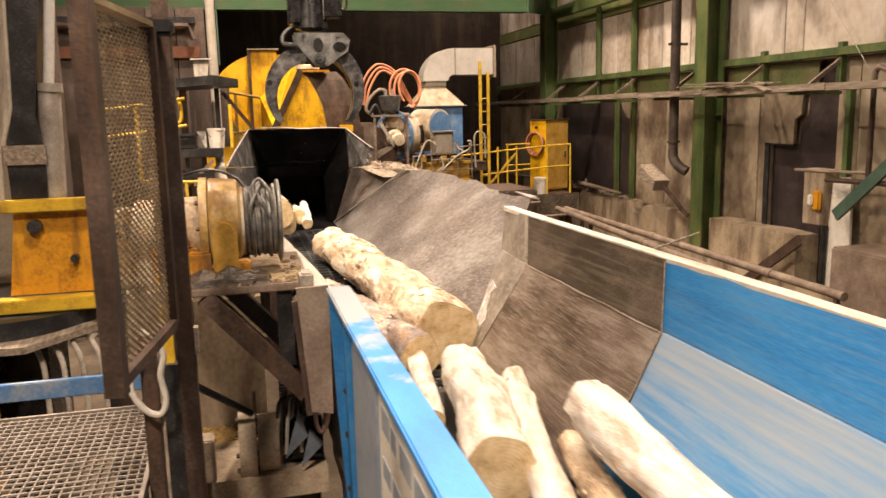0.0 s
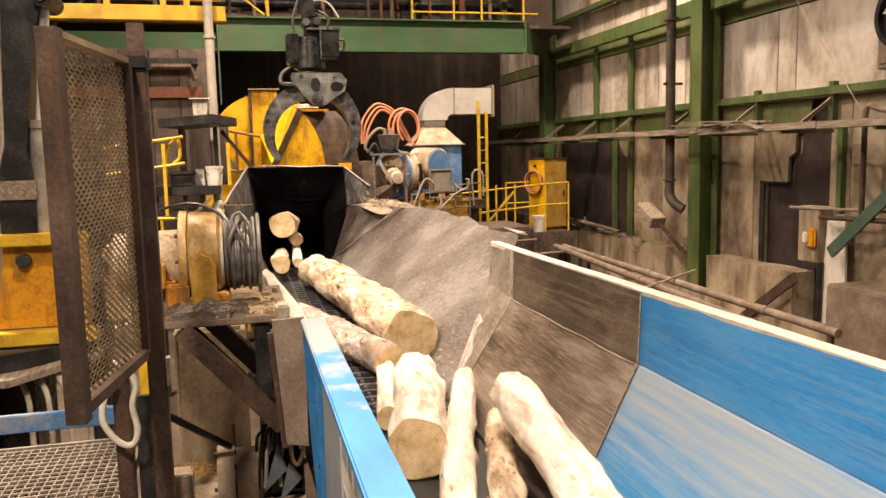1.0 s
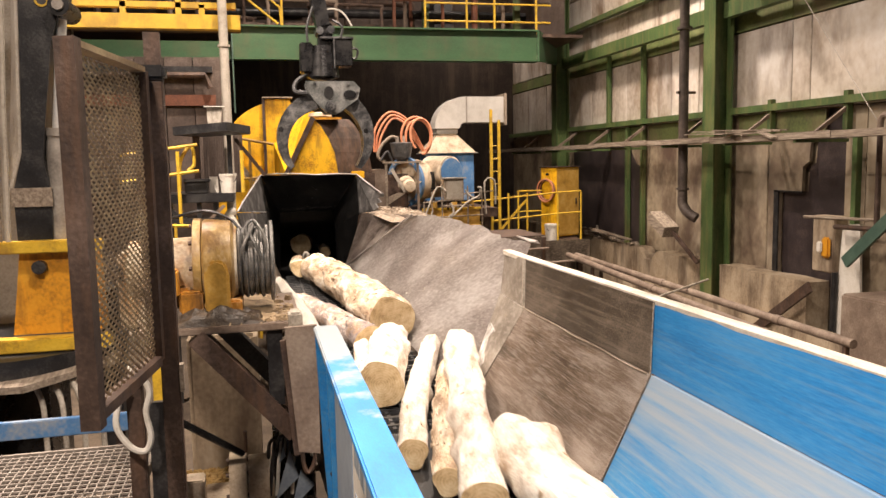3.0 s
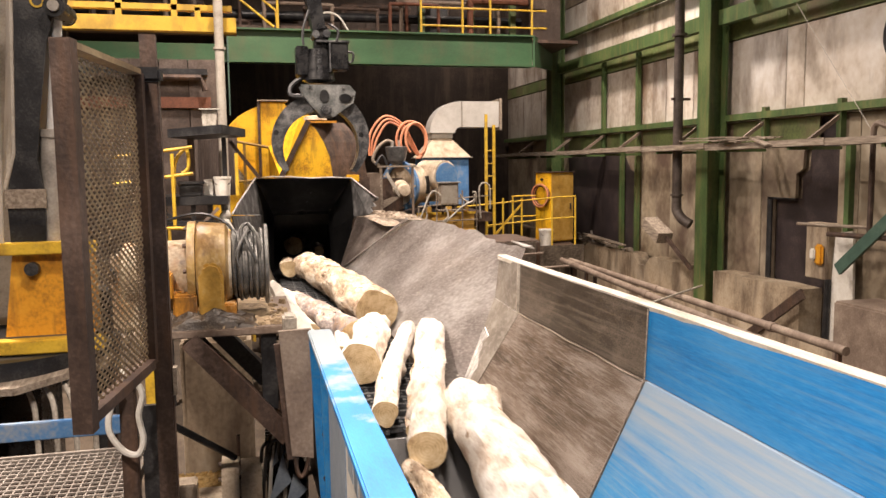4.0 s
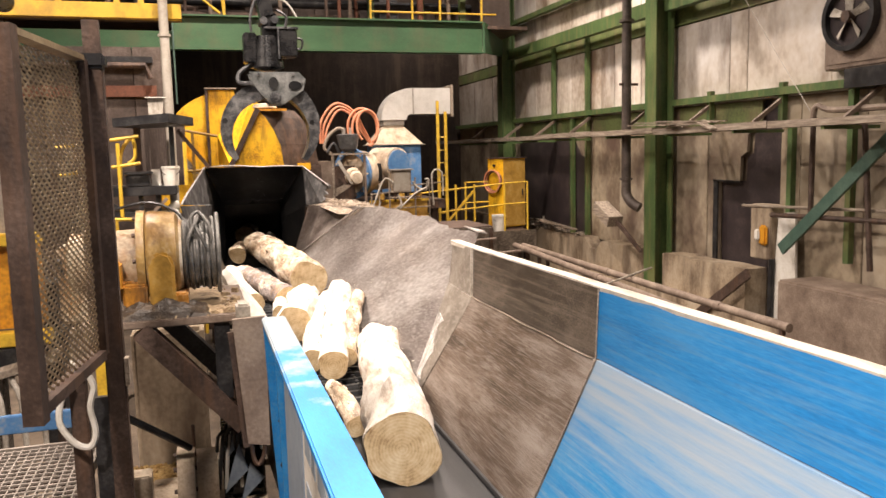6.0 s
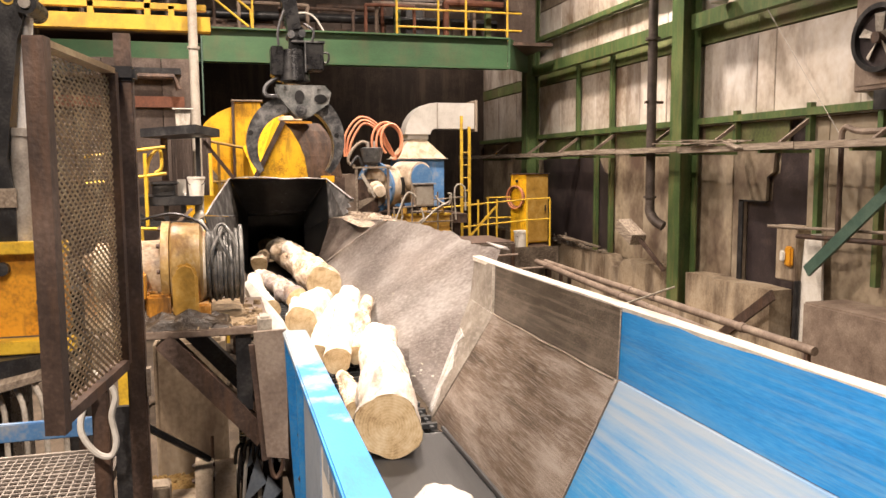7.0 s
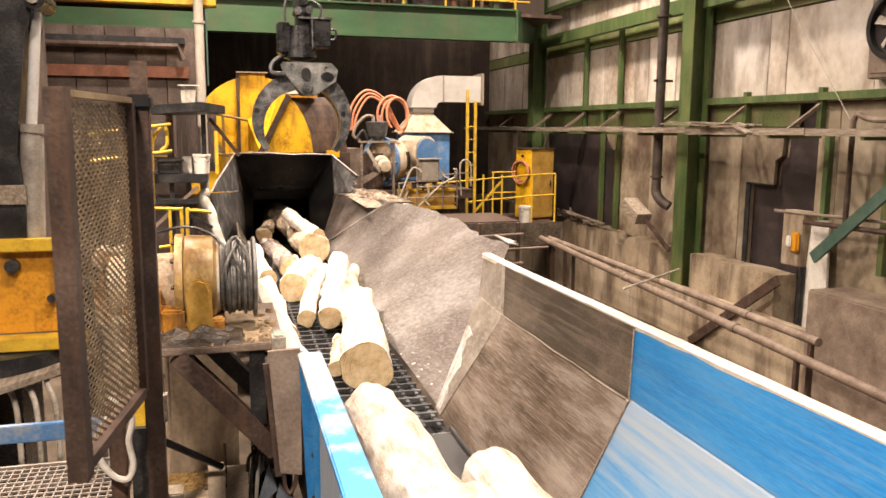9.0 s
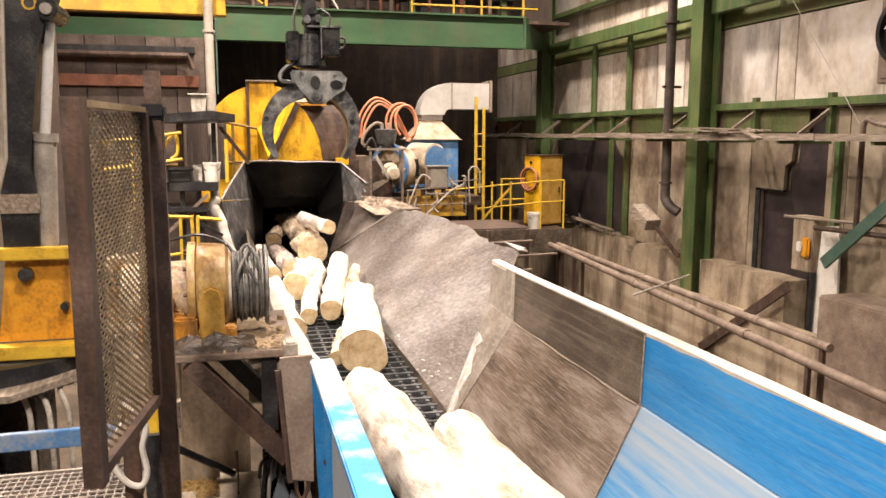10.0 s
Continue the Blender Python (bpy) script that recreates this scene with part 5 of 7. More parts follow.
part("cable", tube(bmesh.new(), smooth_path([(-0.3, wy + 0.1, 0.42), (-0.05, wy, 0.5), (0.12, wy, 0.53), (0.25, wy, 0.48), (0.3, wy - 0.06, 0.42)], 6), 0.009, 6), black_steel, winch, smooth=True)

# concrete pier, coupling and motor below the shelf
single("concrete_pier", Bx(-0.12, 0.36, 5.6, 6.4, FLOOR, -0.4, 0.03), concrete, "stained concrete pier behind the shelf", "pier", "structure")
dusty = mat("dust_caked_iron", [(0.28, 0.2, 0.13), (0.55, 0.45, 0.33), (0.72, 0.63, 0.5)], 0.85, 0, 6, 60, 0.4, (1, 1, 1), 0.5)
golden_chips = mat("golden_wood_chips", [(0.25, 0.14, 0.04), (0.6, 0.4, 0.15), (0.75, 0.58, 0.3)], 0.9, 0, 20, 90, 0.4)
drive = thing("conveyor_drive", (0.35, 4.8, -1.6), "dusty drive motor with a flanged coupling on a beam", "motor")
coup = part("coupling", tube(bmesh.new(), [(0.17, 4.75, -1.15), (0.17, 4.75, -1.15), (0.27, 4.75, -1.15), (0.27, 4.75, -1.15)], [0.05, 0.2, 0.2, 0.05], 24), dusty, drive, smooth=True)
part("hub", tube(bmesh.new(), [(0.28, 4.75, -1.15), (0.28, 4.75, -1.15), (0.4, 4.75, -1.15), (0.4, 4.75, -1.15)], [0.05, 0.175, 0.175, 0.05], 24), dusty, drive, smooth=True)
for i in range(8):
    a = 2 * math.pi * i / 8
    part("bolt", rod(bmesh.new(), (0.15, 4.75 + 0.16 * math.cos(a), -1.15 + 0.16 * math.sin(a)), (0.31, 4.75 + 0.16 * math.cos(a), -1.15 + 0.16 * math.sin(a)), 0.013, seg=6), rust, coup)
part("stem", rod(bmesh.new(), (0.27, 4.7, -0.93), (0.27, 4.7, -0.8), 0.012, seg=6), rust, drive)
mbody = part("motor_body", Bx(0.44, 0.66, 4.7, 5.15, -1.3, -0.88, 0.04), oily_black, drive, smooth=True)
for k in range(7):
    part("fin", Bx(0.43, 0.67, 4.74 + 0.055 * k, 4.757 + 0.055 * k, -1.31, -0.865), oily_black, mbody)
for k, (x, z) in enumerate(((0.43, -0.8), (0.47, -0.74), (0.52, -0.82), (0.56, -0.7))):
    part("cable", tube(bmesh.new(), smooth_path([(x - 0.03, 4.66, -1.2), (x, 4.6, z - 0.1), (x + 0.03, 4.62, z), (x + 0.08, 4.68, z - 0.12), (x + 0.1, 4.72, -1.0)], 4), 0.012, 6), white_paint if k % 2 else black_rubber, drive, smooth=True)
for k, (a, b, c) in enumerate((((0.43, 4.58, -1.2), (0.52, 4.56, -0.9), (0.57, 4.6, -1.08)), ((0.52, 4.55, -1.25), (0.58, 4.56, -1.02), (0.66, 4.6, -1.14)), ((0.46, 4.6, -0.98), (0.5, 4.58, -0.82), (0.56, 4.62, -0.9)))):
    part("cover_plate", prism(bmesh.new(), [a, b, c], (0.004, 0.012, 0)), grey_blue, drive, "bent grey cover plate")
for k in range(5):
    x = 0.4 + 0.05 * k
    part("hydraulic_hose", tube(bmesh.new(), smooth_path([(x, 4.62, -0.95), (x + 0.01, 4.56, -0.84 + 0.02 * (k % 3)), (x + 0.06, 4.58, -0.82), (x + 0.09, 4.66, -0.92)], 4), 0.011, 6), oily_black, drive, smooth=True)
part("base", Bx(0.0, 0.68, 4.6, 5.2, -1.45, -1.3), dusty, drive)
part("stand", Bx(0.1, 0.6, 4.7, 5.1, FLOOR, -1.45), rust, drive)
part("block", Bx(-0.09, 0.03, 4.6, 4.74, -1.3, -1.04, 0.008), dusty, drive, "pale junction box")
single("wood_chips", crumbs(bmesh.new(), 500, -0.16, 0.15, 5.0, 5.6, -1.36, 0.01, 0.05, random.Random(17)), golden_chips, "loose golden wood chips", "chips", "stuff")
single("chip_ledge", Bx(-0.2, 0.6, 4.98, 5.6, -1.42, -1.36), rust, "rusty ledge holding wood chips", "ledge")
single("timber_block", Bx(0.66, 0.78, 3.4, 3.68, -1.6, -1.3, 0.01), plank, "rough timber block under the trough's side", "block")

# ---- crane at the side ----
pc = thing("pale_column", (-1.75, 7.7, FLOOR), "pale dusty steel column behind the crane mast", "column", kind="structure")
part("shaft", Bx(-2.0, -1.42, 7.6, 7.8, FLOOR, 8.6, 0.01), dusty_pipe, pc)
crane = thing("loader_crane", (-1.2, 6.6, FLOOR), "orange and black log loader crane with a hydraulic ram", "crane")
mast = part("mast", prism(bmesh.new(), [(-1.34, 6.4, 0.15), (-1.1, 6.4, 0.15), (-1.09, 6.4, 0.6), (-1.13, 6.4, 0.85), (-1.02, 6.4, 1.7), (-0.9, 6.4, 2.1), (-0.86, 6.4, 2.7), (-1.19, 6.4, 2.7), (-1.24, 6.4, 1.5), (-1.27, 6.4, 0.9), (-1.35, 6.4, 0.6)], (0, 0.3, 0)), black_steel, crane, "black mast box")
# pale plate on the black mast: side light is put into its colour
part("mast_flank", prism(bmesh.new(), [(-1.36, 6.41, 0.62), (-1.275, 6.41, 0.9), (-1.245, 6.41, 1.5), (-1.195, 6.41, 2.7), (-1.28, 6.7, 2.7), (-1.36, 6.7, 1.5), (-1.44, 6.7, 0.62)], (-0.02, 0.0, 0)), dusty_pipe, mast, "pale flank of the mast, its lit side in the colour")
part("mast_band", Bx(-1.36, -1.08, 6.385, 6.4, 0.5, 0.64), plank, mast, "dusty band")
part("side_hose", tube(bmesh.new(), [(-1.4, 6.36, 0.2), (-1.36, 6.36, 1.3), (-1.28, 6.36, 2.7)], 0.022, 8), dusty_pipe, crane)
part("side_hose", tube(bmesh.new(), [(-1.46, 6.36, 0.2), (-1.42, 6.36, 1.3), (-1.34, 6.36, 2.7)], 0.022, 8), plank, crane)
boss = part("pin_boss", rod(bmesh.new(), (-0.93, 6.3, 1.95), (-0.93, 6.72, 1.95), 0.075, seg=18), oily_black, crane, smooth=True)
part("pin", rod(bmesh.new(), (-0.93, 6.27, 1.95), (-0.93, 6.3, 1.95), 0.04, seg=14), galv, boss, smooth=True)
for x in (-1.19, -1.08):
    part("mark_bar", ngon_ring(bmesh.new(), (-1.06, 6.394, 2.0 + (0.1 if x > -1.1 else 0)), (0, 1, 0), 0.035, 0.05, 0.006, 18), rail_yellow, crane)
part("ram_barrel", tube(bmesh.new(), [(-1.07, 6.5, 0.25), (-1.04, 6.5, 1.02), (-1.035, 6.5, 1.02), (-1.035, 6.5, 1.08)], [0.08, 0.08, 0.092, 0.092], 18), galv, crane, "grey ram barrel", smooth=True)
part("ram_rod", rod(bmesh.new(), (-1.035, 6.5, 1.08), (-0.95, 6.5, 1.93), 0.038, seg=14), bright_steel, crane, "chrome ram rod", smooth=True)
part("deck_beam", Bx(-2.6, -0.75, 6.3, 6.42, 0.16, 0.25, 0.008), rail_yellow, crane)
part("deck_beam", Bx(-2.6, -0.72, 6.25, 6.4, -0.57, -0.47, 0.008), rail_yellow, crane)
part("bracket", prism(bmesh.new(), [(-1.34, 6.4, 0.16), (-0.82, 6.4, 0.16), (-0.8, 6.4, -0.46), (-1.42, 6.4, -0.46)], (0, 0.3, 0)), orange, crane)
part("bracket_pin", rod(bmesh.new(), (-1.2, 6.33, 0.05), (-1.2, 6.4, 0.05), 0.05, seg=14), black_steel, crane)
part("bracket_pin", rod(bmesh.new(), (-0.95, 6.33, -0.2), (-0.95, 6.4, -0.2), 0.03, seg=14), black_steel, crane)
part("slew_ring", tube(bmesh.new(), [(-1.6, 6.9, -0.72), (-1.6, 6.9, -0.72), (-1.6, 6.9, -0.58), (-1.6, 6.9, -0.58)], [0.3, 0.9, 0.9, 0.3], 40), black_steel, crane, smooth=True)
part("slew_teeth", tube(bmesh.new(), [(-1.6, 6.9, -0.76), (-1.6, 6.9, -0.76), (-1.6, 6.9, -0.7), (-1.6, 6.9, -0.7)], [0.3, 0.86, 0.86, 0.3], 26), orange, crane)
part("base_top", prism(bmesh.new(), [(-2.4, 5.9, -0.72), (-1.25, 5.9, -0.73), (-0.72, 6.35, -0.68), (-0.72, 7.4, -0.68), (-2.4, 7.4, -0.72)], (0, 0, -0.05)), plank, crane)
part("base_box", Bx(-2.3, -1.26, 6.6, 7.3, FLOOR, -0.77), oily_black, crane)
part("base_post", Bx(-2.3, -1.5, 6.0, 6.1, FLOOR, -0.77), orange, crane)
for k in range(4):
    x = -1.2 + 0.13 * k
    part("hydraulic_hose", tube(bmesh.new(), smooth_path([(x, 6.4, -0.8), (x - 0.05, 6.2, -0.78), (x + 0.02, 6.1, -0.95), (x + 0.04, 6.05, -1.4)], 5), 0.02, 8), edge_paint, crane, smooth=True)
part("rear_frame", Bx(-0.9, -0.75, 6.8, 7.2, FLOOR, -0.2), black_steel, crane)
part("valve_block", Bx(-0.7, -0.3, 6.6, 7.0, -0.5, 0.1, 0.02), cream, crane)
for i in range(6):
    part("spool", rod(bmesh.new(), (-0.66 + 0.07 * i, 6.55, -0.1), (-0.66 + 0.07 * i, 6.45, 0.02), 0.02, seg=8), grey_steel, crane)

# ---- stair platform before the yellow drum ----
rail_brown = mat("rusty_yellow_rail", [(0.08, 0.045, 0.015), (0.22, 0.13, 0.03), (0.5, 0.32, 0.04)], 0.55, 0.1, 5, 60, 0.2, (1, 1, 1), 0.6)
stair = thing("operator_platform", (-0.4, 13.4, FLOOR), "dark steel platform with yellow handrails and steps", "platform")
part("upper_landing", prism(bmesh.new(), [(-0.8, 12.8, 1.24), (0.0, 12.6, 1.3), (0.35, 13.2, 1.26), (-0.5, 13.8, 1.24)], (0, 0, 0.13)), black_steel, stair)
part("lower_deck", Bx(-1.0, 0.05, 12.9, 14.2, 0.2, 0.34, 0.01), black_steel, stair)
part("lower_deck", Bx(-1.0, -0.1, 12.8, 13.8, -0.12, -0.04, 0.01), black_steel, stair)
for x in (-0.95, -0.52, -0.27):
    part("deck_leg", Bx(x, x + 0.07, 13.0, 13.08, FLOOR, 0.2), black_steel, stair)
part("post", Bx(-0.54, -0.44, 13.1, 13.2, 0.34, 1.24), rust, stair)
part("post", Bx(-0.02, 0.05, 13.0, 13.07, 0.34, 1.25), black_steel, stair)
for x in (-1.15, -0.75, 0.2):
    part("rail_post", rod(bmesh.new(), (x, 12.8, 0.35 if x > 0 else -0.1), (x, 12.8, 1.0), 0.028, seg=8), rail_yellow, stair)
for z in (0.55, 0.95):
    part("handrail", rod(bmesh.new(), (-1.6, 12.8, z), (-0.45, 12.8, z + 0.15), 0.025, seg=8), rail_yellow, stair)
part("loop_rail", tube(bmesh.new(), smooth_path([(-0.75, 12.9, 0.4), (-0.72, 12.9, 0.85), (-0.55, 12.9, 1.08), (-0.52, 12.9, 0.8), (-0.62, 12.9, 0.7)], 5), 0.028, 8), rail_yellow, stair, smooth=True)
part("diagonal", bar(bmesh.new(), (0.1, 13.4, 1.2), (0.55, 13.4, 0.6), 0.04, 0.06), rust, stair)
part("backing", Bx(-0.5, 0.2, 14.43, 14.45, 0.3, 1.3), brown_panel, stair)
for i in range(16):
    part("rib", Bx(-0.48 + 0.04 * i, -0.455 + 0.04 * i, 14.4, 14.43, 0.3, 1.3), brown_panel, stair)
part("gate_frame", tube(bmesh.new(), smooth_path([(-1.0, 11.6, -0.04), (-0.33, 11.6, -0.07), (-0.29, 11.6, -0.1), (-0.29, 11.6, -0.5), (-0.33, 11.6, -0.56), (-0.6, 11.6, -0.6)], 4), 0.024, 8), rail_yellow, stair, smooth=True)
part("gate_bar", rod(bmesh.new(), (-0.44, 11.6, -0.06), (-0.44, 11.6, -1.1), 0.022, seg=8), rail_yellow, stair)
part("gate_bar", rod(bmesh.new(), (-0.72, 11.6, -0.05), (-0.72, 11.6, -1.1), 0.022, seg=8), rail_yellow, stair)
part("gate_frame", tube(bmesh.new(), smooth_path([(0.12, 11.6, -0.12), (-0.17, 11.6, -0.09), (-0.21, 11.6, -0.14), (-0.21, 11.6, -1.1)], 4), 0.024, 8), rail_yellow, stair, smooth=True)
part("foot_beam", Bx(-1.0, 0.0, 11.5, 13.0, -1.2, -1.1), black_steel, stair)
part("cross_strut", bar(bmesh.new(), (-1.0, 12.9, 0.15), (0.1, 12.9, -0.5), 0.05, 0.05), black_steel, stair)
part("cross_strut", bar(bmesh.new(), (-0.1, 12.9, 0.15), (-0.9, 12.9, -0.6), 0.05, 0.05), pipe_brown, stair)
pb = thing("paper_box", (-0.18, 13.1, 1.4), "small open cardboard box on the landing", "box")
part("carton", prism(bmesh.new(), [(-0.29, 13.0, 1.38), (-0.1, 13.0, 1.38), (-0.07, 13.0, 1.68), (-0.3, 13.0, 1.68)], (0, 0.2, 0)), edge_paint, pb)
part("flap", prism(bmesh.new(), [(-0.34, 12.95, 1.68), (-0.03, 12.95, 1.68), (-0.03, 13.24, 1.69), (-0.34, 13.24, 1.69)], (0, 0, 0.012)), white_paint, pb)


def pail(x, y, z, r=0.15, h=0.36):
    p = thing("white_pail", (x, y, z), "white plastic pail with a rim", "pail")
    tub = part("body", tube(bmesh.new(), [(x, y, z), (x, y, z), (x, y, z + h * 0.88), (x, y, z + h * 0.88)], [r * 0.5, r * 0.86, r, r * 0.6], 20), white_paint, p, smooth=True)
    part("rim", ngon_ring(bmesh.new(), (x, y, z + h * 0.94), (0, 0, 1), r * 0.9, r * 1.06, h * 0.12, 20), white_paint, tub, smooth=True)
    part("bail", tube(bmesh.new(), [(x + r * math.cos(a), y - 0.01 - r * 0.6, z + h * 0.8 - 0.09 * math.sin(a)) for a in np.linspace(0, 3.14, 9)], 0.006, 5), rust, p)


pail(-0.03, 13.05, 0.342, 0.13, 0.3)
tb = thing("black_tool_box", (-0.42, 13.0, 0.34), "black tool box on the platform", "tool box")
part("case", Bx(-0.68, -0.34, 12.95, 13.25, 0.342, 0.52, 0.015), black_steel, tb)
part("lid", Bx(-0.7, -0.3, 12.93, 13.27, 0.522, 0.57, 0.012), black_steel, tb)
single("white_sheet", Bx(-0.32, -0.19, 13.2, 13.23, 0.342, 0.6), white_paint, "white board leaning on the platform", "board")

vp = thing("white_standpipe", (-0.02, 13.9, FLOOR), "tall dusty white pipe standing upright", "pipe")
part("pipe", rod(bmesh.new(), (-0.02, 13.9, FLOOR), (-0.02, 13.9, 8.6), 0.074, seg=16), dusty_pipe, vp, smooth=True)
part("collar", rod(bmesh.new(), (-0.02, 13.9, 2.72), (-0.02, 13.9, 2.76), 0.1, seg=16), dusty_pipe, vp)

# yellow gantry deck above
deck = thing("yellow_gantry_deck", (-1.3, 14.4, 3.0), "yellow gantry deck with low kerb rail", "gantry")
part("girder", Bx(-4.5, 0.26, 14.0, 14.2, 3.02, 3.26, 0.006), deck_yellow, deck)
part("kerb", Bx(-4.5, 0.2, 14.02, 14.16, 3.36, 3.46, 0.006), deck_yellow, deck)
part("deck_plate", Bx(-4.5, 0.26, 14.2, 14.9, 3.1, 3.2), rust, deck)
for x in (-3.9, -2.4, -1.58, -0.72, -0.35):
    part("stanchion", Bx(x - 0.045, x + 0.045, 14.02, 14.14, 3.26, 4.6 if x in (-2.4, -1.58, -0.72) else 3.42), deck_yellow, deck)
for x in (-4.3, -2.6):
    part("deck_post", Bx(x - 0.1, x + 0.1, 14.65, 14.85, FLOOR, 3.1), brown_panel, deck)

# ---- green beam and the upper gallery ----
gb = thing("green_cross_beam", (3, 20, 3.2), "large green painted cross beam under the gallery", "beam", kind="structure")
BY = 19.6
part("web", Bx(0.02, 7.52, BY, BY + 0.05, 3.27, 3.98), green_beam, gb)
part("flange", Bx(0.02, 7.52, BY - 0.12, BY + 0.2, 3.981, 4.02), green_beam, gb)
part("flange", Bx(0.02, 7.52, BY - 0.12, BY + 0.2, 3.23, 3.269), green_beam, gb)
part("end_web", prism(bmesh.new(), [(7.53, BY, 3.25), (7.53, BY, 4.02), (8.95, 22.0, 4.02), (8.95, 22.0, 3.45)], (0.05, -0.03, 0)), green_beam, gb)
part("left_web", Bx(-9.0, -0.02, BY + 0.1, BY + 0.15, 3.3, 3.66), green_beam, gb)
part("left_flange", Bx(-9.0, -0.02, BY, BY + 0.3, 3.24, 3.299), green_beam, gb)
part("hanger", Bx(-0.015, 0.015, BY - 0.1, BY + 0.2, 2.0, 4.02), dark_green, gb)
gal = thing("upper_gallery", (4, 22, 4.0), "upper gallery with yellow handrails, pipes and dark clutter", "gallery", kind="structure")
part("deck", Bx(-8.9, 8.9, BY + 0.3, 23.2, 3.9, 3.98), rust, gal)
for x in (1.2, 4.8, 5.9, 6.65, 7.8):
    part("rail_post", rod(bmesh.new(), (x, 20.4, 3.98), (x, 20.4, 5.6), 0.03, seg=8), rail_yellow, gal)
for z in (4.35, 4.8, 5.25):
    part("rail", rod(bmesh.new(), (4.8, 20.4, z), (8.2, 20.4, z), 0.025, seg=8), rail_yellow, gal)
part("stair_rail", tube(bmesh.new(), [(0.15, 20.4, 5.4), (1.15, 20.4, 4.6), (1.2, 20.4, 4.0)], 0.03, 8), rail_yellow, gal)
part("stair_rail", tube(bmesh.new(), [(0.1, 20.4, 5.0), (1.1, 20.4, 4.2)], 0.03, 8), rail_yellow, gal)
part("pipe_run", tube(bmesh.new(), smooth_path([(3.0, 22, 4.0), (3.0, 22, 4.9), (3.1, 22, 5.05), (4.6, 22, 5.05), (4.75, 22, 4.9), (4.75, 22, 4.0)], 4), 0.09, 10), rust, gal, smooth=True)
part("pipe_run", rod(bmesh.new(), (-4, 21.9, 4.75), (8, 21.9, 4.75), 0.12, seg=10), black_steel, gal, smooth=True)
part("pipe_run", rod(bmesh.new(), (1.0, 22.5, 4.2), (8, 22.5, 4.2), 0.07, seg=10), rust, gal, smooth=True)
for x, z, w, h, m in ((0.9, 4.0, 0.9, 0.8, back_brown), (2.1, 4.0, 0.7, 0.6, pipe_brown), (3.4, 4.0, 1.1, 0.5, rust), (7.0, 4.0, 0.6, 0.9, pipe_brown), (5.4, 4.0, 0.5, 1.1, black_steel), (-2.2, 4.0, 1.6, 1.1, brown_panel)):
    part("machine_block", Bx(x, x + w, 22.0, 22.9, z - 0.02, z + h, 0.02), m, gal)
for x in (5.0, 6.4, 7.6):
    part("upright", Bx(x, x + 0.16, 21.6, 21.76, 3.98, 8.6), green, gal)
part("hose_loop", tube(bmesh.new(), smooth_path([(2.0, 20.6, 4.3), (2.3, 20.6, 4.6), (2.7, 20.6, 4.55), (3.0, 20.6, 4.1)], 5), 0.025, 6), white_paint, gal, smooth=True)

for i in range(14):
    x = -8.6 + 1.24 * i
    part("back_panel", Bx(x, x + 1.22, 23.21, 23.26, 3.98, 7.4), brown_panel, gal)
rnd = random.Random(52)
for k in range(16):
    x, y, z = rnd.uniform(-3.5, 6.5), rnd.uniform(20.9, 22.8), rnd.uniform(4.1, 5.5)
    w = rnd.uniform(0.8, 2.6)
    part("pipe_run", tube(bmesh.new(), smooth_path([(x, y, 3.98), (x, y, z - 0.12), (x + 0.1, y, z), (x + w, y, z), (x + w + 0.1, y, z - 0.12), (x + w + 0.1, y, 3.98)], 3), rnd.uniform(0.035, 0.09), 8), rnd.choice((rust, pipe_brown, drain_brown, red_oxide)), gal, smooth=True)
part("toe_plate", Bx(0.1, 7.5, 20.38, 20.4, 3.985, 4.14), red_oxide, gal, "rusty red toe plate")
part("end_panel", Bx(7.9, 8.8, 20.9, 20.95, 3.98, 6.5), brown_panel, gal, "dusty brown end panel")

# brown siding behind the platform
sid = thing("brown_siding", (-2.5, 19.2, FLOOR), "brown sheet siding with rusty beams", "siding", kind="structure")
for i in range(8):
    x = -5.2 + 0.62 * i
    part("siding_sheet", Bx(x, x + 0.6, 19.0, 19.06, FLOOR, 3.2), brown_panel, sid)
part("beam", Bx(-5.2, -0.4, 18.9, 18.99, 2.12, 2.36), red_oxide, sid, "red oxide beam")
part("beam", Bx(-5.2, -0.45, 18.85, 18.99, 2.85, 2.98), black_steel, sid)
part("pipe", tube(bmesh.new(), [(-3.4, 18.8, 2.78), (-0.6, 18.8, 2.78), (-0.5, 18.8, 2.5)], 0.07, 8), rust, sid)

# ---- yellow drum and flywheel hood ----
drum = thing("yellow_drum_housing", (0.9, 18.2, FLOOR), "large round yellow machine housing with steel frame", "machine housing")
part("disc", rod(bmesh.new(), (0.98, 18.0, 0.84), (0.98, 18.6, 0.84), 1.3, seg=56), yellow, drum, smooth=True)
part("cheek", Bx(0.66, 1.2, 17.8, 17.99, -0.38, 2.18, 0.01), yellow, drum)
part("cheek_edge", Bx(0.6, 0.655, 17.74, 17.99, -0.4, 2.19), rust, drum)
part("top_plate", Bx(0.6, 1.25, 17.72, 18.0, 2.192, 2.22), plank, drum)
part("skirt", Bx(-0.4, 0.54, 17.8, 17.98, -0.4, 0.75, 0.01), yellow, drum)
part("stay", bar(bmesh.new(), (-0.25, 17.7, 1.2), (0.5, 17.7, 0.2), 0.06, 0.12), plank, drum)
part("guard_rail", tube(bmesh.new(), [(-0.07, 17.6, 1.37), (0.54, 17.6, 1.25), (1.19, 17.62, 1.13)], 0.03, 8), rail_brown, drum)
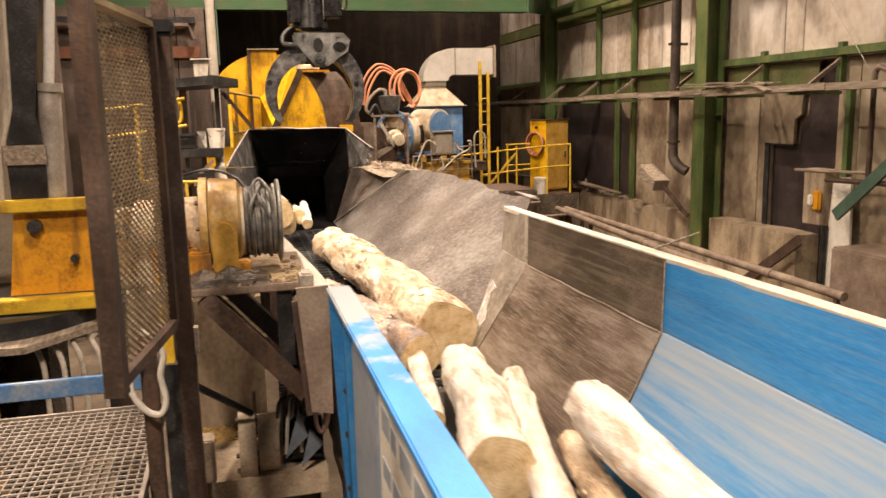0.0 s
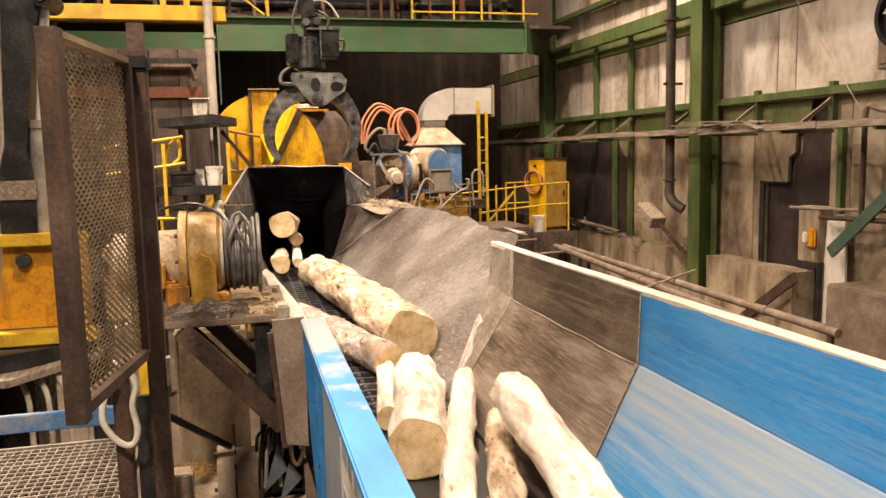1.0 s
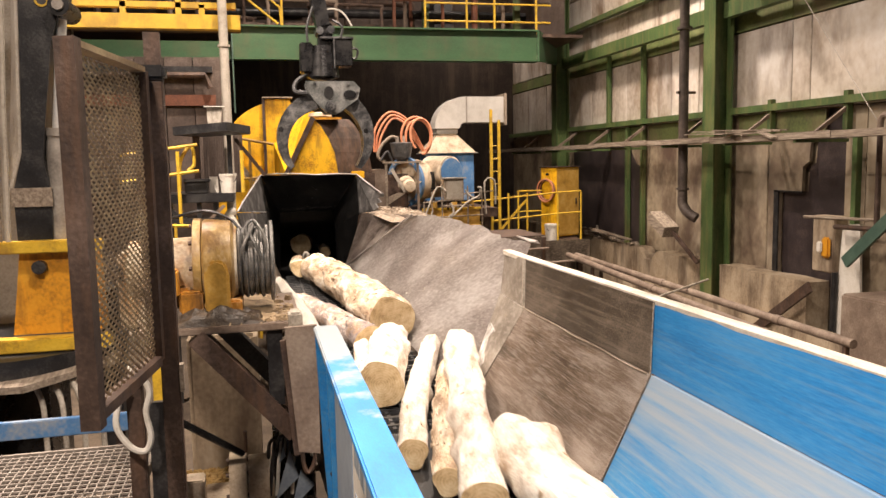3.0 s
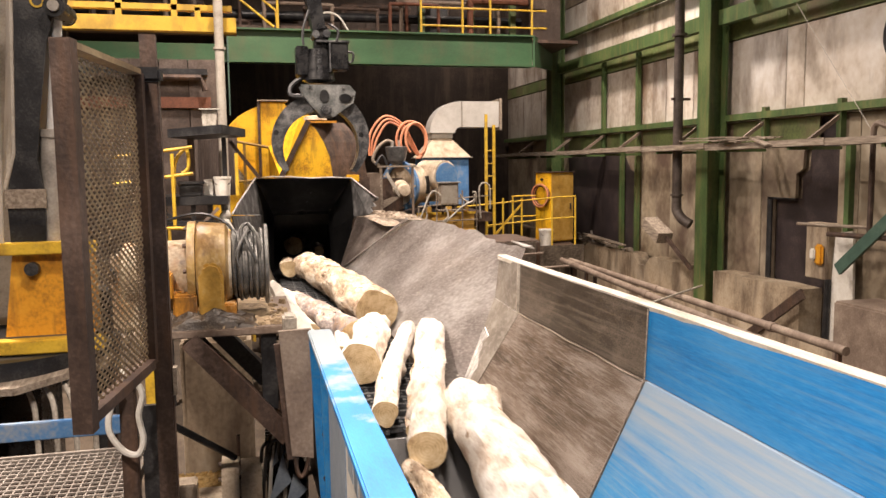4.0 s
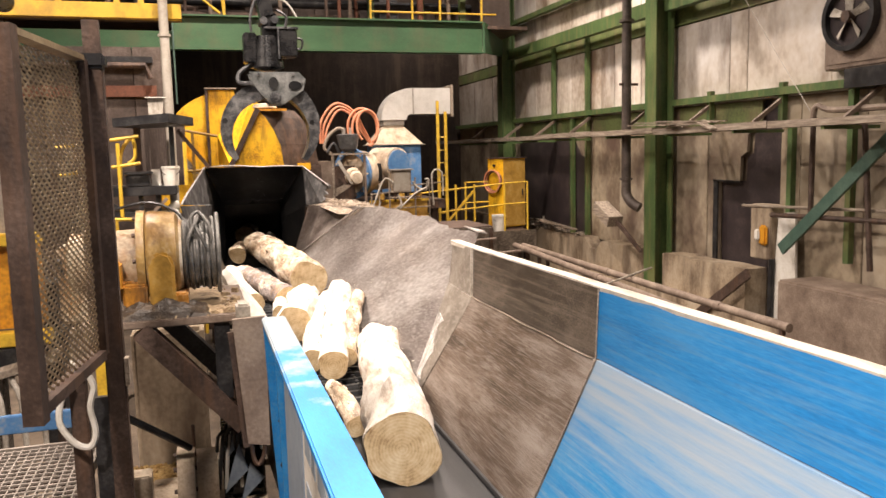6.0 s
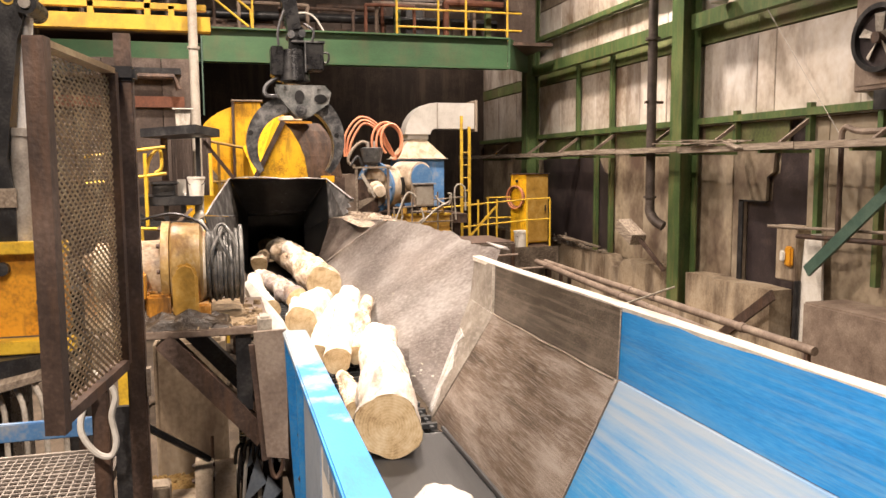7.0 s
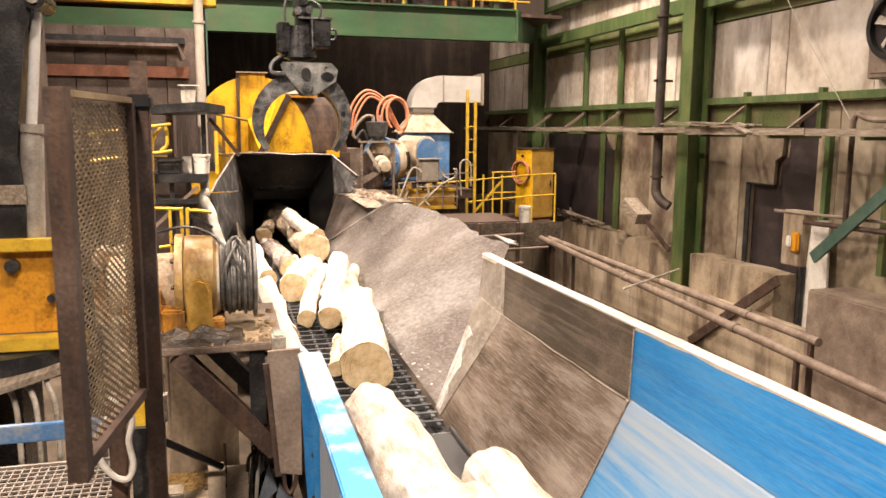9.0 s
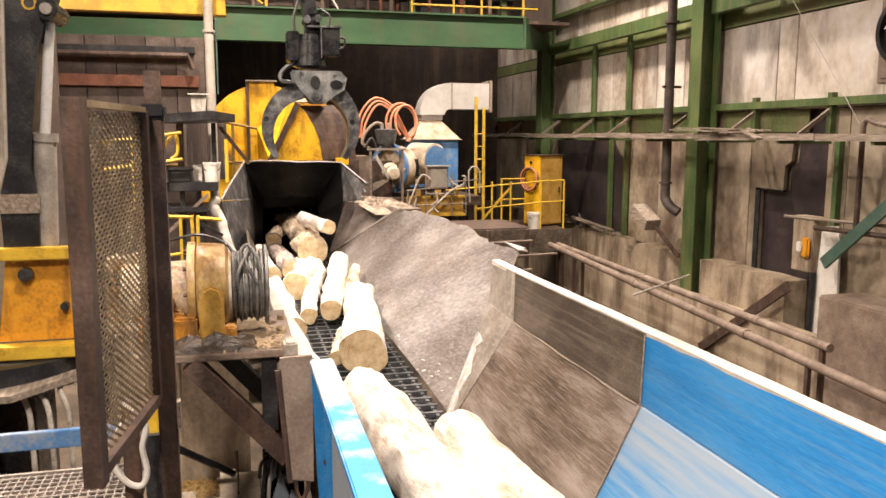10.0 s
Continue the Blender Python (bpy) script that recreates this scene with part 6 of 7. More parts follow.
part("guard_rail", tube(bmesh.new(), [(-1.08, 17.6, 0.43), (0.13, 17.6, 0.48), (1.19, 17.62, 0.51)], 0.03, 8), rail_brown, drum)
part("guard_post", Bx(0.27, 0.33, 17.57, 17.63, FLOOR, 1.3), rail_brown, drum)
part("guard_post", Bx(1.13, 1.19, 17.57, 17.63, -0.44, 1.14), rail_brown, drum)
part("guard_post", Bx(0.34, 0.4, 17.5, 17.56, FLOOR, 0.42), rail_yellow, drum)
part("pedestal", Bx(-0.3, 0.5, 17.9, 18.7, FLOOR, -0.4), rust, drum)
part("pedestal", Bx(2.35, 2.6, 17.9, 18.7, FLOOR, 0.6), rust, drum)
hood = thing("flywheel_hood", (1.8, 16.6, FLOOR), "yellow oily flywheel hood with a dark steel rim", "machine hood")
ex = Vector((0.75, 0.5, 0.0))
face = [(1.02, 16.2, 0.56), (1.58, 16.2, 1.66), (1.72, 16.2, 1.5), (1.86, 16.2, 1.26), (1.97, 16.2, 0.98), (2.03, 16.2, 0.56)]
part("face", prism(bmesh.new(), face, (0, 0.04, 0)), yellow, hood, "oil stained yellow face")
bm = bmesh.new()
for a, b in zip(face[1:], face[2:]):
    prism(bm, [a, b, Vector(b) + ex, Vector(a) + ex], (0.01, 0, 0.012))
part("rim_sheet", bm, rust, hood, "dark brown worn rim sheet")
part("left_edge", bar(bmesh.new(), (0.98, 16.15, 0.54), (1.56, 16.15, 1.68), 0.12, 0.1), rust, hood)
part("top_ledge", prism(bmesh.new(), [(1.54, 16.12, 1.64), (2.12, 16.12, 1.64), (2.16, 16.5, 1.66), (1.54, 16.5, 1.66)], (0, 0, 0.045)), orange, hood, "orange rusted top ledge")
part("cap", tube(bmesh.new(), [(1.72, 16.4, 1.7), (1.72, 16.4, 1.71), (1.72, 16.4, 1.78), (1.72, 16.4, 1.8)], [0.1, 0.24, 0.22, 0.1], 24), dusty, hood, "dusty round cap", smooth=True)
part("side_sheet", prism(bmesh.new(), [(1.0, 16.25, 0.56), (1.55, 16.25, 1.66), (1.5, 17.3, 1.9), (0.8, 17.3, 1.2), (0.8, 17.3, 0.56)], (0.02, 0, 0)), yellow, hood)
part("foot", Bx(2.3, 2.56, 16.2, 16.5, 0.46, 0.6, 0.01), yellow, hood)
part("under_frame", Bx(0.9, 2.8, 16.4, 17.4, 0.16, 0.56), rust, hood)
for x in (0.66, 2.6):
    part("leg", Bx(x - 0.2, x - 0.02, 16.5, 17.2, FLOOR, 0.3), rust, hood)

# ---- blue hydraulic machine, duct and hoses ----
mach = thing("blue_blower", (4.6, 18.4, FLOOR), "dusty blue blower with a grey casing", "blower")
AX = Vector((0.82, 0.57, 0.03)).normalized()
RC = Vector((3.7, 17.75, 0.32))
part("ring_flange", ngon_ring(bmesh.new(), RC, AX, 0.44, 0.56, 0.08, 40), machine_blue, mach, smooth=True)
for k in range(14):
    a = 6.2832 * k / 14
    sx = AX.cross(Vector((0, 0, 1))).normalized()
    c = RC + (sx * math.cos(a) + sx.cross(AX) * math.sin(a)) * 0.5
    part("bolt", rod(bmesh.new(), c - AX * 0.07, c - AX * 0.04, 0.022, seg=6), dusty, mach)
part("cowl", tube(bmesh.new(), [RC + AX * 0.02, RC + AX * 0.05, RC + AX * 0.32, RC + AX * 0.36], [0.46, 0.53, 0.5, 0.42], 36), dusty, mach, "dust covered cowl", smooth=True)
casing = part("casing", rod(bmesh.new(), RC + AX * 0.36, RC + AX * 1.25, 0.43, seg=32), dusty, mach, smooth=True)
part("casing_slot", prism(bmesh.new(), [RC + AX * 0.44 + Vector((0.16, -0.45, 0.2)), RC + AX * 0.6 + Vector((0.16, -0.45, 0.2)), RC + AX * 0.6 + Vector((0.16, -0.45, -0.2)), RC + AX * 0.44 + Vector((0.16, -0.45, -0.2))], (0, 0.06, 0)), black_steel, casing, "dark slot")
part("barrel", tube(bmesh.new(), [(4.36, 18.25, 0.55), (4.37, 18.24, 0.55), (4.72, 17.66, 0.52), (4.73, 17.64, 0.52)], [0.2, 0.34, 0.36, 0.33], 28), dusty, mach, smooth=True)
part("barrel_end", rod(bmesh.new(), (4.735, 17.635, 0.52), (4.745, 17.615, 0.52), 0.31, seg=28), machine_blue, mach, "blue barrel end", smooth=True)
part("blue_box", Bx(4.42, 5.62, 18.9, 19.6, -0.2, 0.95, 0.02), machine_blue, mach)
part("frame_box", Bx(2.84, 3.14, 17.15, 17.8, -0.45, 0.62, 0.01), pipe_brown, mach)
part("frame_post", Bx(3.14, 3.19, 17.15, 17.21, -0.45, 0.74), plank, mach)
part("frame_post", Bx(3.84, 3.89, 17.15, 17.21, -0.45, 0.74), pipe_brown, mach)
part("frame_top", Bx(3.1, 3.93, 17.12, 17.24, 0.741, 0.78), plank, mach)
part("frame_back", Bx(3.19, 3.7, 17.5, 17.52, -0.45, 0.5), rust, mach)
part("strut", bar(bmesh.new(), (3.27, 17.1, 0.62), (3.56, 17.1, 0.12), 0.03, 0.07), edge_paint, mach)
part("shaft_hub", tube(bmesh.new(), [(3.66, 17.0, 0.24), (3.66, 17.01, 0.24), (3.66, 17.3, 0.25), (3.66, 17.6, 0.28)], [0.06, 0.12, 0.17, 0.2], 22), dusty, mach, "dusty shaft hub", smooth=True)
part("gusset", prism(bmesh.new(), [(3.2, 17.14, -0.15), (3.6, 17.14, 0.1), (3.42, 17.14, 0.1), (3.2, 17.14, 0.02)], (0, 0.03, 0)), plank, mach)
part("base_frame", Bx(2.7, 5.7, 17.2, 19.6, -0.5, -0.3), rust, mach)
for x in (3.3, 5.4):
    for y in (17.3, 19.3):
        part("leg", Bx(x, x + 0.15, y, y + 0.15, FLOOR, -0.5), rust, mach)
hoodc = [(4.38, 18.85, 0.97), (5.66, 18.85, 0.97), (5.66, 19.65, 0.97), (4.38, 19.65, 0.97)]
part("hood_lip", Bx(4.34, 5.7, 18.82, 19.68, 0.95, 0.97), galv, mach)
hoodt = [(4.76, 19.0, 1.42), (5.2, 19.0, 1.42), (5.2, 19.4, 1.42), (4.76, 19.4, 1.42)]
bm = bmesh.new()
a, b = [bm.verts.new(p) for p in hoodc], [bm.verts.new(p) for p in hoodt]
bm.faces.new(a), bm.faces.new(b)
for i in range(4):
    bm.faces.new((a[i], a[(i + 1) % 4], b[(i + 1) % 4], b[i]))
part("taper_hood", bm, dusty, mach)
part("neck", Bx(4.72, 5.24, 18.96, 19.44, 1.42, 1.56, 0.01), silver, mach)
duct = thing("silver_air_duct", (5.5, 19.2, 1.5), "silver galvanised air duct with an elbow", "duct")
DC = Vector((5.42, 19.2, 1.55))
bm = bmesh.new()
rows = []
for i in range(9):
    t = radians(180 - 90 * i / 8)
    rows.append([bm.verts.new((DC.x + r * math.cos(t), DC.y + w, DC.z + r * math.sin(t))) for r, w in ((0.14, -0.3), (0.76, -0.3), (0.76, 0.3), (0.14, 0.3))])
rows.append([bm.verts.new((6.4, DC.y + w, DC.z + r)) for r, w in ((0.14, -0.3), (0.76, -0.3), (0.76, 0.3), (0.14, 0.3))])
for a, b in zip(rows, rows[1:]):
    for k in range(4):
        bm.faces.new((a[k], a[(k + 1) % 4], b[(k + 1) % 4], b[k]))
bm.faces.new(rows[0]), bm.faces.new(rows[-1])
part("elbow", bm, silver, duct)
part("seam", Bx(5.44, 5.47, 18.89, 19.51, 1.68, 2.32), galv, duct)
part("end_flange", Bx(6.4, 6.46, 18.84, 19.56, 1.62, 2.38), plank, duct)
hoses = thing("hose_coil", (3.9, 17.8, 0.9), "looped copper red hydraulic hoses", "hose")
for k in range(3):
    d = 0.07 * k
    pts = [(3.0 + d * 0.6, 17.7, 1.0), (3.03 + d, 17.7, 1.5 - d), (3.35 + d * 0.6, 17.72, 1.87 - d), (3.75, 17.74, 1.72 - d), (4.0 - d * 0.4, 17.78, 1.3 - d * 0.5), (4.16 - d * 0.3, 17.82, 1.0)]
    part("hose", tube(bmesh.new(), smooth_path(pts, 6), 0.026, 8), copper, hoses, smooth=True)
for k, (cx, cz, rx, rz) in enumerate(((3.93, 1.33, 0.33, 0.43), (3.98, 1.3, 0.29, 0.4), (4.03, 1.36, 0.24, 0.36))):
    pts = [(cx + rx * math.cos(a), 17.62 - 0.05 * k + 0.04 * math.sin(a), cz + rz * math.sin(a)) for a in np.linspace(-1.2, 3.7 + 0.2 * k, 28)]
    part("hose", tube(bmesh.new(), pts, 0.027, 8), copper, hoses, smooth=True)
part("manifold", tube(bmesh.new(), [(3.59, 17.6, 0.8), (3.59, 17.6, 0.88), (3.59, 17.6, 1.18), (3.59, 17.6, 1.2)], [0.1, 0.2, 0.26, 0.2], 18), grey_steel, hoses, smooth=True)
part("fitting", rod(bmesh.new(), (3.5, 17.6, 1.2), (3.5, 17.6, 1.32), 0.04, seg=10), galv, hoses)
part("fitting", rod(bmesh.new(), (3.66, 17.6, 1.2), (3.66, 17.6, 1.34), 0.04, seg=10), galv, hoses)
part("hose", tube(bmesh.new(), smooth_path([(3.5, 17.6, 1.3), (3.35, 17.58, 1.32), (3.15, 17.56, 1.15), (3.05, 17.56, 0.9), (3.2, 17.56, 0.78)], 5), 0.034, 8), plank, hoses, smooth=True)
part("hose", tube(bmesh.new(), smooth_path([(3.1, 17.5, 0.8), (3.25, 17.5, 1.0), (3.36, 17.5, 0.8)], 5), 0.03, 8), black_rubber, hoses, smooth=True)

# yellow scaffold clutter and the far walkway
walkw = thing("far_walkway", (6, 18.6, FLOOR), "yellow railed steel walkway beside machinery", "walkway")
part("deck", Bx(5.3, 8.3, 18.1, 20.6, -1.32, -1.24), rust, walkw)
part("fascia", Bx(5.3, 8.3, 18.06, 18.1, -1.75, -1.2), dark_plate, walkw)
for x in (5.4, 6.8, 8.1):
    part("leg", Bx(x, x + 0.12, 18.3, 18.42, FLOOR, -1.32), rust, walkw)
for x in (6.25, 6.72, 7.5, 8.1):
    part("rail_post", rod(bmesh.new(), (x, 18.14, -1.24), (x, 18.14, -0.03), 0.024, seg=8), rail_yellow, walkw)
part("rail_post", rod(bmesh.new(), (8.1, 19.6, -1.24), (8.1, 19.6, -0.03), 0.024, seg=8), rail_yellow, walkw)
for z in (-0.04, -0.55):
    part("rail", rod(bmesh.new(), (5.1, 18.14, z - 0.18), (7.5, 18.14, z), 0.019, seg=8), rail_yellow, walkw)
    part("rail", rod(bmesh.new(), (7.5, 18.14, z), (8.1, 18.14, z + 0.02), 0.019, seg=8), rail_yellow, walkw)
    part("rail", rod(bmesh.new(), (6.72, 18.9, z + 0.02), (7.4, 19.0, z + 0.02), 0.019, seg=8), rail_yellow, walkw)
part("rail_post", rod(bmesh.new(), (6.75, 18.9, -1.24), (6.75, 18.9, 0.0), 0.024, seg=8), rail_yellow, walkw)
for x in (5.84, 6.03):
    part("ladder_stile", Bx(x - 0.03, x + 0.03, 18.12, 18.18, -1.3, 1.95 if x < 6 else 1.7), rail_yellow, walkw)
for k in range(8):
    part("ladder_rung", rod(bmesh.new(), (5.87, 18.15, -1.0 + 0.3 * k), (6.0, 18.15, -1.0 + 0.3 * k), 0.014, seg=6), rail_yellow, walkw)
part("brace", bar(bmesh.new(), (6.05, 18.15, -0.9), (6.7, 18.15, -0.2), 0.04, 0.05), rail_yellow, walkw)
clut = thing("yellow_pump_frame", (4.7, 17.4, FLOOR), "yellow pump frame tangled with pipes and hoses", "pump frame")
part("tray", Bx(3.95, 5.2, 16.95, 17.8, -0.68, -0.3, 0.01), winch_yellow, clut)
part("tray_rim", Bx(3.9, 5.25, 16.9, 16.949, -0.3, -0.25), rail_yellow, clut)
part("tray_rim", Bx(3.9, 5.25, 16.9, 16.949, -0.7, -0.64), rail_yellow, clut)
part("tray_leg", Bx(4.1, 4.25, 17.2, 17.35, FLOOR, -0.68), rust, clut)
part("tray_leg", Bx(5.0, 5.15, 17.2, 17.35, FLOOR, -0.68), rust, clut)
part("control_box", Bx(4.4, 4.82, 16.86, 17.05, -0.1, 0.38, 0.01), plank, clut)
part("control_door", Bx(4.43, 4.79, 16.85, 16.859, -0.06, 0.34), dusty_pipe, clut)
part("box_hood", Bx(4.36, 4.86, 16.8, 17.07, 0.382, 0.41), galv, clut)
part("box_stand", Bx(4.44, 4.49, 16.9, 16.95, -0.3, -0.1), rust, clut)
part("box_stand", Bx(4.73, 4.78, 16.9, 16.95, -0.3, -0.1), rust, clut)
for x, z in ((3.92, -0.1), (4.1, 0.12), (4.32, 0.3), (4.9, 0.22), (5.22, 0.05)):
    part("cage_post", rod(bmesh.new(), (x, 16.84, -0.68), (x, 16.84, z), 0.018, seg=6), plank, clut)
for za, zb, x0, x1 in ((-0.12, -0.08, 3.9, 4.4), (-0.45, -0.42, 3.9, 5.24), (0.05, 0.1, 4.8, 5.5), (-0.2, -0.2, 4.3, 5.0)):
    part("cage_rail", rod(bmesh.new(), (x0, 16.82, za), (x1, 16.82, zb), 0.017, seg=6), plank, clut)
for pts in (((3.86, 16.8, -0.6), (4.16, 16.8, 0.14), (4.3, 16.8, 0.2), (4.4, 16.8, 0.12)), ((4.3, 16.78, -0.66), (4.85, 16.78, -0.15), (5.14, 16.78, 0.0), (5.16, 16.78, 0.14)), ((4.84, 16.8, 0.14), (4.92, 16.8, 0.02), (5.14, 16.8, -0.06), (5.2, 16.8, 0.16), (5.12, 16.8, 0.18)), ((5.3, 16.8, -0.4), (5.28, 16.8, 0.3), (5.5, 16.8, 0.32), (5.52, 16.8, -0.2)), ((4.5, 16.76, -0.14), (4.56, 16.76, -0.34), (4.44, 16.76, -0.46), (4.58, 16.76, -0.6)), ((4.1, 16.77, -0.28), (4.05, 16.77, -0.5), (4.22, 16.77, -0.6))):
    part("bent_pipe", tube(bmesh.new(), smooth_path(pts, 3), 0.021, 6), edge_paint, clut, smooth=True)
for x in (4.15, 4.6, 4.98):
    part("valve", rod(bmesh.new(), (x, 16.88, -0.24), (x, 16.88, -0.12), 0.07, seg=12), winch_yellow, clut, smooth=True)
    part("valve_stem", rod(bmesh.new(), (x, 16.88, -0.12), (x, 16.88, -0.02), 0.02, seg=8), rust, clut)

cab = thing("yellow_cabinet", (7.72, 18.8, -1.24), "yellow steel cabinet with a coiled hose on its side", "cabinet")
cbody = part("body", Bx(0.0, 0.82, 0.0, 0.55, 0.05, 1.79, 0.012), yellow, cab, local=True)
part("plinth", Bx(0.03, 0.79, 0.03, 0.52, 0.0, 0.05), rust, cab, local=True)
part("lid", Bx(-0.03, 0.85, -0.03, 0.58, 1.79, 1.815, 0.006), rust, cab, "brown rusty lid", local=True)
for k in range(4):
    part("hose_ring", ngon_ring(bmesh.new(), (-0.04 - 0.02 * k, 0.27 + 0.008 * k, 1.22), (1, 0, 0), 0.235 + 0.01 * k, 0.27 + 0.01 * k, 0.03, 28), copper if k % 2 else rust, cbody, smooth=True, local=True)
part("hook", rod(bmesh.new(), (-0.12, 0.27, 1.46), (0.0, 0.27, 1.46), 0.02, seg=8), rust, cbody, local=True)
part("knob", rod(bmesh.new(), (-0.04, 0.3, 1.62), (0.0, 0.3, 1.62), 0.035, seg=10), black_steel, cbody, local=True)
# duller yellow than the body: the shaded face is put into the door's colour
part("door", Bx(0.02, 0.8, -0.006, 0.0, 0.08, 1.76), winch_yellow, cab, "dull yellow door, darkened for the cabinet's shaded side", local=True)
part("door_handle", Bx(0.68, 0.71, -0.03, -0.006, 0.85, 1.0), black_steel, cab, local=True)
cab.rotation_euler = (0, 0, radians(24))
pail(7.42, 18.35, -1.238, 0.17, 0.42)

# ---- grapple on its boom ----
gx, gy = 1.58, 13.0
head_grey = mat("scuffed_head_plate", [(0.05, 0.054, 0.052), (0.14, 0.146, 0.142), (0.3, 0.3, 0.29)], 0.36, 0.25, 4, 50, 0.1, (1, 1, 1), 0.5)
grapple_steel = mat("worn_dark_grapple_steel", [(0.02, 0.021, 0.023), (0.06, 0.062, 0.066), (0.22, 0.22, 0.22)], 0.33, 0.35, 5, 60, 0.15, (1, 1, 1), 0.42, ((0.3, 0.29, 0.28), (9, 9, 9)), 0.35)
grap = thing("log_grapple", (gx, gy, 0.8), "black steel log grapple with curved tines hanging open", "grapple")
part("boom_tip", prism(bmesh.new(), [(1.05, gy - 0.15, 4.6), (1.42, gy - 0.15, 4.6), (1.6, gy - 0.15, 3.2), (1.64, gy - 0.15, 2.95), (1.44, gy - 0.15, 2.9), (1.36, gy - 0.15, 3.3)], (0, 0.3, 0)), oily_black, grap)
part("boom_arm", bar(bmesh.new(), (1.23, gy, 4.5), (-0.6, gy + 0.3, 6.6), 0.3, 0.35), oily_black, grap)
part("link", Bx(gx - 0.13, gx + 0.1, gy - 0.12, gy + 0.12, 2.6, 2.98, 0.02), oily_black, grap)
part("link_pin", rod(bmesh.new(), (gx - 0.1, gy - 0.2, 2.84), (gx - 0.1, gy + 0.2, 2.84), 0.06, seg=14), grapple_steel, grap, smooth=True)
part("link_pin", rod(bmesh.new(), (gx + 0.07, gy - 0.2, 2.86), (gx + 0.07, gy + 0.2, 2.86), 0.06, seg=14), grapple_steel, grap, smooth=True)
part("cross_pin", rod(bmesh.new(), (gx - 0.4, gy, 2.5), (gx + 0.3, gy, 2.5), 0.05, seg=12), grapple_steel, grap, smooth=True)
part("rotator", tube(bmesh.new(), [(gx - 0.06, gy, 2.1), (gx - 0.06, gy, 2.14), (gx - 0.06, gy, 2.3), (gx - 0.06, gy, 2.62)], [0.16, 0.26, 0.24, 0.2], 20), oily_black, grap, smooth=True)
part("yoke", Bx(gx - 0.42, gx - 0.22, gy - 0.18, gy + 0.18, 2.2, 2.66, 0.02), oily_black, grap)
part("valve_box", Bx(gx + 0.12, gx + 0.4, gy - 0.2, gy + 0.15, 2.3, 2.72, 0.015), oily_black, grap)
part("hose", tube(bmesh.new(), smooth_path([(gx + 0.4, gy, 2.6), (gx + 0.5, gy, 2.58), (gx + 0.48, gy, 2.45), (gx + 0.38, gy, 2.44)], 5), 0.02, 6), black_rubber, grap, smooth=True)
part("hose", tube(bmesh.new(), smooth_path([(gx - 0.3, gy - 0.1, 2.2), (gx - 0.5, gy - 0.15, 2.05), (gx - 0.52, gy - 0.2, 1.9), (gx - 0.35, gy - 0.2, 1.88)], 5), 0.035, 6), black_rubber, grap, smooth=True)
for yo in (-0.22, 0.18):
    bm = bmesh.new()
    prism(bm, [(gx - 0.36, gy + yo, 2.06), (gx + 0.4, gy + yo, 2.06), (gx + 0.5, gy + yo, 1.95), (gx + 0.46, gy + yo, 1.78), (gx + 0.15, gy + yo, 1.56), (gx - 0.05, gy + yo, 1.56), (gx - 0.22, gy + yo, 1.75), (gx - 0.32, gy + yo, 1.9)], (0, 0.04, 0))
    head = part("head_plate", bm, head_grey, grap, "grey head plate")
# flat black discs on the head plate, coloured for the shade of holes
for hx, hz, rx, rz in ((gx, 1.88, 0.075, 0.1), (gx + 0.33, 1.85, 0.1, 0.07)):
    bm = bmesh.new()
    rod(bm, (0, -0.006, 0), (0, 0.006, 0), 1.0, seg=18)
    bmesh.ops.transform(bm, matrix=Matrix.Translation((hx, gy - 0.228, hz)) @ Matrix.Diagonal((rx, 1, rz, 1)), verts=bm.verts)
    part("plate_hole", bm, hopper_black, head, "dark disc painted for a lightening hole")
for r, d in ((0.09, 0.27), (0.055, 0.29), (0.03, 0.3)):
    part("pivot_pin", rod(bmesh.new(), (gx + 0.02, gy - d, 1.66), (gx + 0.02, gy + 0.25, 1.66), r, seg=18), grapple_steel, grap, smooth=True)
tap = lambda f: 1.0 - 0.72 * f ** 1.6
for yo in (-0.1, 0.1):
    c = (gx - 0.06 + 0.05, gy + yo, 1.12)
    part("tine", ngon_ring(bmesh.new(), (gx - 0.1, gy + yo, 1.16), (0, -1, 0), 0.58, 0.86, 0.1, 24, 100, 220, tap), grapple_steel, grap, "curved grey tine", smooth=True)
    part("tine", ngon_ring(bmesh.new(), (gx - 0.08, gy + yo, 1.12), (0, 1, 0), 0.52, 0.8, 0.1, 24, 100, 218, tap), grapple_steel, grap, "curved grey tine", smooth=True)
part("hose", tube(bmesh.new(), smooth_path([(gx + 0.1, gy - 0.2, 3.0), (gx + 0.24, gy - 0.22, 2.9), (gx + 0.22, gy - 0.22, 2.74)], 5), 0.022, 6), black_rubber, grap, smooth=True)
part("hose", tube(bmesh.new(), smooth_path([(gx - 0.2, gy - 0.2, 3.2), (gx - 0.3, gy - 0.22, 2.9), (gx - 0.3, gy - 0.22, 2.66)], 5), 0.022, 6), black_rubber, grap, smooth=True)
part("cap_plate", Bx(gx - 0.1, gx + 0.42, gy - 0.22, gy + 0.16, 2.721, 2.75), grapple_steel, grap)
part("edge_plate", Bx(gx + 0.1, gx + 0.119, gy - 0.23, gy + 0.15, 2.26, 2.72), grapple_steel, grap)
for dx, dz in ((-0.22, 2.02), (0.3, 2.02), (0.44, 1.9)):
    part("bolt", rod(bmesh.new(), (gx + dx, gy - 0.25, dz), (gx + dx, gy - 0.2, dz), 0.022, seg=8), grapple_steel, grap)
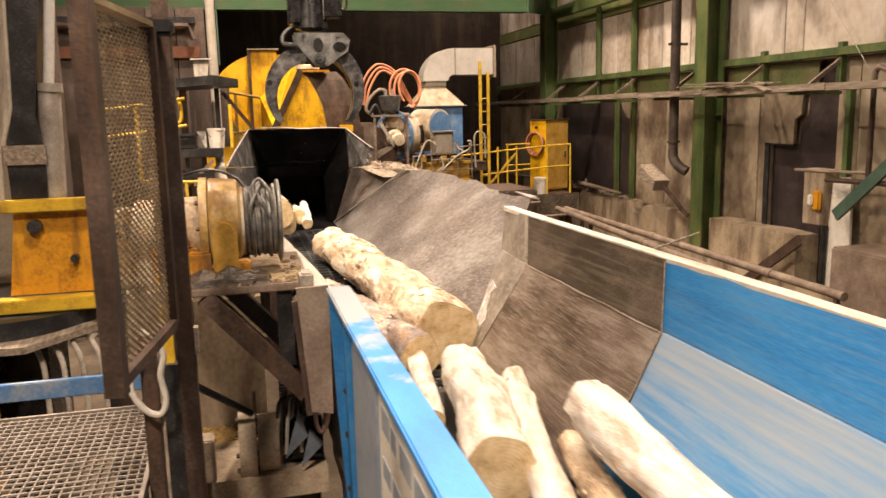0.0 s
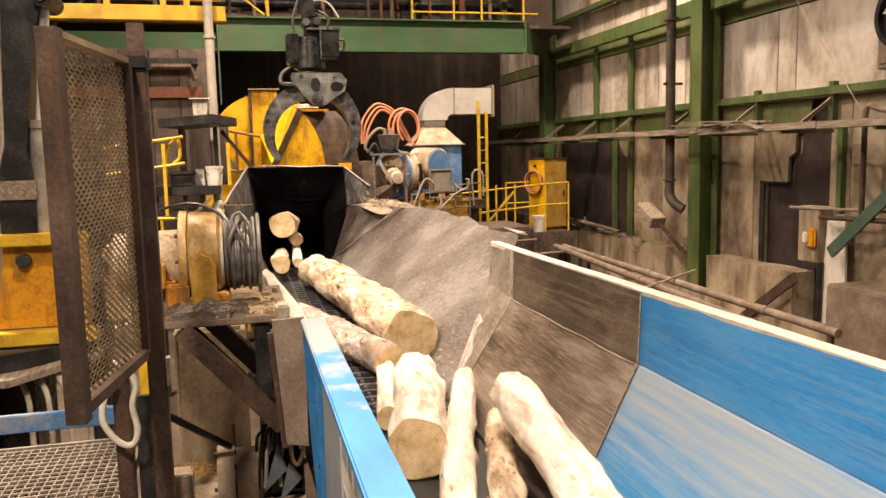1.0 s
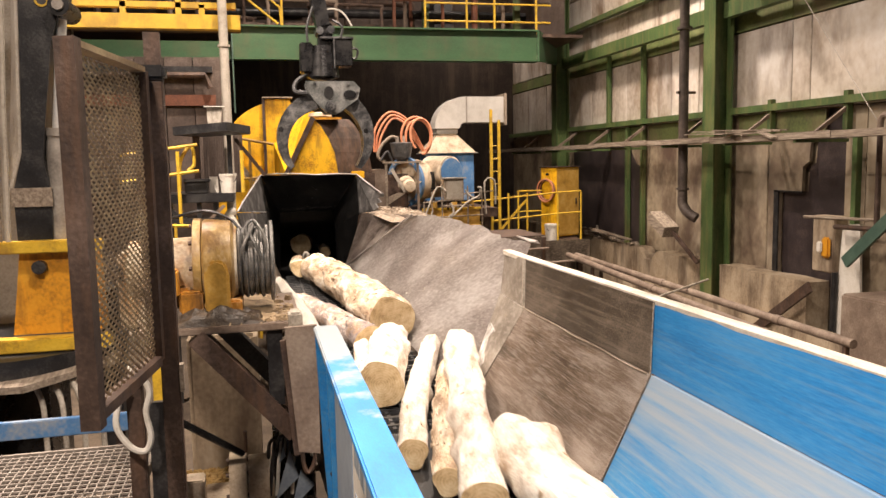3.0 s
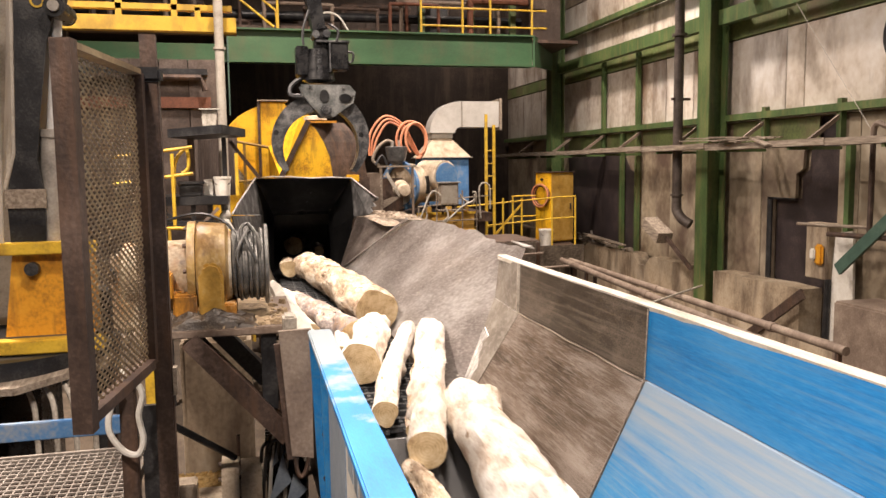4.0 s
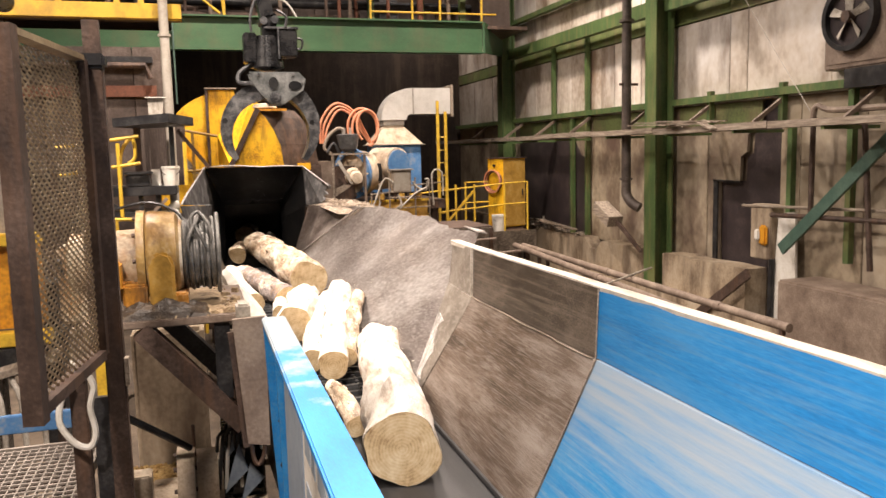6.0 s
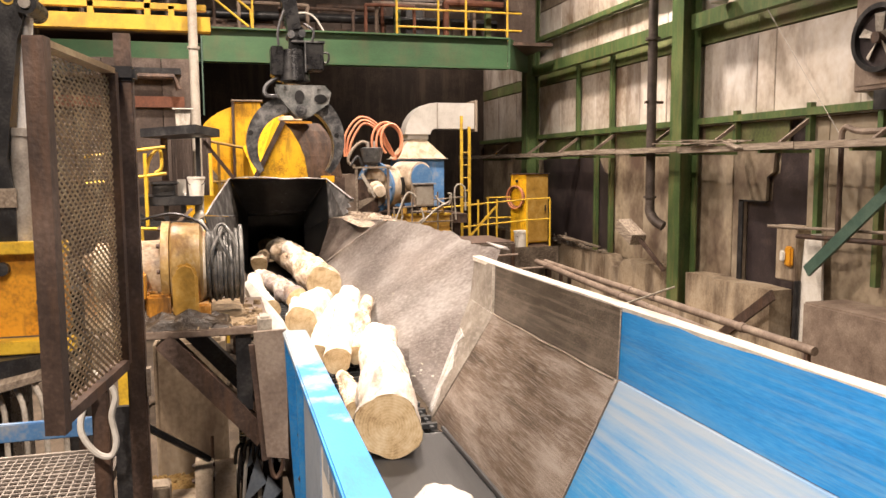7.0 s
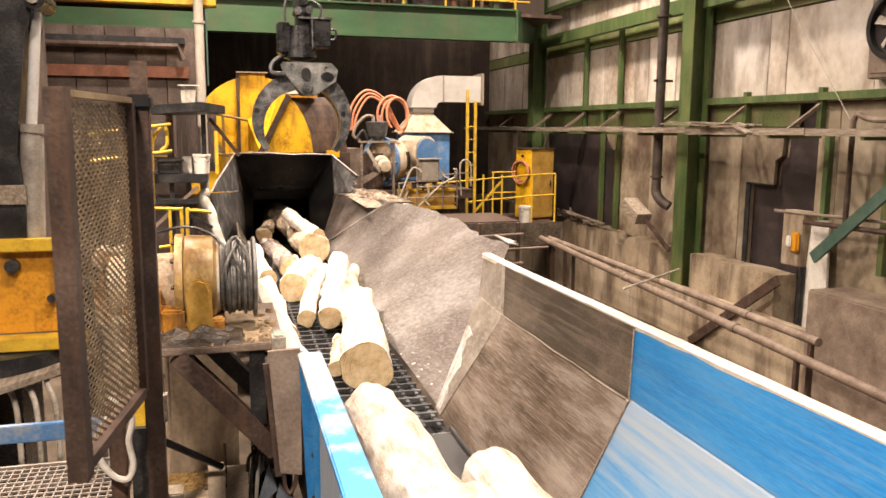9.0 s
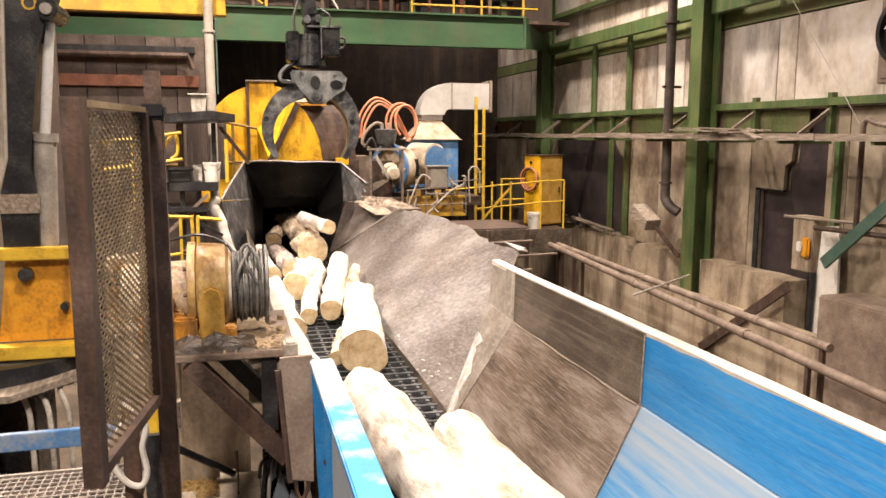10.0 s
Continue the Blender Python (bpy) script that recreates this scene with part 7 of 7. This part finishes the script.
for s, z0 in ((-1, 1.34), (1, 1.3)):
    # black disc on the tine in place of a hole's shade
    part("tine_hole", rod(bmesh.new(), (gx - 0.09 + s * 0.67, gy - 0.157, z0 - 0.02), (gx - 0.09 + s * 0.67, gy - 0.149, z0 - 0.02), 0.045, seg=5), hopper_black, grap, "dark disc painted for a hole in a tine")
    part("cylinder", rod(bmesh.new(), (gx + s * 0.16, gy, 1.95), (gx + s * 0.5, gy, 1.6), 0.06, seg=12), grapple_steel, grap, smooth=True)


# ---- logs ----
def log(label, length, r0, r1, material, seed, bend=0.03, knots=3):
    """A log along local y: the near cut end at the origin, radius r0 there and r1 at the far end."""
    rnd = random.Random(seed)
    bm = bmesh.new()
    nr, ns = max(24, int(length * 18)), 30
    rug = 1.3 if material is log_pale else 1.2
    ph = rnd.uniform(0, 6)
    kn = [(rnd.uniform(0.1, 0.9), rnd.uniform(0, 6.28), rnd.uniform(0.2, 0.45)) for _ in range(knots)]
    rows = []
    mid = lambda f: (bend * length * math.sin(3.14 * f + 0.3) * math.cos(ph), bend * length * math.sin(3.14 * f) * math.sin(ph) * 0.4)
    for i in range(nr + 1):
        f = i / nr
        cx, cz = mid(f)
        row = []
        for k in range(ns):
            a = 6.28319 * k / ns
            r = r0 + (r1 - r0) * f
            r *= 1 + 0.2 * noise.noise((math.cos(a) * 1.1 + seed, math.sin(a) * 1.1, f * length * 1.7)) + 0.09 * rug * min(1.0, 0.25 + 5 * f * length) * noise.noise((math.cos(a) * 4, math.sin(a) * 4 + seed, f * length * 5))
            for kf, ka, kh in kn:
                d2 = ((f - kf) * length / 0.13) ** 2 + (math.atan2(math.sin(a - ka), math.cos(a - ka)) / 0.45) ** 2
                r += r0 * kh * math.exp(-d2)
            row.append(bm.verts.new((cx + r * math.cos(a), f * length, cz + r * math.sin(a))))
        rows.append(row)
    for a, b in zip(rows, rows[1:]):
        for k in range(ns):
            bm.faces.new((a[k], a[(k + 1) % ns], b[(k + 1) % ns], b[k]))
    flaps = bmesh.new()
    for _ in range(int(45 * length) if material is not log_pale else 6):
        i, k = rnd.randrange(1, nr - 2), rnd.randrange(ns)
        a, b2, c2, d2 = rows[i][k], rows[i][(k + 1) % ns], rows[i + 1][(k + 1) % ns], rows[i + 1][k]
        o = Vector(((a.co.x + c2.co.x) / 2 - mid(i / nr)[0], 0, (a.co.z + c2.co.z) / 2 - mid(i / nr)[1])).normalized()
        q = [v.co.lerp(rows[i][k].co, rnd.uniform(0, 0.45)) + o * rnd.uniform(0.001, 0.012) for v in (a, b2, c2, d2)]
        vs = [flaps.verts.new(p) for p in q] + [flaps.verts.new(p - o * 0.006) for p in q]
        flaps.faces.new(vs[:4])
        for m2 in range(4):
            flaps.faces.new((vs[m2], vs[(m2 + 1) % 4], vs[4 + (m2 + 1) % 4], vs[4 + m2]))
    ends = []
    for row, y, s in ((rows[0], 0.0, -1), (rows[-1], length, 1)):
        e = bmesh.new()
        c = Vector((sum(v.co.x for v in row) / ns, y, sum(v.co.z for v in row) / ns))
        o = [e.verts.new(c + (v.co - c) * 0.985 + Vector((0, 0.004 * s, 0))) for v in row]
        i2 = [e.verts.new(c + (v.co - c) * 0.5 + Vector((0, 0.006 * s, 0))) for v in row]
        m = e.verts.new(c + Vector((0, 0.006 * s, 0)))
        back = [e.verts.new(c + (v.co - c) * 0.985 - Vector((0, 0.006 * s, 0))) for v in row]
        for k in range(ns):
            j = (k + 1) % ns
            e.faces.new((o[k], o[j], i2[j], i2[k]))
            e.faces.new((i2[k], i2[j], m))
            e.faces.new((back[k], back[j], o[j], o[k]))
        ends.append(e)
    ob = new("log")
    ob.empty_display_size = 0.1
    ORIGIN[ob.name] = Vector((0, 0, 0))
    tagged(ob, label, "log", "logs on the conveyor")
    trunk = part("trunk", bm, material, ob, smooth=True, local=True)
    part("loose_bark", flaps, log_bark if material is not log_grey else log_grey, trunk, "torn scraps of bark", kind="stuff", local=True)
    for e in ends:
        part("cut_end", e, cut_wood, ob, "sawn end with rings", local=True)
    return ob


def run(t):
    """How far the conveyor has carried the logs since 1 s, in metres."""
    ks = [(0, -0.74), (1, 0.0), (2.5, 1.17), (4.5, 2.78), (5.5, 3.52), (7.5, 5.0), (9.5, 6.33), (10, 6.55)]
    for (t0, s0), (t1, s1) in zip(ks, ks[1:]):
        if t <= t1:
            return s0 + (s1 - s0) * (t - t0) / (t1 - t0)
    return ks[-1][1]


def lay(a, b):
    """The pose of a log whose near end is a and whose far end points to b."""
    a, b = Vector(a), Vector(b)
    d = (b - a).normalized()
    x = d.cross(Vector((0, 0, 1))).normalized()
    return Matrix.Translation(a) @ Matrix((x, d, x.cross(d))).transposed().to_4x4()


TIMES = [0, 0.5, 1, 1.5, 2, 2.5, 3, 3.5, 4, 4.5, 5, 5.5, 6, 6.5, 7, 7.5, 8, 8.5, 9, 9.5, 10]


def between(keys, t):
    for (t0, a), (t1, b) in zip(keys, keys[1:]):
        if t <= t1:
            f = max(0.0, (t - t0) / (t1 - t0))
            return [p + (q - p) * f for p, q in zip(a, b)]
    return list(keys[-1][1])


def carried(ob, keys):
    """keys: time, near end (x, y, z), far end (x, y, z)."""
    flat = [(t, (*a, *b)) for t, a, b in keys]
    rows = []
    for t in TIMES:
        v = between(flat, t)
        rows.append((t, lay(v[:3], v[3:])))
    walk(ob, rows)


LOGS = []
SPEED = 0.76


def add(label, length, r0, r1, material, seed, keys, bend=0.03, knots=3):
    """keys that stop short of the clip's start or end go on at the conveyor's speed."""
    (t0, a, b), (t1, c, d) = keys[0], keys[-1]
    if t0 > 0:
        keys = [(0, (a[0], a[1] - SPEED * t0, a[2]), (b[0], b[1] - SPEED * t0, b[2]))] + keys
    if t1 < 10:
        s = SPEED * (10 - t1)
        keys = keys + [(10, (c[0], c[1] + s, c[2]), (d[0], d[1] + s, d[2]))]
    LOGS.append((log(label, length, r0, r1, material, seed, bend, knots), keys))


add("long thick birch log with patchy pale and brown bark", 5.08, 0.26, 0.23, log_bark, 1,
    [(0, (1.8, 6.05, -0.95), (1.44, 11.13, -0.97)), (1, (1.85, 7.14, -0.95), (1.39, 12.21, -0.97)), (2.5, (1.76, 8.04, -0.95), (1.3, 13.11, -0.97)), (4.5, (1.80, 9.61, -0.95), (1.32, 14.67, -0.97)), (5.5, (1.73, 10.42, -0.95), (1.36, 15.48, -0.97)), (7, (1.74, 11.55, -0.94), (1.42, 16.6, -0.9)), (8, (1.7, 12.3, -0.94), (1.4, 17.35, -0.9)), (9, (1.68, 13.1, -0.93), (1.36, 18.15, -0.82)), (10, (1.54, 13.6, -0.92), (1.4, 18.65, -0.78))], 0.012, 5)
add("grey barked log lying beside a thicker one", 2.7, 0.16, 0.13, log_grey, 2,
    [(0, (1.53, 5.85, -1.05), (1.08, 8.51, -1.05)), (1, (1.56, 6.65, -1.05), (0.94, 9.28, -1.05)), (2.5, (1.46, 7.68, -1.05), (0.88, 10.32, -1.05)), (4.5, (1.40, 8.69, -1.05), (0.93, 11.35, -1.05)), (5.5, (1.37, 9.57, -1.05), (0.99, 12.24, -1.05)), (7.5, (1.29, 11.44, -1.05), (0.93, 14.11, -1.05)), (9.5, (1.18, 12.25, -1.05), (1.04, 14.95, -1.05)), (10, (1.12, 12.54, -1.05), (0.95, 15.23, -1.05))], 0.02, 3)
add("short thick pale log with a broad sawn end", 1.88, 0.19, 0.16, log_pale, 3,
    [(0, (1.48, 3.66, -1.01), (1.79, 5.52, -1.03)), (1, (1.36, 4.51, -1.01), (1.74, 6.35, -1.03)), (2.5, (1.31, 5.75, -1.01), (1.70, 7.59, -1.03)), (4.5, (1.31, 7.43, -1.01), (1.75, 9.26, -1.03)), (5.5, (1.30, 7.86, -1.01), (1.62, 9.71, -1.03)), (7.5, (1.16, 9.50, -1.01), (1.65, 11.32, -1.03)), (9.5, (1.13, 10.67, -1.01), (1.54, 12.50, -1.03)), (10, (1.08, 10.97, -1.01), (1.49, 12.81, -1.03))], 0.012, 2)
add("slim pale peeled log", 1.5, 0.09, 0.08, log_pale, 4,
    [(1, (1.33, 5.39, -1.10), (1.56, 6.88, -1.10)), (2.5, (1.26, 6.24, -1.10), (1.42, 7.73, -1.10)), (4.5, (1.22, 8.31, -1.10), (1.37, 9.80, -1.10))], 0.02, 1)
add("slender knotty pale log", 2.8, 0.105, 0.09, log_pale, 5,
    [(0, (1.49, 2.27, -1.09), (2.00, 5.02, -1.02)), (1, (1.30, 3.20, -1.09), (2.02, 5.90, -1.02)), (2.5, (1.30, 4.33, -1.09), (2.00, 7.04, -1.02)), (4.5, (1.34, 6.22, -1.09), (2.02, 8.94, -1.02)), (5.5, (1.31, 6.64, -1.09), (1.82, 9.39, -1.02)), (7.5, (1.22, 8.20, -1.09), (1.83, 10.93, -1.01)), (9.5, (1.16, 9.21, -1.09), (1.62, 11.97, -1.03)), (10, (1.13, 9.46, -1.09), (1.53, 12.23, -1.02))], 0.02, 4)
add("pale knobbly log with a round sawn end", 2.9, 0.125, 0.14, log_pale, 6,
    [(0, (1.98, 0.82, -0.92), (1.98, 3.71, -0.73)), (1, (1.80, 1.69, -0.95), (1.98, 4.57, -0.74)), (2.5, (1.52, 3.31, -1.00), (2.08, 6.15, -0.82)), (4.5, (1.38, 5.14, -1.00), (2.07, 7.96, -0.87)), (5.5, (1.40, 6.13, -1.00), (1.94, 8.97, -0.87)), (7.5, (1.32, 7.47, -1.00), (1.88, 10.32, -0.87)), (9.5, (1.40, 8.94, -1.00), (1.87, 11.80, -0.85)), (10, (1.37, 9.34, -1.00), (1.84, 12.20, -0.86))], 0.015, 7)
add("thin log in ragged brown bark", 2.3, 0.095, 0.08, log_bark, 7,
    [(0, (1.67, 1.65, -1.10), (1.96, 3.93, -1.03)), (1, (1.42, 2.72, -1.10), (1.99, 4.95, -1.03)), (2.5, (1.40, 3.85, -1.10), (1.91, 6.09, -1.03)), (5.5, (1.57, 6.56, -1.05), (2.11, 8.79, -0.90)), (7.5, (1.59, 7.80, -1.05), (2.06, 10.05, -0.90)), (9.5, (1.63, 8.98, -1.05), (2.00, 11.24, -0.90))], 0.025, 4)
add("thick pale curved log with a wide sawn end", 2.85, 0.225, 0.17, log_pale, 8,
    [(2.5, (1.87, 1.28, -0.98), (1.91, 4.13, -1.00)), (4.5, (1.56, 3.30, -0.98), (1.91, 6.13, -1.00)), (5.5, (1.47, 3.97, -0.98), (1.92, 6.78, -1.00)), (7.5, (1.39, 5.49, -0.98), (1.84, 8.30, -1.00)), (8, (1.46, 5.89, -0.98), (1.87, 8.72, -1.00)), (9.5, (1.44, 6.95, -0.98), (1.77, 9.78, -1.00)), (10, (1.44, 7.31, -0.98), (1.82, 10.14, -1.00))], 0.018, 3)
add("small broken stub of bark covered log", 1.0, 0.075, 0.06, log_bark, 18,
    [(5.5, (1.35, 4.87, -1.13), (1.32, 5.87, -1.12)), (7.5, (1.31, 6.41, -1.13), (1.39, 7.41, -1.12)), (9.5, (1.23, 7.33, -1.13), (1.42, 8.31, -1.12))], 0.04, 3)
add("very thick pale log in loose bark", 3.3, 0.23, 0.2, log_pale, 9,
    [(7.5, (1.47, 0.68, -0.97), (1.35, 3.98, -0.99)), (8, (1.62, 1.30, -0.97), (1.28, 4.58, -0.99)), (9, (1.50, 2.28, -0.97), (1.29, 5.57, -0.99)), (9.5, (1.61, 2.47, -0.97), (1.22, 5.74, -0.99)), (10, (1.58, 2.89, -0.97), (1.25, 6.17, -0.99))], 0.015, 4)
add("thick pale log with flaking brown bark", 2.6, 0.21, 0.18, log_pale, 10,
    [(9, (1.98, 1.67, -0.98), (1.77, 4.27, -0.99)), (9.5, (1.98, 2.03, -0.98), (1.73, 4.62, -0.99)), (10, (1.98, 2.48, -0.98), (1.72, 5.06, -0.99))], 0.015, 5)
add("slim pale log against the chute side", 2.5, 0.13, 0.1, log_pale, 11,
    [(5.5, (0.98, 9.64, -1.03), (0.77, 12.13, -0.97)), (7.5, (0.91, 10.38, -1.03), (0.79, 12.87, -0.97)), (9.5, (0.85, 11.47, -1.03), (0.74, 13.97, -0.98)), (10, (0.84, 12.12, -1.03), (0.70, 14.62, -0.99))], 0.02, 3)
add("pale log beside the conveyor edge", 2.9, 0.14, 0.11, log_pale, 16,
    [(5.5, (0.9, 5.6, -1.04), (0.84, 8.5, -1.05)), (7.5, (0.88, 6.9, -1.04), (0.82, 9.8, -1.05)), (9, (0.87, 8.0, -1.04), (0.8, 10.9, -1.05)), (10, (0.9, 8.6, -1.04), (0.8, 11.5, -1.05))], 0.02, 5)
add("short pale log at the hopper's mouth", 1.3, 0.14, 0.12, log_bark, 12,
    [(0, (0.92, 12.0, -0.8), (0.95, 13.3, -0.75)), (1, (0.92, 12.6, -0.92), (0.98, 13.9, -0.92)), (2.5, (1.08, 13.2, -0.98), (1.1, 14.5, -1.0)), (4.5, (0.98, 14.2, -1.0), (1.0, 15.5, -1.05)), (7.5, (0.95, 14.4, -0.95), (1.1, 15.6, -0.9)), (10, (0.98, 15.0, -0.9), (1.1, 16.2, -0.85))], 0.02, 2)
add("thin pale stick of wood at the hopper's mouth", 1.3, 0.08, 0.07, log_pale, 13,
    [(0, (1.25, 12.4, -0.85), (1.3, 13.6, -0.7)), (1, (1.2, 13.0, -0.95), (1.25, 14.2, -0.85)), (4, (1.3, 15.2, -1.1), (1.32, 16.4, -1.1)), (10, (1.3, 18.8, -1.15), (1.32, 20.0, -1.15))], 0.02, 2)
add("short pale log with a brown end beside the birch log", 1.45, 0.12, 0.11, log_pale, 17,
    [(0, (1.99, 7.9, -1.06), (1.9, 9.3, -1.07)), (5, (1.98, 11.5, -1.06), (1.7, 12.9, -1.06)), (7, (1.84, 12.9, -0.87), (1.45, 14.25, -0.66)), (8, (1.84, 13.0, -0.77), (1.45, 14.35, -0.7)), (9, (1.78, 13.2, -0.71), (1.38, 14.55, -0.5)), (10, (1.83, 13.4, -0.47), (1.5, 14.75, -0.45))], 0.02, 3)
tumbler = log("short thick log tumbling into the black hopper", 1.1, 0.215, 0.2, log_bark, 14, 0.01, 0)
drop = log("thin log sliding into the black hopper", 1.2, 0.11, 0.1, log_bark, 15, 0.02, 2)

rnd = random.Random(40)
chips = bmesh.new()
for _ in range(150):
    k = rnd.uniform(0, 1)
    y = rnd.uniform(6.5, 12)
    crumbs(chips, 1, 1.97 + 0.5 * k ** 2, 1.98 + 0.5 * k ** 2, y, y + 0.01, -1.2 + 0.63 * k ** 2, 0.008, 0.028, rnd)
single("bark_flakes", chips, white_paint, "pale wood flakes stuck on the chute side", "flakes", "stuff")


def motions():
    for ob, keys in LOGS:
        carried(ob, keys)
    walk(tumbler, [(t, lay(a, b)) for t, a, b in (
        (0, (0.8, 11.9, -0.62), (0.78, 13.0, -0.6)), (0.3, (0.82, 12.2, -0.52), (0.82, 13.3, -0.5)), (0.6, (0.88, 12.7, -0.42), (0.95, 13.8, -0.4)),
        (0.9, (0.99, 13.4, -0.38), (1.15, 14.5, -0.45)), (1.2, (1.02, 14.0, -0.42), (1.15, 15.1, -0.5)), (1.6, (1.1, 14.9, -0.58), (1.2, 16.0, -0.65)),
        (2.0, (1.08, 15.7, -0.6), (1.2, 16.8, -0.7)), (2.6, (1.28, 16.9, -0.85), (1.4, 18.0, -0.98)), (3.4, (1.3, 18.3, -1.05), (1.45, 19.4, -1.06)), (4.0, (1.32, 18.8, -1.06), (1.5, 19.9, -1.06)), (10, (1.32, 18.8, -1.06), (1.5, 19.9, -1.06)))])
    walk(drop, [(t, lay(a, b)) for t, a, b in (
        (0, (1.15, 12.6, -0.75), (1.15, 13.8, -0.8)), (0.8, (1.2, 13.5, -0.62), (1.22, 14.7, -0.7)), (1.2, (1.28, 14.1, -0.72), (1.3, 15.3, -0.8)), (2.0, (1.6, 15.6, -1.0), (1.62, 16.8, -1.1)), (3.0, (1.8, 17.4, -1.15), (1.85, 18.6, -1.18)), (3.8, (1.9, 18.6, -1.18), (1.95, 19.8, -1.18)), (10, (1.9, 18.6, -1.18), (1.95, 19.8, -1.18)))])
    for f, s in flights:
        rows = []
        for t in TIMES:
            y, z = on_loop(s + run(t))
            rows.append((t, pose(0 - 1.6, y - 10, z - FLOOR)))
        walk(f, rows)


motions()
